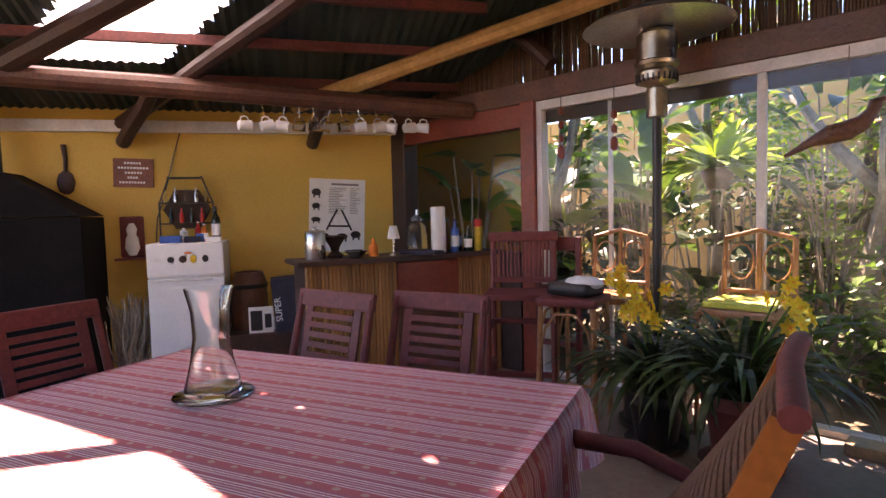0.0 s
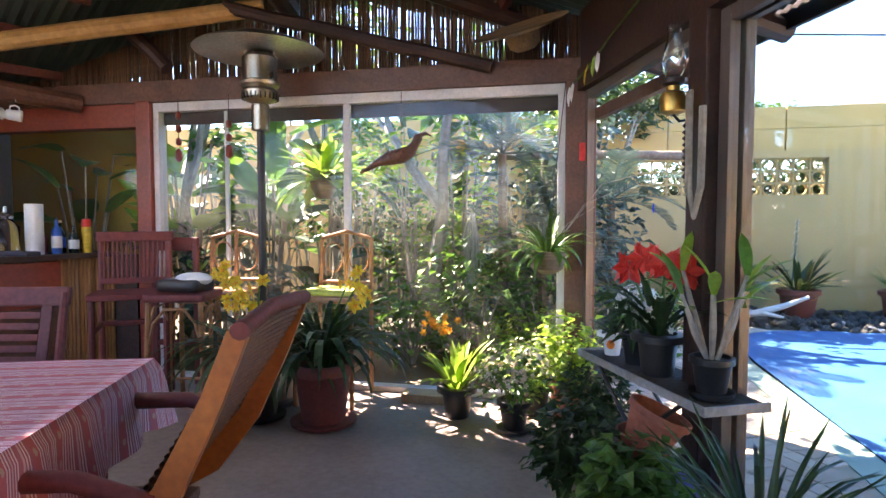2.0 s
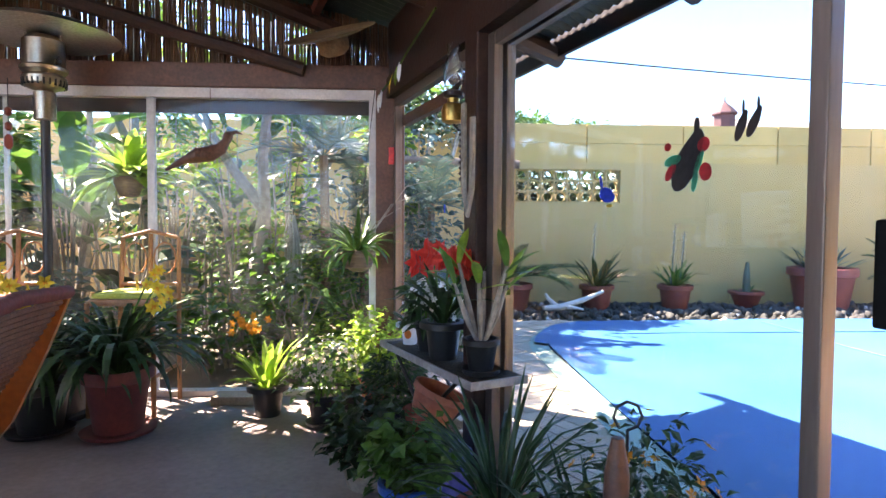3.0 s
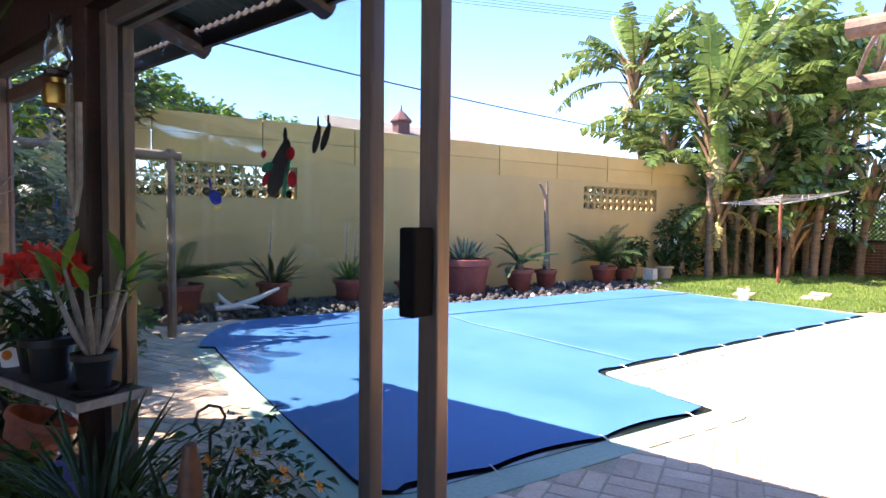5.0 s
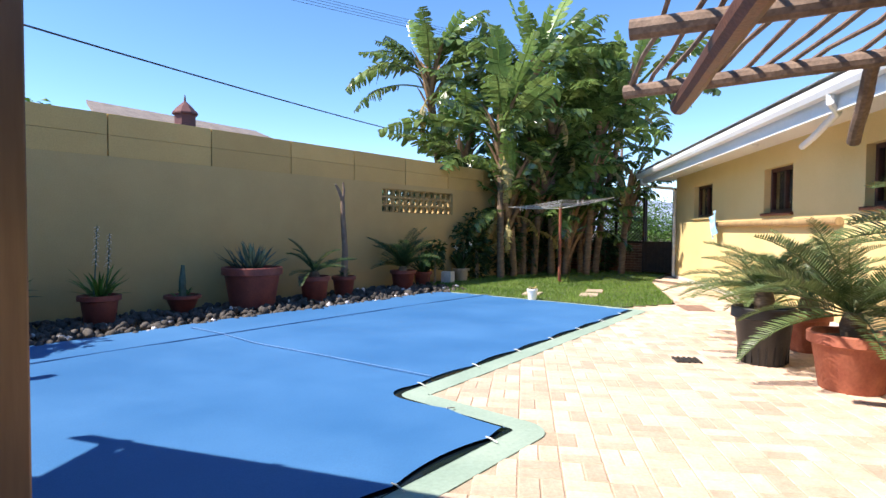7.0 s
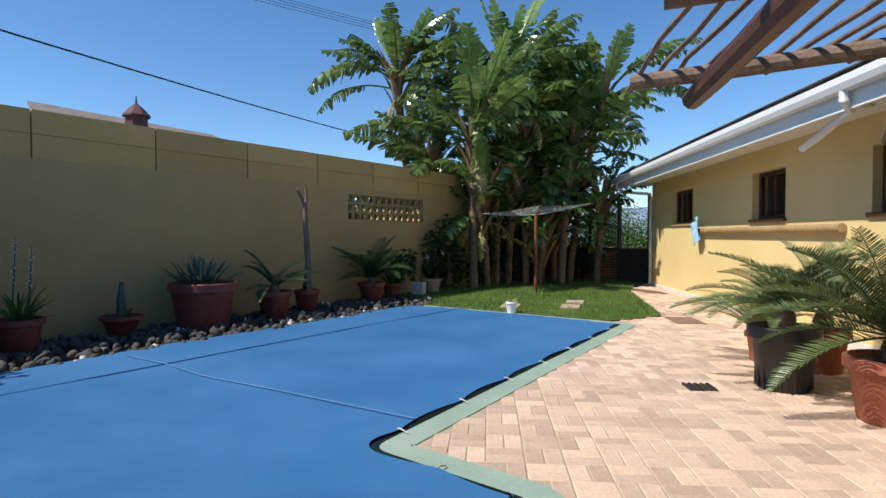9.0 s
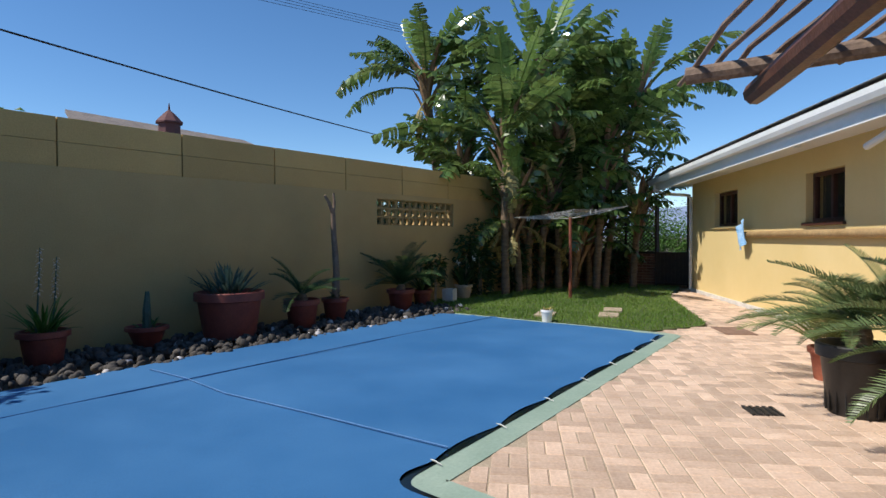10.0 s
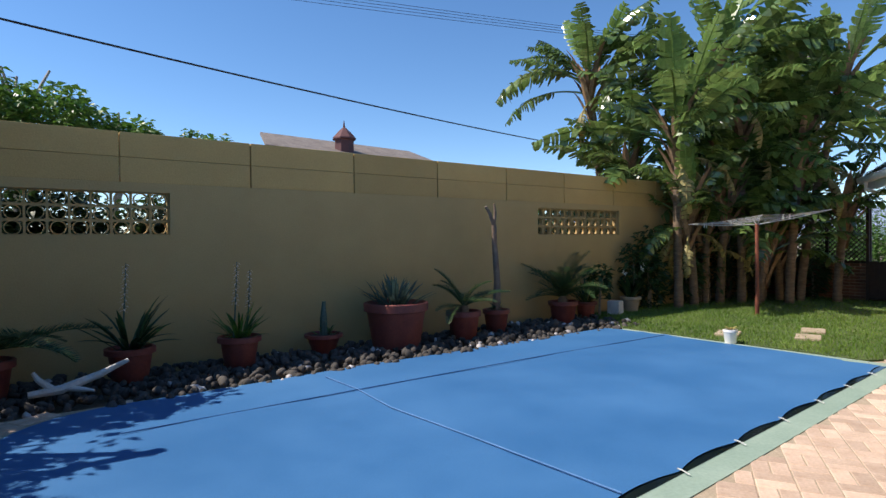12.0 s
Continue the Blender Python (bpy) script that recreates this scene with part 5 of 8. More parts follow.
for k in range(22):
    link("frond", random.choice(ARECA), t, aim((0.05 * math.cos(k * 2.4), 0.05 * math.sin(k * 2.4), top), k * 2.4, random.uniform(0.7, 1.45), random.uniform(-0.3, 0.3), random.uniform(0.8, 1.15)))

# ---- pergola ----
perg = thing("pergola", "rustic pole pergola with thin weathered laths", "pergola")
for a, b, r in (((6.40, 1.72, 2.45), (6.62, -3.2, 2.45), 0.06), ((4.92, 1.12, 2.45), (5.9, -3.6, 2.45), 0.06)):
    part("beam", pole(a, b, r, steps=8), M["pole_grey"], perg)
part("rafter", pole((6.72, 1.36, 2.34), (3.7, 0.02, 2.34), 0.075, 0.085), M["pole"], perg)
part("rafter", pole((8.3, -0.2, 2.36), (4.6, -2.0, 2.36), 0.075, 0.085), M["pole"], perg)
part("strut", pole((7.3, 0.15, 2.0), (6.55, 0.0, 2.5), 0.05), M["pole_grey"], perg)
for k in range(26):
    s = 1.62 - k * 0.17
    x0, x1 = 6.4 + (1.72 - s) * 0.045, 4.95 + (1.12 - s) * 0.2
    ang = 0.45
    bm = pole((x0 + 0.55, s + 0.30, 2.53 + random.uniform(0, 0.02)), (3.0, s - 1.75 + random.uniform(-0.1, 0.1), 2.53 + random.uniform(0, 0.02)), 0.019, 0.014, 6, 0.035, 7)
    part("lath", bm, M["pole_grey"], perg)
for a in ((6.5, -3.0), (5.8, -3.4)):
    part("post", pole((*a, 0.0), (*a, 2.45), 0.07), M["pole_grey"], perg)

# hedges behind the wall; the far one is added to stand for shade inside the vent
for x0, n in ((0.0, 16), (9.3, 14)):
    g = Geo()
    for k in range(n):
        leafball(g, (0.4 + k * 0.28, 0, 1.3 + 0.3 * math.sin(k)), (0.5, 0.4, 1.0), 1100, 0.13, 0.6, 0.1)
    t = thing("hedge", "dark green hedge behind the wall vents, the far one added to darken the holes", "hedge", Matrix.Translation((x0, 8.98, 0)), "hedges behind the wall")
    link("foliage", g.mesh("foliage", M["leaf_dark"]), t)
    for k in range(n // 2):
        bm = bmesh.new()
        tube(bm, [(0.5 + k * 0.55, 0, -0.03), (0.5 + k * 0.55, 0.03, 0.7), (0.45 + k * 0.55, 0, 1.4)], [0.03, 0.025, 0.015], 6)
        part("stem", bm, M["bark"], t)

# ---- cables, neighbour, far trees ----
def cable(a, b, sag, r=0.012):
    bm = bmesh.new()
    a, b = Vector(a), Vector(b)
    tube(bm, [a.lerp(b, k / 20) - Vector((0, 0, sag * 4 * (k / 20) * (1 - k / 20))) for k in range(21)], r, 5)
    tagged(part("overhead_cable", bm, M["black"]), "black overhead cable against the sky", "cable", "overhead cables")


cable((-9.0, 10.4, 5.55), (27.5, 19.5, 6.0), 0.35, 0.022)
for k in range(4):
    cable((-20.0 + k * 0.5, 39.0, 14.6 + k * 0.3), (45.0, 16.0 + k * 0.5, 13.0 + k * 0.3), 0.6, 0.012)
for x, y, h in ((-9.0, 10.4, 5.9), (27.5, 19.5, 6.4), (-19.3, 39.0, 15.8), (45.0, 16.8, 14.2)):
    t = thing("utility_pole", "weathered wooden pole carrying overhead cables", "utility pole", Matrix.Translation((x, y, -0.1)), "utility poles")
    part("pole", pole((0, 0, 0), (0, 0, h), 0.12, 0.09), M["pole_grey"], t)
    part("crossarm", pole((-0.8, -0.9, h - 0.3), (0.9, 0.9, h - 0.3), 0.06), M["pole_grey"], t)
t = thing("neighbour_house", "far house roof with a small red turret behind the wall", "house", Matrix.Translation((15.4, 26.8, 0)))
bm = bmesh.new()
box(bm, -3.5, 0, 0, 5.0, 5, 5.9)
part("wall", bm, M["white_dirty"], t)
bm = bmesh.new()
v = [bm.verts.new(p) for p in ((-3.9, -0.4, 6.0), (6.5, -0.4, 5.7), (6.0, 3, 7.0), (-3.0, 3, 7.2), (-3.9, -0.4, 5.85), (6.5, -0.4, 5.55), (6.0, 3, 6.85), (-3.0, 3, 7.05))]
for q in ((0, 1, 2, 3), (7, 6, 5, 4), (0, 4, 5, 1), (1, 5, 6, 2), (2, 6, 7, 3), (3, 7, 4, 0)):
    bm.faces.new([v[i] for i in q])
part("roof", bm, surf("grey_roof_tiles", (0.16, 0.13, 0.11), (0.25, 0.21, 0.18), 0.9, scale=2, fine=12, bump=0.4), t)
bm = bmesh.new()
lathe(bm, [(0.5, 6.1), (0.5, 6.75), (0.62, 6.78), (0.62, 6.85), (0.3, 7.2), (0.06, 7.42), (0.02, 7.75)], 8, Matrix.Translation((0.5, 0.6, 0)))
part("turret", bm, surf("red_turret", (0.10, 0.042, 0.042), (0.15, 0.06, 0.058), 0.8), t)
for x, y, h, r in ((2.4, 24.0, 6.2, 2.4), (5.4, 25.5, 5.7, 1.7), (9.2, 27.0, 5.5, 1.2), (-3.5, 21, 5.4, 2.4)):
    t = thing("far_tree", "bushy green tree behind the garden wall", "tree", Matrix.Translation((x, y, 0)), "trees behind the wall")
    g = Geo()
    for k in range(7):
        a = k * 0.9
        leafball(g, (r * 0.5 * math.cos(a), r * 0.5 * math.sin(a), h - 0.4 + 0.5 * math.sin(k * 2.1)), (r * 0.55, r * 0.55, 0.9), 420, 0.3)
    link("crown", g.mesh("crown", M["leaf_mid"]), t)
    g = Geo()
    twig_tree(g, Vector((0, 0, 0)), Vector((0, 0, 1)), h * 0.5, 0.16, 2, 0.5)
    link("trunk", g.mesh("trunk", M["bark"]), t)

# ---- table ----
M["teak"] = surf("dark_teak", (0.12, 0.020, 0.018), (0.18, 0.034, 0.030), 0.6, scale=5, fine=50, bump=0.2, spread=0.25)
M["teak_orange"] = surf("orange_varnished_wood", (0.30, 0.075, 0.012), (0.42, 0.125, 0.025), 0.35, scale=4, fine=40, bump=0.15, spread=0.2)
M["cane"] = surf("cane_pole", (0.30, 0.13, 0.055), (0.44, 0.22, 0.10), 0.4, scale=6, fine=40, bump=0.15, spread=0.2)
M["weave"] = surf("brown_woven_cane", (0.10, 0.04, 0.02), (0.18, 0.08, 0.04), 0.6, scale=30, fine=140, bump=0.6, spread=0.35)


def cloth_material():
    """Woven stripes across y: wine red bands, pale pink lines, a flowered band."""
    m = surf("striped_cloth", (0.3, 0.04, 0.06), (0.33, 0.05, 0.07), 0.85, scale=8, fine=220, bump=0.25, spread=0.1)
    nt = m.node_tree
    n, l = nt.nodes, nt.links
    co, sep = n.new("ShaderNodeTexCoord"), n.new("ShaderNodeSeparateXYZ")
    l.new(co.outputs["UV"], sep.inputs[0])
    mul, fr = n.new("ShaderNodeMath"), n.new("ShaderNodeMath")
    mul.operation, fr.operation = "MULTIPLY", "FRACT"
    mul.inputs[1].default_value = 1 / 0.118
    l.new(sep.outputs[1], mul.inputs[0]), l.new(mul.outputs[0], fr.inputs[0])
    ramp = n.new("ShaderNodeValToRGB")
    ramp.color_ramp.interpolation = "CONSTANT"
    wine, pink, red, rose = (0.52, 0.16, 0.20, 1), (0.84, 0.72, 0.73, 1), (0.60, 0.15, 0.17, 1), (0.70, 0.44, 0.46, 1)
    stops = ((0.0, red), (0.22, pink), (0.25, wine), (0.30, pink), (0.33, wine), (0.38, rose), (0.42, wine), (0.47, pink), (0.50, wine), (0.55, pink), (0.585, wine), (0.70, rose), (0.76, wine), (0.80, pink), (0.83, wine), (0.88, pink), (0.91, wine))
    el = ramp.color_ramp.elements
    el[0].position, el[0].color = stops[0]
    el[1].position, el[1].color = stops[1]
    for p, c in stops[2:]:
        e = el.new(p)
        e.color = c
    l.new(fr.outputs[0], ramp.inputs[0])
    # small woven flowers on the red band
    fx, fy = n.new("ShaderNodeMath"), n.new("ShaderNodeMath")
    fx.operation = fy.operation = "FRACT"
    mx = n.new("ShaderNodeMath")
    mx.operation = "MULTIPLY"
    mx.inputs[1].default_value = 1 / 0.075
    l.new(sep.outputs[0], mx.inputs[0]), l.new(mx.outputs[0], fx.inputs[0])
    cx = n.new("ShaderNodeCombineXYZ")
    l.new(fx.outputs[0], cx.inputs[0]), l.new(fr.outputs[0], cx.inputs[1])
    dist = n.new("ShaderNodeVectorMath")
    dist.operation = "DISTANCE"
    scl = n.new("ShaderNodeVectorMath")
    scl.operation = "MULTIPLY"
    scl.inputs[1].default_value = (0.42, 1, 0)
    l.new(cx.outputs[0], scl.inputs[0])
    l.new(scl.outputs[0], dist.inputs[0])
    dist.inputs[1].default_value = (0.21, 0.11, 0)
    lt = n.new("ShaderNodeMath")
    lt.operation = "LESS_THAN"
    lt.inputs[1].default_value = 0.06
    l.new(dist.outputs["Value"], lt.inputs[0])
    mix = n.new("ShaderNodeMix")
    mix.data_type = "RGBA"
    mix.inputs[7].default_value = (0.60, 0.38, 0.30, 1)
    l.new(lt.outputs[0], mix.inputs[0]), l.new(ramp.outputs[0], mix.inputs[6])
    hsv = next(q for q in n if q.bl_idname == "ShaderNodeHueSaturation")
    for k in list(hsv.inputs["Color"].links):
        l.remove(k)
    l.new(mix.outputs[2], hsv.inputs["Color"])
    return m


TU, TV = 1.80, 1.36
tm = Matrix.Translation((-1.06, 1.575, 0.02)) @ Matrix.Rotation(math.atan2(0.325, 0.945), 4, "Z")
table = thing("dining_table", "long wooden dining table under a striped cloth", "table", tm)
bm = bmesh.new()
box(bm, -TU + 0.02, -TV + 0.02, 0.68, -0.02, -0.02, 0.715, bevel=0.006)
part("tabletop", bm, M["teak"], table)
for x in (-TU + 0.12, -0.2):
    for y in (-TV + 0.12, -0.2):
        bm = bmesh.new()
        box(bm, x, y, 0, x + 0.08, y + 0.08, 0.68, bevel=0.008)
        part("leg", bm, M["teak"], table)


def tablecloth():
    g = Geo()
    uv = []
    n = 40

    def vert(x, y, z, u, v):
        g.v.append((x, y, z))
        uv.append((u, v))
        return len(g.v) - 1

    nx, ny = 36, 28
    top = {}
    for i in range(nx + 1):
        for j in range(ny + 1):
            x, y = -TU * i / nx, -TV * j / ny
            z = 0.724 + 0.002 * noise.noise(Vector((x * 5, y * 5, 0)))
            top[i, j] = vert(x, y, z, x, y)
    for i in range(nx):
        for j in range(ny):
            g.f.append((top[i, j], top[i + 1, j], top[i + 1, j + 1], top[i, j + 1]))
    rim = [(i, 0) for i in range(nx)] + [(nx, j) for j in range(ny)] + [(i, ny) for i in range(nx, 0, -1)] + [(0, j) for j in range(ny, 0, -1)]
    rows = [[top[c] for c in rim]]
    s = 0.0
    for d in range(1, 7):
        row = []
        drop = 0.24 * d / 6
        for k, c in enumerate(rim):
            x, y, _ = g.v[top[c]]
            ox = 1 if c[0] == 0 else (-1 if c[0] == nx else 0)
            oy = 1 if c[1] == 0 else (-1 if c[1] == ny else 0)
            f = 0.015 + (0.018 + 0.022 * math.sin(k * 1.25 + 0.6 * math.sin(k * 0.4))) * (d / 6)
            corner = ox and oy
            f = f + 0.03 * (d / 6) if corner else f
            rnd = min(1.0, drop / 0.02)
            row.append(vert(x + ox * f, y + oy * f, 0.724 - drop * (1 + 0.05 * math.sin(k * 0.9)) - (0.03 * d / 6 if corner else 0), x + ox * drop, y + oy * drop))
        rows.append(row)
    for a, b in zip(rows, rows[1:]):
        for k in range(len(rim)):
            j = (k + 1) % len(rim)
            g.f.append((a[k], a[j], b[j], b[k]))
    me = g.mesh("tablecloth", cloth_material())
    layer = me.uv_layers.new(name="weave")
    for lp in me.loops:
        layer.data[lp.index].uv = uv[lp.vertex_index]
    for p in me.polygons:
        p.use_smooth = True
    ob = link("tablecloth", me)
    ob.matrix_world = tm
    return tagged(ob, "wine red tablecloth with pale woven stripes", "tablecloth")


tablecloth()

# vase
M["glass"] = clear("clear_glass", (0.96, 0.99, 0.98))
M["glass_teal"] = clear("teal_glass", (0.55, 0.85, 0.82))
vase = thing("glass_vase", "clear waisted glass vase on a teal glass plate", "vase", pose(-1.95, 0.70, 0.746))
bm = bmesh.new()
prof = [(0.02, 0.012), (0.090, 0.012), (0.094, 0.03), (0.070, 0.12), (0.058, 0.20), (0.062, 0.29), (0.079, 0.365), (0.0755, 0.365), (0.058, 0.29), (0.054, 0.20), (0.066, 0.12), (0.089, 0.035), (0.084, 0.022), (0.02, 0.022)]
lathe(bm, prof, 32)
smooth(part("body", bm, M["glass"], vase), 60)
bm = bmesh.new()
lathe(bm, [(0.02, 0.0), (0.128, 0.002), (0.132, 0.006), (0.128, 0.010), (0.02, 0.009)], 32)
smooth(part("plate", bm, M["glass_teal"], vase, "teal glass plate"), 60)


# ---- dining chairs ----
def slat_chair(m, group, label):
    t = thing("dining_chair", label, "chair", m, group)
    for s in (-1, 1):
        bm = bmesh.new()
        tube(bm, [(s * 0.225, -0.20, 0.0), (s * 0.225, -0.19, 0.42), (s * 0.222, -0.22, 0.6), (s * 0.215, -0.30, 0.93)], [0.02, 0.021, 0.02, 0.016], 8)
        smooth(part("back_leg", bm, M["teak"], t))
        bm = bmesh.new()
        tube(bm, [(s * 0.225, 0.22, 0.0), (s * 0.225, 0.2, 0.43)], 0.02, 8)
        smooth(part("front_leg", bm, M["teak"], t))
        bm = bmesh.new()
        box(bm, s * 0.215 - 0.012, -0.2, 0.40, s * 0.215 + 0.012, 0.23, 0.44, bevel=0.005)
        part("side_rail", bm, M["teak"], t)
        bm = bmesh.new()
        box(bm, s * 0.15 - 0.022, 0, -0.008, s * 0.15 + 0.022, 0.012, 0.32, Matrix.Translation((0, -0.225, 0.58)) @ Matrix.Rotation(radians(13.5), 4, "X"), bevel=0.004)
        part("back_upright", bm, M["teak"], t)
    mb = Matrix.Translation((0, -0.225, 0.58)) @ Matrix.Rotation(radians(13.5), 4, "X")
    bm = bmesh.new()
    box(bm, -0.235, -0.012, 0.30, 0.235, 0.018, 0.385, mb, bevel=0.01)
    part("top_rail", bm, M["teak"], t)
    for k in range(6):
        bm = bmesh.new()
        box(bm, -0.13, -0.004, 0.005 + k * 0.048, 0.13, 0.014, 0.035 + k * 0.048, mb, bevel=0.005)
        part("slat", bm, M["teak"], t)
    for k in range(7):
        bm = bmesh.new()
        box(bm, -0.205, -0.18 + k * 0.058, 0.432, 0.205, -0.135 + k * 0.058, 0.448, bevel=0.004)
        part("seat_slat", bm, M["teak"], t)
    return t


def at_table(u, v, turn):
    p = tm @ Vector((u, v, 0))
    return Matrix.Translation((p.x, p.y, 0.02)) @ Matrix.Rotation(math.atan2(0.325, 0.945) + radians(turn), 4, "Z") @ Matrix.Diagonal((1.06, 1, 1, 1))


chair = slat_chair(at_table(-0.76, 0.13, 176), "chairs round the table", "dark red-brown slatted folding chair at the table")
copy_thing(chair, at_table(-1.32, 0.05, 168))
copy_thing(chair, at_table(-1.96, -0.44, 270))

# armchair with a woven back at the head of the table
am = Matrix.Translation((-0.67, 1.11, 0.02)) @ Matrix.Rotation(math.atan2(0.325, 0.945) - radians(7), 4, "Z") @ Matrix.Diagonal((1, 1, 0.96, 1))
arm = thing("armchair", "orange varnished armchair with a leaning woven cane back", "chair", am)
for s in (-1, 1):
    bm = bmesh.new()
    pts = [(-0.30, 0.25), (-0.12, 0.36), (0.02, 0.44), (0.16, 0.62), (0.27, 0.85), (0.335, 1.02)]
    for k in range(len(pts) - 1):
        (x0, z0), (x1, z1) = pts[k], pts[k + 1]
        w0, w1 = 0.030 + 0.008 * math.sin(k), 0.030 + 0.008 * math.sin(k + 1)
        v = [bm.verts.new(p) for p in ((x0 - w0, s * 0.29 - 0.013, z0 + w0 * 0.5), (x0 + w0, s * 0.29 - 0.013, z0 - w0 * 0.5), (x1 + w1, s * 0.29 - 0.013, z1 - w1 * 0.5), (x1 - w1, s * 0.29 - 0.013, z1 + w1 * 0.5),
                                       (x0 - w0, s * 0.29 + 0.013, z0 + w0 * 0.5), (x0 + w0, s * 0.29 + 0.013, z0 - w0 * 0.5), (x1 + w1, s * 0.29 + 0.013, z1 - w1 * 0.5), (x1 - w1, s * 0.29 + 0.013, z1 + w1 * 0.5))]
        for q in ((0, 1, 2, 3), (7, 6, 5, 4), (0, 4, 5, 1), (1, 5, 6, 2), (2, 6, 7, 3), (3, 7, 4, 0)):
            bm.faces.new([v[i] for i in q])
    bmesh.ops.remove_doubles(bm, verts=bm.verts, dist=0.0005)
    smooth(part("back_stile", bm, M["teak_orange"], arm))
    bm = bmesh.new()
    tube(bm, [(0.13, s * 0.30, 0.60), (-0.05, s * 0.31, 0.66), (-0.28, s * 0.31, 0.655), (-0.46, s * 0.305, 0.63), (-0.50, s * 0.30, 0.61)], [0.022, 0.027, 0.03, 0.028, 0.018], 10)
    smooth(part("arm", bm, M["teak"], arm))
    bm = bmesh.new()
    tube(bm, [(-0.30, s * 0.31, 0.64), (-0.33, s * 0.31, 0.5), (-0.42, s * 0.30, 0.36), (-0.52, s * 0.29, 0.28), (-0.54, s * 0.29, 0.0)], [0.018, 0.02, 0.02, 0.022, 0.02], 8)
    smooth(part("front_leg", bm, M["teak"], arm))
    bm = bmesh.new()
    tube(bm, [(-0.12, s * 0.29, 0.36), (0.12, s * 0.29, 0.18), (0.28, s * 0.29, 0.0)], 0.02, 8)
    smooth(part("back_leg", bm, M["teak"], arm))
rows = 30
for k in range(rows):
    f = k / (rows - 1)
    g = Geo()
    bar(g, [(-0.05 + 0.385 * f ** 0.85 - 0.02 * math.sin(math.pi * j / 6), -0.277 + 0.554 * j / 6, 0.43 + 0.57 * f) for j in range(7)], [0.0105] * 7, 6)
    link("woven_strand", g.mesh("woven_strand", M["weave"]), arm)
bm = bmesh.new()
tube(bm, [(0.345, -0.31, 1.03), (0.33, 0, 1.045), (0.345, 0.31, 1.03)], 0.024, 10)
smooth(part("top_rail", bm, M["teak"], arm))
bm = bmesh.new()
box(bm, -0.5, -0.27, 0.33, 0.0, 0.27, 0.37, bevel=0.012)
part("seat", bm, M["weave"], arm)

# ---- bar ----
M["bamboo_front"] = surf("split_bamboo", (0.26, 0.105, 0.028), (0.40, 0.19, 0.06), 0.5, scale=5, fine=40, bump=0.2, spread=0.2, obrand=0.3, stretch=(1, 1, 0.15))
barm = Matrix.Translation((-3.60, 2.10, 0.02)) @ Matrix.Rotation(radians(71), 4, "Z")
bar_t = thing("home_bar", "home bar clad in split bamboo with a red panel", "bar counter", barm)
bm = bmesh.new()
slab(bm, [(-0.06, -0.06), (0.5, -0.09), (1.1, -0.07), (1.67, -0.04), (1.62, 0.42), (-0.06, 0.42)], 0.965, 1.0)
bmesh.ops.bevel(bm, geom=bm.edges[:], offset=0.008, segments=2, affect="EDGES")
part("counter", bm, M["pole_dark"], bar_t, "dark varnished counter top")
bm = bmesh.new()
box(bm, 0, 0.02, 0, 1.63, 0.36, 0.965)
part("carcass", bm, M["pole_dark"], bar_t)
bm = bmesh.new()
tube(bm, [(0, 0, 0), (0, 0, 0.3), (0, 0, 0.31), (0, 0, 0.6), (0, 0, 0.61), (0, 0, 0.96)], [0.016, 0.015, 0.018, 0.0155, 0.018, 0.015], 7)
bs = bpy.data.meshes.new("bamboo_slat")
bm.to_mesh(bs), bm.free()
bs.materials.append(M["bamboo_front"])
k = 0.015
while k < 1.63:
    if not 0.71 < k < 1.22:
        link("bamboo_slat", bs, bar_t, Matrix.Translation((k, 0.004 + random.uniform(-0.003, 0.003), 0)) @ Matrix.Rotation(random.uniform(0, 6), 4, "Z"))
    k += 0.029
bm = bmesh.new()
box(bm, 0.70, -0.012, 0.62, 1.23, 0.02, 0.95, bevel=0.006)
part("red_panel", bm, M["red_wood"], bar_t, "polished red wooden panel")
bm = bmesh.new()
box(bm, 0.70, -0.008, 0.0, 1.23, 0.02, 0.615, bevel=0.006)
part("lower_panel", bm, M["pole"], bar_t, "dark brown lower panel")


def on_bar(x, y, z=1.0):
    p = barm @ Vector((x, y, z))
    return Matrix.Translation(p)


M["steel"] = surf("brushed_steel", (0.5, 0.5, 0.5), (0.6, 0.6, 0.6), 0.28, metal=1.0, scale=4, fine=80, bump=0.03, spread=0.08)
M["paper"] = surf("paper", (0.72, 0.71, 0.68), (0.80, 0.79, 0.77), 0.9, scale=8, fine=90, bump=0.1, spread=0.05)
M["blue"] = surf("blue_plastic", (0.02, 0.09, 0.35), (0.03, 0.13, 0.45), 0.35)
M["orange"] = surf("orange_plastic", (0.75, 0.16, 0.02), (0.80, 0.22, 0.03), 0.4)
M["yellow"] = surf("yellow_plastic", (0.75, 0.45, 0.03), (0.80, 0.52, 0.05), 0.4)
M["red"] = surf("red_plastic", (0.60, 0.02, 0.015), (0.68, 0.03, 0.02), 0.35)
M["green_glass"] = surf("dark_bottle_glass", (0.008, 0.016, 0.010), (0.014, 0.025, 0.014), 0.1, bump=0.0)
M["navy_cloth"] = surf("navy_cloth", (0.02, 0.02, 0.035), (0.04, 0.04, 0.06), 0.9, scale=8, fine=120, bump=0.3)


def turned(name, label, category, m, profile, material, extra=(), group=""):
    t = thing(name, label, category, m, group)
    bm = bmesh.new()
    lathe(bm, profile, 18)
    smooth(part("body", bm, material, t))
    for nm, prof, mt in extra:
        bm = bmesh.new()
        lathe(bm, prof, 16)
        smooth(part(nm, bm, mt, t))
    return t


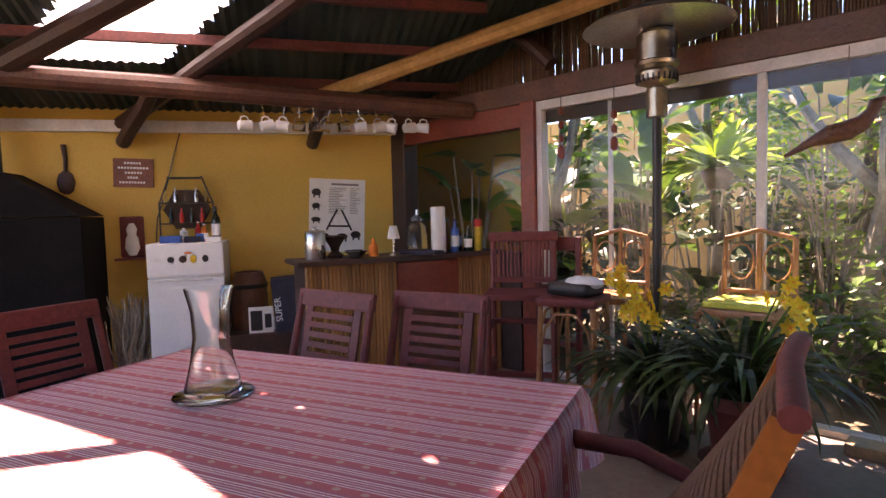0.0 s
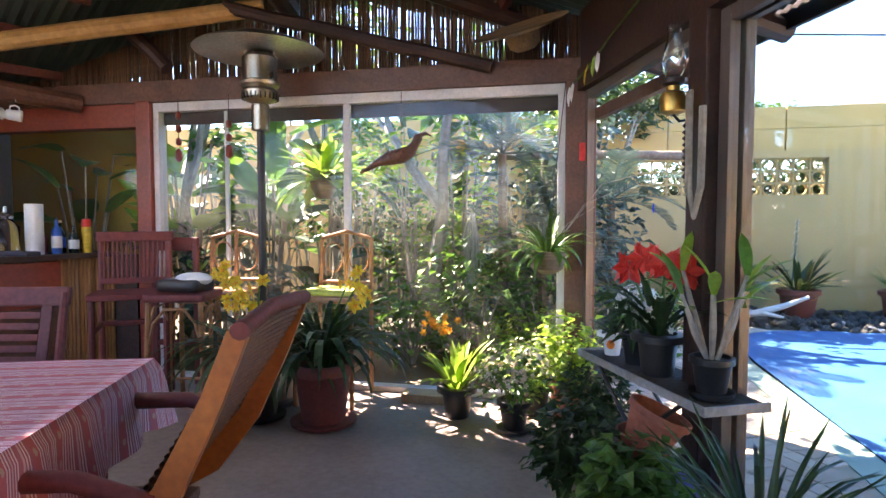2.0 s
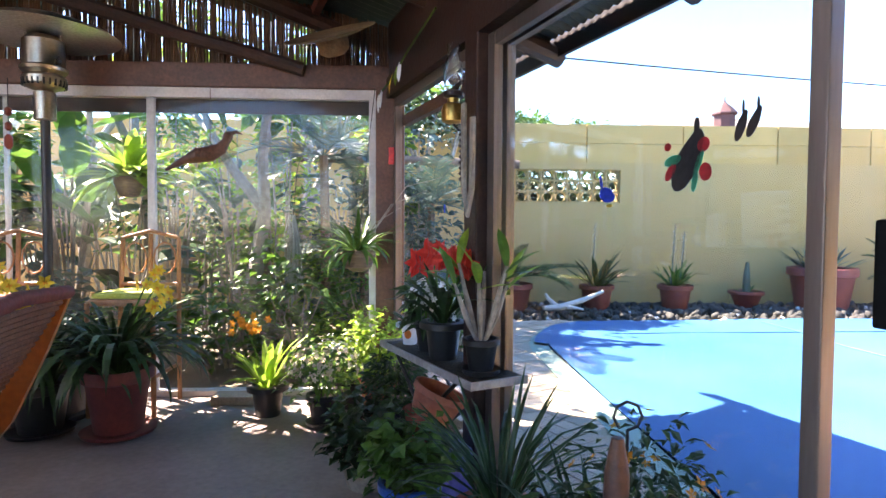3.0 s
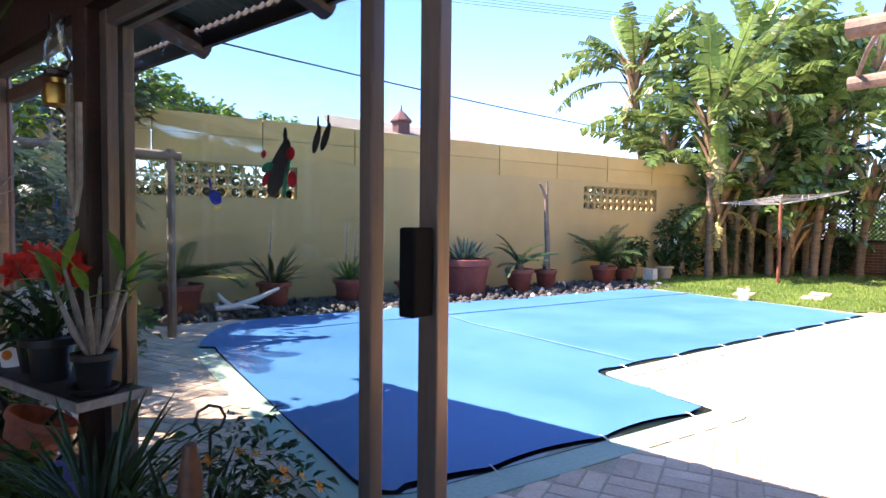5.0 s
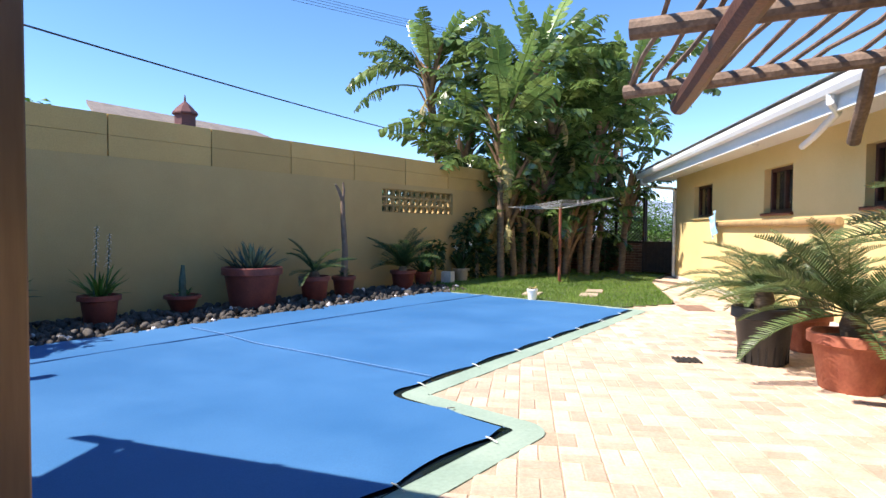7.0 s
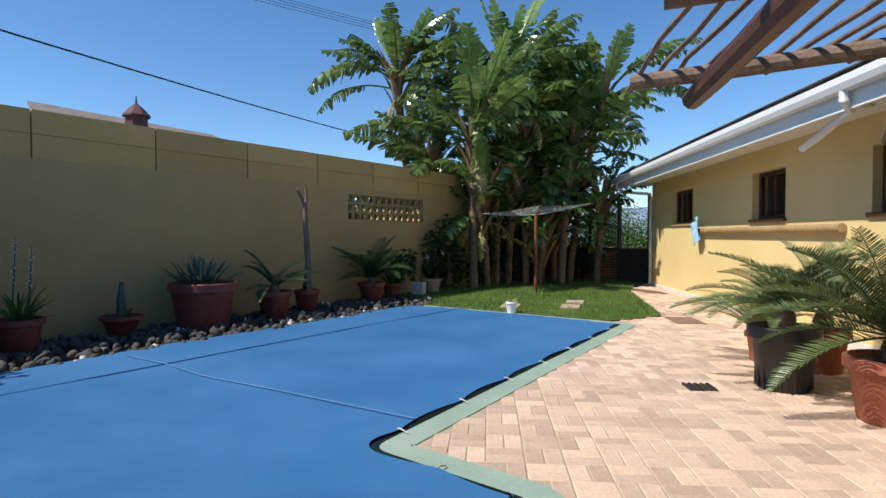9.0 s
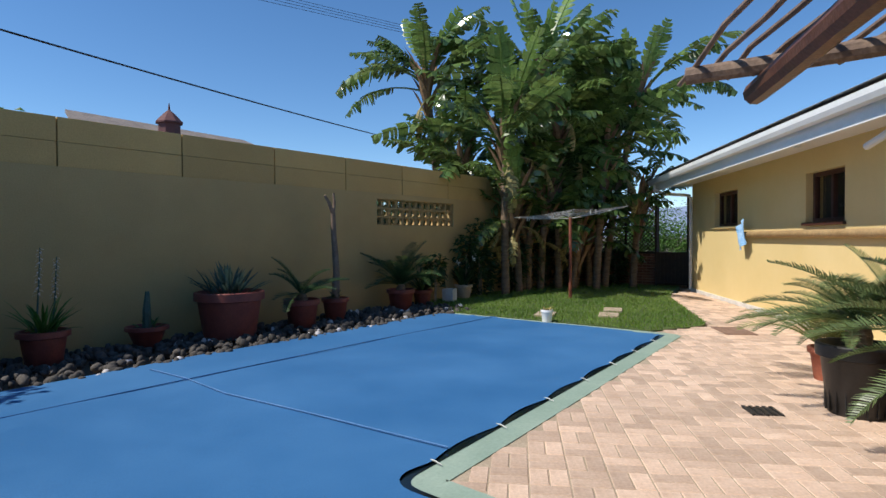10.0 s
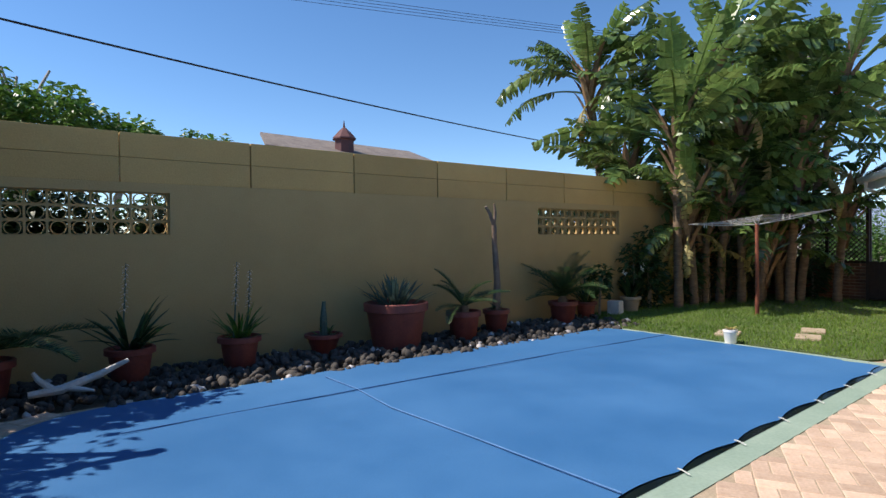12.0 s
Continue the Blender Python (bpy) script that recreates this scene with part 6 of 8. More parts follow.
def bottle(m, h, r, material, cap, label, band=None, group="bottles"):
    ex = [("cap", [(r * 0.36, h * 0.93), (r * 0.38, h), (r * 0.3, h * 1.003)], cap)]
    if band:
        ex.append(("paper_label", [(r * 1.01, h * 0.16), (r * 1.02, h * 0.17), (r * 1.02, h * 0.48), (r * 1.01, h * 0.49)], band))
    return turned("bottle", label, "bottle", m, [(r * 0.9, 0), (r, 0.01), (r, h * 0.58), (r * 0.8, h * 0.68), (r * 0.33, h * 0.78), (r * 0.32, h * 0.94)], material, ex, group)


turned("steel_pot", "brushed steel canister on the bar counter", "canister", on_bar(0.12, 0.16), [(0.07, 0), (0.075, 0.01), (0.075, 0.19), (0.07, 0.2)], M["steel"], (("lid", [(0.076, 0.2), (0.078, 0.21), (0.02, 0.225), (0.015, 0.245)], M["steel"]),))
turned("mortar", "dark turned wooden mortar on the bar counter", "mortar", on_bar(0.28, 0.2), [(0.06, 0), (0.065, 0.02), (0.03, 0.05), (0.035, 0.08), (0.085, 0.16), (0.08, 0.17)], M["pole_dark"])
turned("fruit_bowl", "small steel bowl on the bar counter", "bowl", on_bar(0.42, 0.12), [(0.03, 0), (0.05, 0.01), (0.09, 0.05), (0.088, 0.055), (0.04, 0.02)], M["steel"])
turned("squeeze_bottle", "orange squeeze bottle on the bar counter", "bottle", on_bar(0.56, 0.12), [(0.035, 0), (0.038, 0.01), (0.036, 0.08), (0.02, 0.1), (0.008, 0.14)], M["orange"])
turned("table_lamp", "small lamp with a pale cone shade on the bar", "lamp", on_bar(0.72, 0.1), [(0.035, 0), (0.03, 0.01), (0.01, 0.02), (0.01, 0.13)], M["steel"], (("shade", [(0.05, 0.13), (0.028, 0.23), (0.024, 0.23), (0.046, 0.13)], M["white_dirty"]),))
turned("drink_dispenser", "glass jar dispenser in a dark wire frame", "jar", on_bar(0.97, 0.2), [(0.05, 0), (0.085, 0.03), (0.085, 0.2), (0.04, 0.26)], M["glass"], (("lid", [(0.045, 0.26), (0.05, 0.28), (0.015, 0.31), (0.012, 0.35)], M["steel"]),))
t = thing("folded_cloth", "dark folded bar towel on the counter", "towel", on_bar(0.92, 0.02, 1.0))
bm = bmesh.new()
box(bm, -0.2, -0.06, 0, 0.2, 0.06, 0.035, bevel=0.014)
part("towel", bm, M["navy_cloth"], t)
turned("paper_towel_roll", "tall white paper towel roll standing on the bar", "paper towel", on_bar(1.12, 0.12), [(0.058, 0), (0.06, 0.005), (0.06, 0.36), (0.058, 0.37)], M["paper"], (("core", [(0.02, 0.37), (0.018, 0.372)], M["pole"]),))
bottle(on_bar(1.26, 0.1), 0.27, 0.035, M["blue"], M["black"], "blue glass bottle on the bar counter", M["paper"], "bottles on the bar")
bottle(on_bar(1.33, 0.2), 0.25, 0.04, M["green_glass"], M["steel"], "dark glass bottle on the bar counter", M["blue"], "bottles on the bar")
bottle(on_bar(1.36, 0.06), 0.21, 0.035, M["green_glass"], M["black"], "short dark glass bottle on the bar", M["paper"], "bottles on the bar")
bottle(on_bar(1.22, 0.24), 0.2, 0.04, M["clay"], M["black"], "brown stoneware bottle on the bar", None, "bottles on the bar")
turned("spray_can", "yellow spray can with a bright red cap", "spray can", on_bar(1.46, 0.07), [(0.032, 0), (0.034, 0.005), (0.034, 0.19), (0.03, 0.2)], M["yellow"], (("cap", [(0.033, 0.2), (0.034, 0.205), (0.034, 0.25), (0.028, 0.262)], M["red"]),))
bottle(on_bar(1.52, 0.2), 0.15, 0.04, M["green_glass"], M["paper"], "squat green glass jar on the bar", None, "bottles on the bar")

# hanging mugs on the tie pole
def mug(m, label, material):
    t = thing("mug", label, "mug", m, "mugs hanging from the pole")
    bm = bmesh.new()
    lathe(bm, [(0.03, 0), (0.037, 0.004), (0.042, 0.09), (0.044, 0.098), (0.040, 0.098), (0.035, 0.01), (0.01, 0.008)], 18)
    smooth(part("body", bm, material, t))
    bm = bmesh.new()
    tube(bm, [(0.040, 0, 0.08), (0.062, 0, 0.076), (0.072, 0, 0.05), (0.062, 0, 0.024), (0.038, 0, 0.02)], 0.006, 7)
    smooth(part("handle", bm, material, t))
    bm = bmesh.new()
    tube(bm, [(0.075, 0, 0.05), (0.068, 0, 0.056), (0.085, 0.0, 0.052), (0.15, 0, 0.05)], 0.003, 5)
    part("hook", bm, M["steel"], t)
    return t


for k, s in enumerate((1.40, 1.25, 1.11, 0.99, 0.88, 0.77, 0.66, 0.52, 0.38, 0.25, 0.12, -0.01)):
    z = 2.12
    glassy = 3 <= k <= 6
    p = yel(s, 0.95, z)
    m = Matrix.Translation(p) @ Matrix.Rotation(math.atan2(YD.y, YD.x) + random.uniform(-0.5, 0.5), 4, "Z") @ Matrix.Rotation(radians(-90 + random.uniform(-18, 18)), 4, "Y") @ Matrix.Translation((-0.075, 0, -0.05))
    mug(m, "clear glass beer mug hung by its handle" if glassy else "white china mug hung by its handle", M["glass"] if glassy else M["white"])

# ---- ochre wall things ----
def on_wall(s, z, o=0.0):
    """x along the wall to the viewer's right, y out of the wall, z up."""
    p = yel(s, o, z)
    return Matrix.Translation(p) @ Matrix.Rotation(math.atan2(-YD.y, -YD.x), 4, "Z") @ Matrix.Rotation(0, 4, "X")


def writing(parent, m, text, size, material):
    cu = bpy.data.curves.new("lettering", "FONT")
    cu.body, cu.size, cu.align_x, cu.extrude = text, size, "CENTER", 0.001
    cu.materials.append(material)
    ob = new("lettering", cu)
    dg = bpy.context.evaluated_depsgraph_get()
    me = bpy.data.meshes.new_from_object(ob.evaluated_get(dg))
    bpy.data.objects.remove(ob)
    return link("lettering", me, parent, m)


FACE = Matrix.Rotation(radians(90), 4, "X")  # text facing -y; wall things look along -y of their frame
FRIDGE = on_wall(1.92, 0.02, 0.05)
fr = thing("fridge", "white fridge with small freezer door and magnets", "fridge", FRIDGE)
bm = bmesh.new()
box(bm, -0.29, -0.50, 0.0, 0.29, 0.0, 1.13, bevel=0.012)
part("body", bm, M["white"], fr)
bm = bmesh.new()
box(bm, -0.29, -0.545, 0.86, 0.29, -0.505, 1.13, bevel=0.012)
part("freezer_door", bm, M["white"], fr)
bm = bmesh.new()
box(bm, -0.29, -0.545, 0.06, 0.29, -0.505, 0.845, bevel=0.012)
part("door", bm, M["white"], fr)
bm = bmesh.new()
box(bm, -0.28, -0.558, 0.822, 0.2, -0.543, 0.842, bevel=0.005)
part("handle", bm, M["white_dirty"], fr)
for k, (x, w, h, mt) in enumerate(((-0.20, 0.08, 0.035, "paper"), (-0.11, 0.05, 0.05, "black"), (-0.02, 0.06, 0.06, "pole_dark"), (0.06, 0.05, 0.07, "yellow"), (0.15, 0.05, 0.06, "black"), (0.02, 0.06, 0.02, "orange"))):
    bm = bmesh.new()
    lathe(bm, [(0.5, 0), (0.5, 0.5), (0.45, 0.6)], 9, Matrix.Translation((x, -0.546, 1.0 + (0.05 if k == 5 else 0))) @ Matrix.Rotation(radians(90), 4, "X") @ Matrix.Diagonal((w, h, 0.008, 1)))
    part("magnet", bm, M[mt], fr)


def board(name, label, category, s, z, w, h, d, material, o=0.012, tilt=0.0):
    t = thing(name, label, category, on_wall(s, z, o) @ Matrix.Rotation(radians(tilt), 4, "Y"))
    bm = bmesh.new()
    box(bm, -w / 2, -d, -h / 2, w / 2, 0, h / 2, bevel=min(0.006, d * 0.3))
    part("board", bm, material, t)
    return t


t = board("wooden_sign", "carved brown wooden sign with pale lettering", "sign", 2.39, 1.76, 0.32, 0.25, 0.022, surf("red_brown_board", (0.16, 0.05, 0.03), (0.24, 0.085, 0.05), 0.6, scale=8, fine=50, bump=0.3), 0.004, 2)
for k, w in enumerate((0.14, 0.24, 0.13, 0.09, 0.22)):
    bm = bmesh.new()
    x = -w / 2
    while x < w / 2 - 0.01:
        ww = random.uniform(0.012, 0.02)
        box(bm, x, -0.0245, 0.075 - k * 0.042, x + ww, -0.0225, 0.093 - k * 0.042)
        x += ww + 0.008
    part("lettering", bm, M["paper"], t, "pale carved letters")
t = board("butcher_poster", "white printed poster with dark animal silhouettes", "poster", 0.64, 1.34, 0.53, 0.70, 0.004, M["paper"], 0.003, 3)
for x, z, w, h in ((-0.2, 0.22, 0.09, 0.1), (-0.2, 0.09, 0.08, 0.08), (-0.2, -0.04, 0.09, 0.07), (-0.12, -0.2, 0.1, 0.09), (0.05, -0.2, 0.11, 0.09), (0.18, -0.18, 0.1, 0.1), (-0.2, -0.28, 0.08, 0.06)):
    bm = bmesh.new()
    lathe(bm, [(0.5, 0), (0.5, 1)], 10, Matrix.Translation((x, -0.0042, z)) @ Matrix.Rotation(radians(90), 4, "X") @ Matrix.Diagonal((w, h * 0.7, 0.0012, 1)))
    for q in (-0.3, 0.25):
        box(bm, x + q * w, -0.0052, z - h * 0.55, x + q * w + w * 0.14, -0.004, z)
    part("silhouette", bm, M["black"], t)
M["ink"] = surf("grey_ink", (0.18, 0.18, 0.18), (0.25, 0.25, 0.25), 0.9)
bm = bmesh.new()
for k in range(16):
    w = random.uniform(0.08, 0.17)
    box(bm, -0.08, -0.0052, 0.26 - k * 0.016, -0.08 + w, -0.0044, 0.266 - k * 0.016)
    box(bm, 0.12, -0.0052, 0.26 - k * 0.016, 0.12 + random.uniform(0.05, 0.1), -0.0044, 0.266 - k * 0.016)
box(bm, -0.06, -0.0052, 0.29, 0.2, -0.0044, 0.31)
part("text_line", bm, M["ink"], t)
bm = bmesh.new()
for a, b in (((-0.1, -0.14), (0.0, 0.06)), ((0.14, -0.14), (0.04, 0.06)), ((-0.08, -0.1), (0.12, -0.1))):
    tube(bm, [(a[0], -0.005, a[1]), (b[0], -0.005, b[1])], 0.009, 5)
part("diagram", bm, M["black"], t)
t = thing("wooden_spoon", "large dark carved wooden spoon hung on the wall", "spoon", on_wall(2.91, 1.58, 0.03))
bm = bmesh.new()
lathe(bm, [(0.02, -0.10), (0.055, -0.075), (0.072, 0.0), (0.055, 0.07), (0.02, 0.1)], 16, Matrix.Diagonal((1, 0.35, 1, 1)) @ Matrix.Translation((0, 0, 0.1)))
tube(bm, [(0, 0, 0.18), (0.005, 0, 0.3), (-0.005, 0, 0.42)], [0.016, 0.018, 0.022], 8)
smooth(part("spoon", bm, M["pole_dark"], t))
t = thing("wall_ornament", "carved painted ornament on a small brown wall shelf", "ornament", on_wall(2.42, 1.02, 0.02))
bm = bmesh.new()
box(bm, -0.10, -0.02, 0.0, 0.09, 0.0, 0.36, bevel=0.02)
part("backboard", bm, M["teak"], t)
bm = bmesh.new()
box(bm, -0.13, -0.13, -0.02, 0.13, 0.0, 0.0, bevel=0.005)
part("shelf", bm, M["teak"], t)
bm = bmesh.new()
lathe(bm, [(0.03, 0.02), (0.06, 0.08), (0.05, 0.17), (0.035, 0.2), (0.045, 0.25), (0.02, 0.3)], 14, Matrix.Translation((0.0, -0.05, 0)) @ Matrix.Diagonal((1, 0.6, 1, 1)))
smooth(part("carving", bm, M["paper"], t))
rack = thing("bottle_rack", "dark iron wall rack filled with small bottles", "rack", on_wall(1.96, 1.18, 0.06))
bm = bmesh.new()
for z in (0.12, 0.30, 0.52):
    box(bm, -0.22 + (0.08 if z > 0.4 else 0), -0.12, z, 0.22 - (0.08 if z > 0.4 else 0), 0.0, z + 0.012)
for x in (-0.22, 0.22):
    tube(bm, [(x, -0.06, 0.0), (x, -0.06, 0.3), (x * 0.6, -0.06, 0.54)], 0.008, 6)
part("frame", bm, M["black"], rack)
bm = bmesh.new()
lathe(bm, [(0.2, 0), (0.19, 0.02)], 6, Matrix.Translation((0.0, -0.01, 0.25)) @ Matrix.Rotation(radians(90), 4, "X"))
part("back_plate", bm, M["pole_dark"], rack)
for k in range(9):
    x, z = -0.17 + 0.042 * k, (0.13 if k % 2 else 0.31)
    bm = bmesh.new()
    lathe(bm, [(0.017, 0), (0.018, 0.07), (0.007, 0.1), (0.007, 0.13)], 10, Matrix.Translation((x, -0.06, z)))
    smooth(part("flask", bm, M[("glass", "green_glass", "steel", "red")[k % 4]], rack))


def on_fridge(x, y, z=1.13):
    return FRIDGE @ Matrix.Translation((x, y, z))


bottle(on_fridge(0.22, -0.3), 0.30, 0.037, M["green_glass"], M["black"], "dark wine bottle with pale label on the fridge", M["paper"], "things on the fridge")
bottle(on_fridge(0.13, -0.35), 0.15, 0.03, M["orange"], M["paper"], "orange sauce bottle on the fridge", M["paper"], "things on the fridge")
bottle(on_fridge(0.07, -0.25), 0.17, 0.03, M["red"], M["white"], "red sauce bottle on the fridge", None, "things on the fridge")
turned("cream_jug", "small white jug standing on the fridge", "jug", on_fridge(-0.03, -0.35), [(0.03, 0), (0.045, 0.03), (0.03, 0.07), (0.036, 0.09)], M["white"], (("lid", [(0.036, 0.09), (0.01, 0.105), (0.012, 0.12)], M["white"]),))
for k, (x, w, h, mt) in enumerate(((-0.12, 0.16, 0.06, "blue"), (0.04, 0.12, 0.05, "navy_cloth"), (0.2, 0.12, 0.04, "paper"), (0.1, 0.07, 0.07, "blue"))):
    t = thing("tin_box", "small flat box lying on the fridge", "box", on_fridge(x, -0.42 + 0.03 * k), "things on the fridge")
    bm = bmesh.new()
    box(bm, -w / 2, -0.05, 0, w / 2, 0.05, h, bevel=0.006)
    part("box", bm, M[mt], t)
bm = bmesh.new()
tube(bm, [yel(2.0, 0.02, 2.11), yel(2.06, 0.02, 1.9), yel(2.14, 0.02, 1.6), yel(2.22, 0.02, 1.35), yel(2.25, 0.04, 1.0), yel(2.25, 0.04, 0.5)], 0.006, 6)
tagged(part("power_cable", bm, M["black"]), "thin black power cable running down the wall", "cable")
# braai hood
M["soot"] = surf("sooty_black_steel", (0.006, 0.005, 0.005), (0.012, 0.010, 0.010), 0.85, scale=4, fine=40, bump=0.2, spec=0.15)
hood = thing("barbecue_stove", "black steel barbecue with a sloping hood", "barbecue", on_wall(3.35, 0.02, 0.04))
bm = bmesh.new()
box(bm, -0.66, -0.62, 0.0, 0.72, -0.02, 1.36, bevel=0.01)
part("body", bm, M["soot"], hood)
bm = bmesh.new()
v = [bm.verts.new(p) for p in ((-0.66, -0.62, 1.37), (0.72, -0.62, 1.37), (0.72, -0.02, 1.37), (-0.66, -0.02, 1.37), (-0.2, -0.4, 1.72), (0.15, -0.4, 1.72), (0.15, -0.05, 1.72), (-0.2, -0.05, 1.72))]
for q in ((3, 2, 1, 0), (4, 5, 6, 7), (0, 1, 5, 4), (1, 2, 6, 5), (2, 3, 7, 6), (3, 0, 4, 7)):
    bm.faces.new([v[i] for i in q])
part("hood", bm, M["soot"], hood)
bm = bmesh.new()
tube(bm, [(-0.02, -0.22, 1.7), (-0.02, -0.22, 2.6)], 0.09, 14)
smooth(part("flue", bm, M["black"], hood))
# basket of kindling, barrel, magazines
t = thing("kindling_pile", "heap of dry brown vine sticks beside the fridge", "firewood", on_wall(2.42, 0.02, 0.25))
for k in range(90):
    g = Geo()
    a, r = random.uniform(0, 6.28), random.uniform(0, 0.14)
    p = Vector((r * math.cos(a), -0.1 + r * math.sin(a) * 0.7, 0.0))
    e = p + Vector((random.uniform(-0.16, 0.16), random.uniform(-0.1, 0.1), random.uniform(0.45, 0.72)))
    bar(g, [p, p.lerp(e, 0.5) + Vector((random.uniform(-0.05, 0.05), random.uniform(-0.05, 0.05), 0)), e], [0.009, 0.008, 0.005], 5)
    link("stick", g.mesh("stick", M["bark"]), t)
t = thing("wine_barrel", "small brown wooden barrel beside the fridge", "barrel", on_wall(1.46, 0.02, 0.22))
bm = bmesh.new()
lathe(bm, [(0.12, 0), (0.15, 0.1), (0.165, 0.42), (0.15, 0.75), (0.12, 0.84), (0.1, 0.84), (0.1, 0.82)], 20)
smooth(part("cask", bm, M["pole"], t))
for z in (0.12, 0.7):
    bm = bmesh.new()
    lathe(bm, [(0.158, z), (0.160, z + 0.005), (0.162, z + 0.035), (0.158, z + 0.04)], 20)
    smooth(part("hoop", bm, M["black"], t))
t = thing("magazine_box", "blue magazine box with white lettering", "magazines", on_wall(1.13, 0.36, 0.45) @ Matrix.Rotation(radians(-4), 4, "Y"))
bm = bmesh.new()
box(bm, -0.11, -0.12, 0.0, 0.11, 0.12, 0.46, bevel=0.006)
part("box", bm, M["navy_cloth"], t)
writing(t, Matrix.Translation((-0.045, -0.1225, 0.2)) @ FACE @ Matrix.Rotation(radians(90), 4, "Z"), "SUPER", 0.075, M["paper"])
t = thing("side_crate", "dark wooden crate holding boxes and magazines", "crate", on_wall(1.3, 0.02, 0.33))
bm = bmesh.new()
box(bm, -0.33, -0.24, 0.0, 0.33, 0.24, 0.34, bevel=0.008)
part("crate", bm, M["pole_dark"], t)
t = thing("photo_card", "black and white picture card on the crate", "picture", on_wall(1.36, 0.36, 0.52))
bm = bmesh.new()
box(bm, -0.1, -0.01, 0, 0.1, 0.01, 0.22)
part("card", bm, M["paper"], t)
bm = bmesh.new()
box(bm, -0.085, -0.0125, 0.02, 0.01, -0.0105, 0.19)
box(bm, 0.03, -0.0125, 0.04, 0.085, -0.0105, 0.16)
part("print", bm, M["black"], t)
turned("white_tub", "small white plastic tub beside the crate", "tub", on_wall(1.33, 0.36, 0.62) @ Matrix.Translation((0.12, 0.22, 0)), [(0.05, 0), (0.06, 0.1), (0.055, 0.1)], M["white"])

# ---- bar chair and cane stool ----
bc = thing("bar_chair", "dark folding bar chair with slatted back", "chair", Matrix.Translation((-2.46, 3.12, 0.02)) @ Matrix.Rotation(radians(33), 4, "Z"))
for s in (-1, 1):
    bm = bmesh.new()
    tube(bm, [(s * 0.22, 0.17, 0), (s * 0.22, 0.16, 0.74), (s * 0.22, 0.2, 1.15)], 0.02, 8)
    part("back_leg", bm, M["teak"], bc)
    bm = bmesh.new()
    tube(bm, [(s * 0.22, -0.2, 0), (s * 0.22, -0.17, 0.74)], 0.02, 8)
    part("front_leg", bm, M["teak"], bc)
    for z in (0.22, 0.5):
        bm = bmesh.new()
        box(bm, s * 0.22 - 0.012, -0.18, z, s * 0.22 + 0.012, 0.16, z + 0.035)
        part("stretcher", bm, M["teak"], bc)
for q in ((-0.22, -0.2, 0.2, 0.22, -0.17, 0.24), (-0.22, 0.14, 0.5, 0.22, 0.17, 0.54), (-0.25, -0.2, 0.72, 0.25, 0.18, 0.76)):
    bm = bmesh.new()
    box(bm, *q, bevel=0.008)
    part("seat" if q[2] > 0.7 else "rung", bm, M["teak"], bc)
bm = bmesh.new()
box(bm, -0.25, 0.17, 1.10, 0.25, 0.215, 1.17, bevel=0.012)
part("top_rail", bm, M["teak"], bc)
bm = bmesh.new()
box(bm, -0.22, 0.15, 0.80, 0.22, 0.18, 0.84, bevel=0.006)
part("lower_rail", bm, M["teak"], bc)
for k in range(15):
    bm = bmesh.new()
    x = -0.196 + k * 0.028
    tube(bm, [(x, 0.165, 0.83), (x * 1.02, 0.18, 0.98), (x * 1.05, 0.195, 1.11)], 0.0095, 6)
    part("spindle", bm, M["teak"], bc)
t = thing("folded_bar_chair", "second dark folded bar chair beside the first", "chair", Matrix.Translation((-2.40, 3.46, 0.02)) @ Matrix.Rotation(radians(10), 4, "Z"))
for q in ((-0.2, 0.06, 0.0, -0.16, 0.1, 1.12), (0.12, 0.06, 0.0, 0.16, 0.1, 1.12), (-0.16, 0.06, 1.02, 0.12, 0.1, 1.12), (-0.16, 0.06, 0.7, 0.12, 0.1, 0.76), (-0.16, 0.06, 0.3, 0.12, 0.1, 0.34)):
    bm = bmesh.new()
    box(bm, *q, bevel=0.006)
    part("frame_bar", bm, M["teak"], t)
cs = thing("cane_stool", "tall cane bar stool with arched bracing", "stool", Matrix.Translation((-1.97, 3.00, 0.02)) @ Matrix.Rotation(radians(15), 4, "Z"))
for sx in (-1, 1):
    for sy in (-1, 1):
        bm = bmesh.new()
        tube(bm, [(sx * 0.18, sy * 0.18, 0), (sx * 0.17, sy * 0.17, 0.4), (sx * 0.16, sy * 0.16, 0.74)], 0.017, 8)
        smooth(part("leg", bm, M["cane"], cs))
for a in range(4):
    m = Matrix.Rotation(a * math.pi / 2, 4, "Z")
    bm = bmesh.new()
    tube(bm, [m @ Vector(p) for p in ((-0.165, 0.17, 0.45), (-0.13, 0.17, 0.60), (-0.06, 0.165, 0.69), (0.06, 0.165, 0.69), (0.13, 0.17, 0.60), (0.165, 0.17, 0.45))], 0.010, 6)
    smooth(part("arch", bm, M["cane"], cs))
    bm = bmesh.new()
    tube(bm, [m @ Vector((-0.175, 0.175, 0.16)), m @ Vector((0.175, 0.175, 0.16))], 0.012, 6)
    part("stretcher", bm, M["cane"], cs)
bm = bmesh.new()
box(bm, -0.19, -0.19, 0.735, 0.19, 0.19, 0.785, bevel=0.018)
part("seat", bm, M["teak"], cs)
t = thing("cool_bag", "black bag with a pale grey flap on the stool", "bag", Matrix.Translation((-1.97, 3.02, 0.805)))
bm = bmesh.new()
box(bm, -0.15, -0.11, 0, 0.15, 0.11, 0.085, bevel=0.035)
smooth(part("bag", bm, M["black"], t), 70)
bm = bmesh.new()
bmesh.ops.create_uvsphere(bm, u_segments=14, v_segments=8, radius=1)
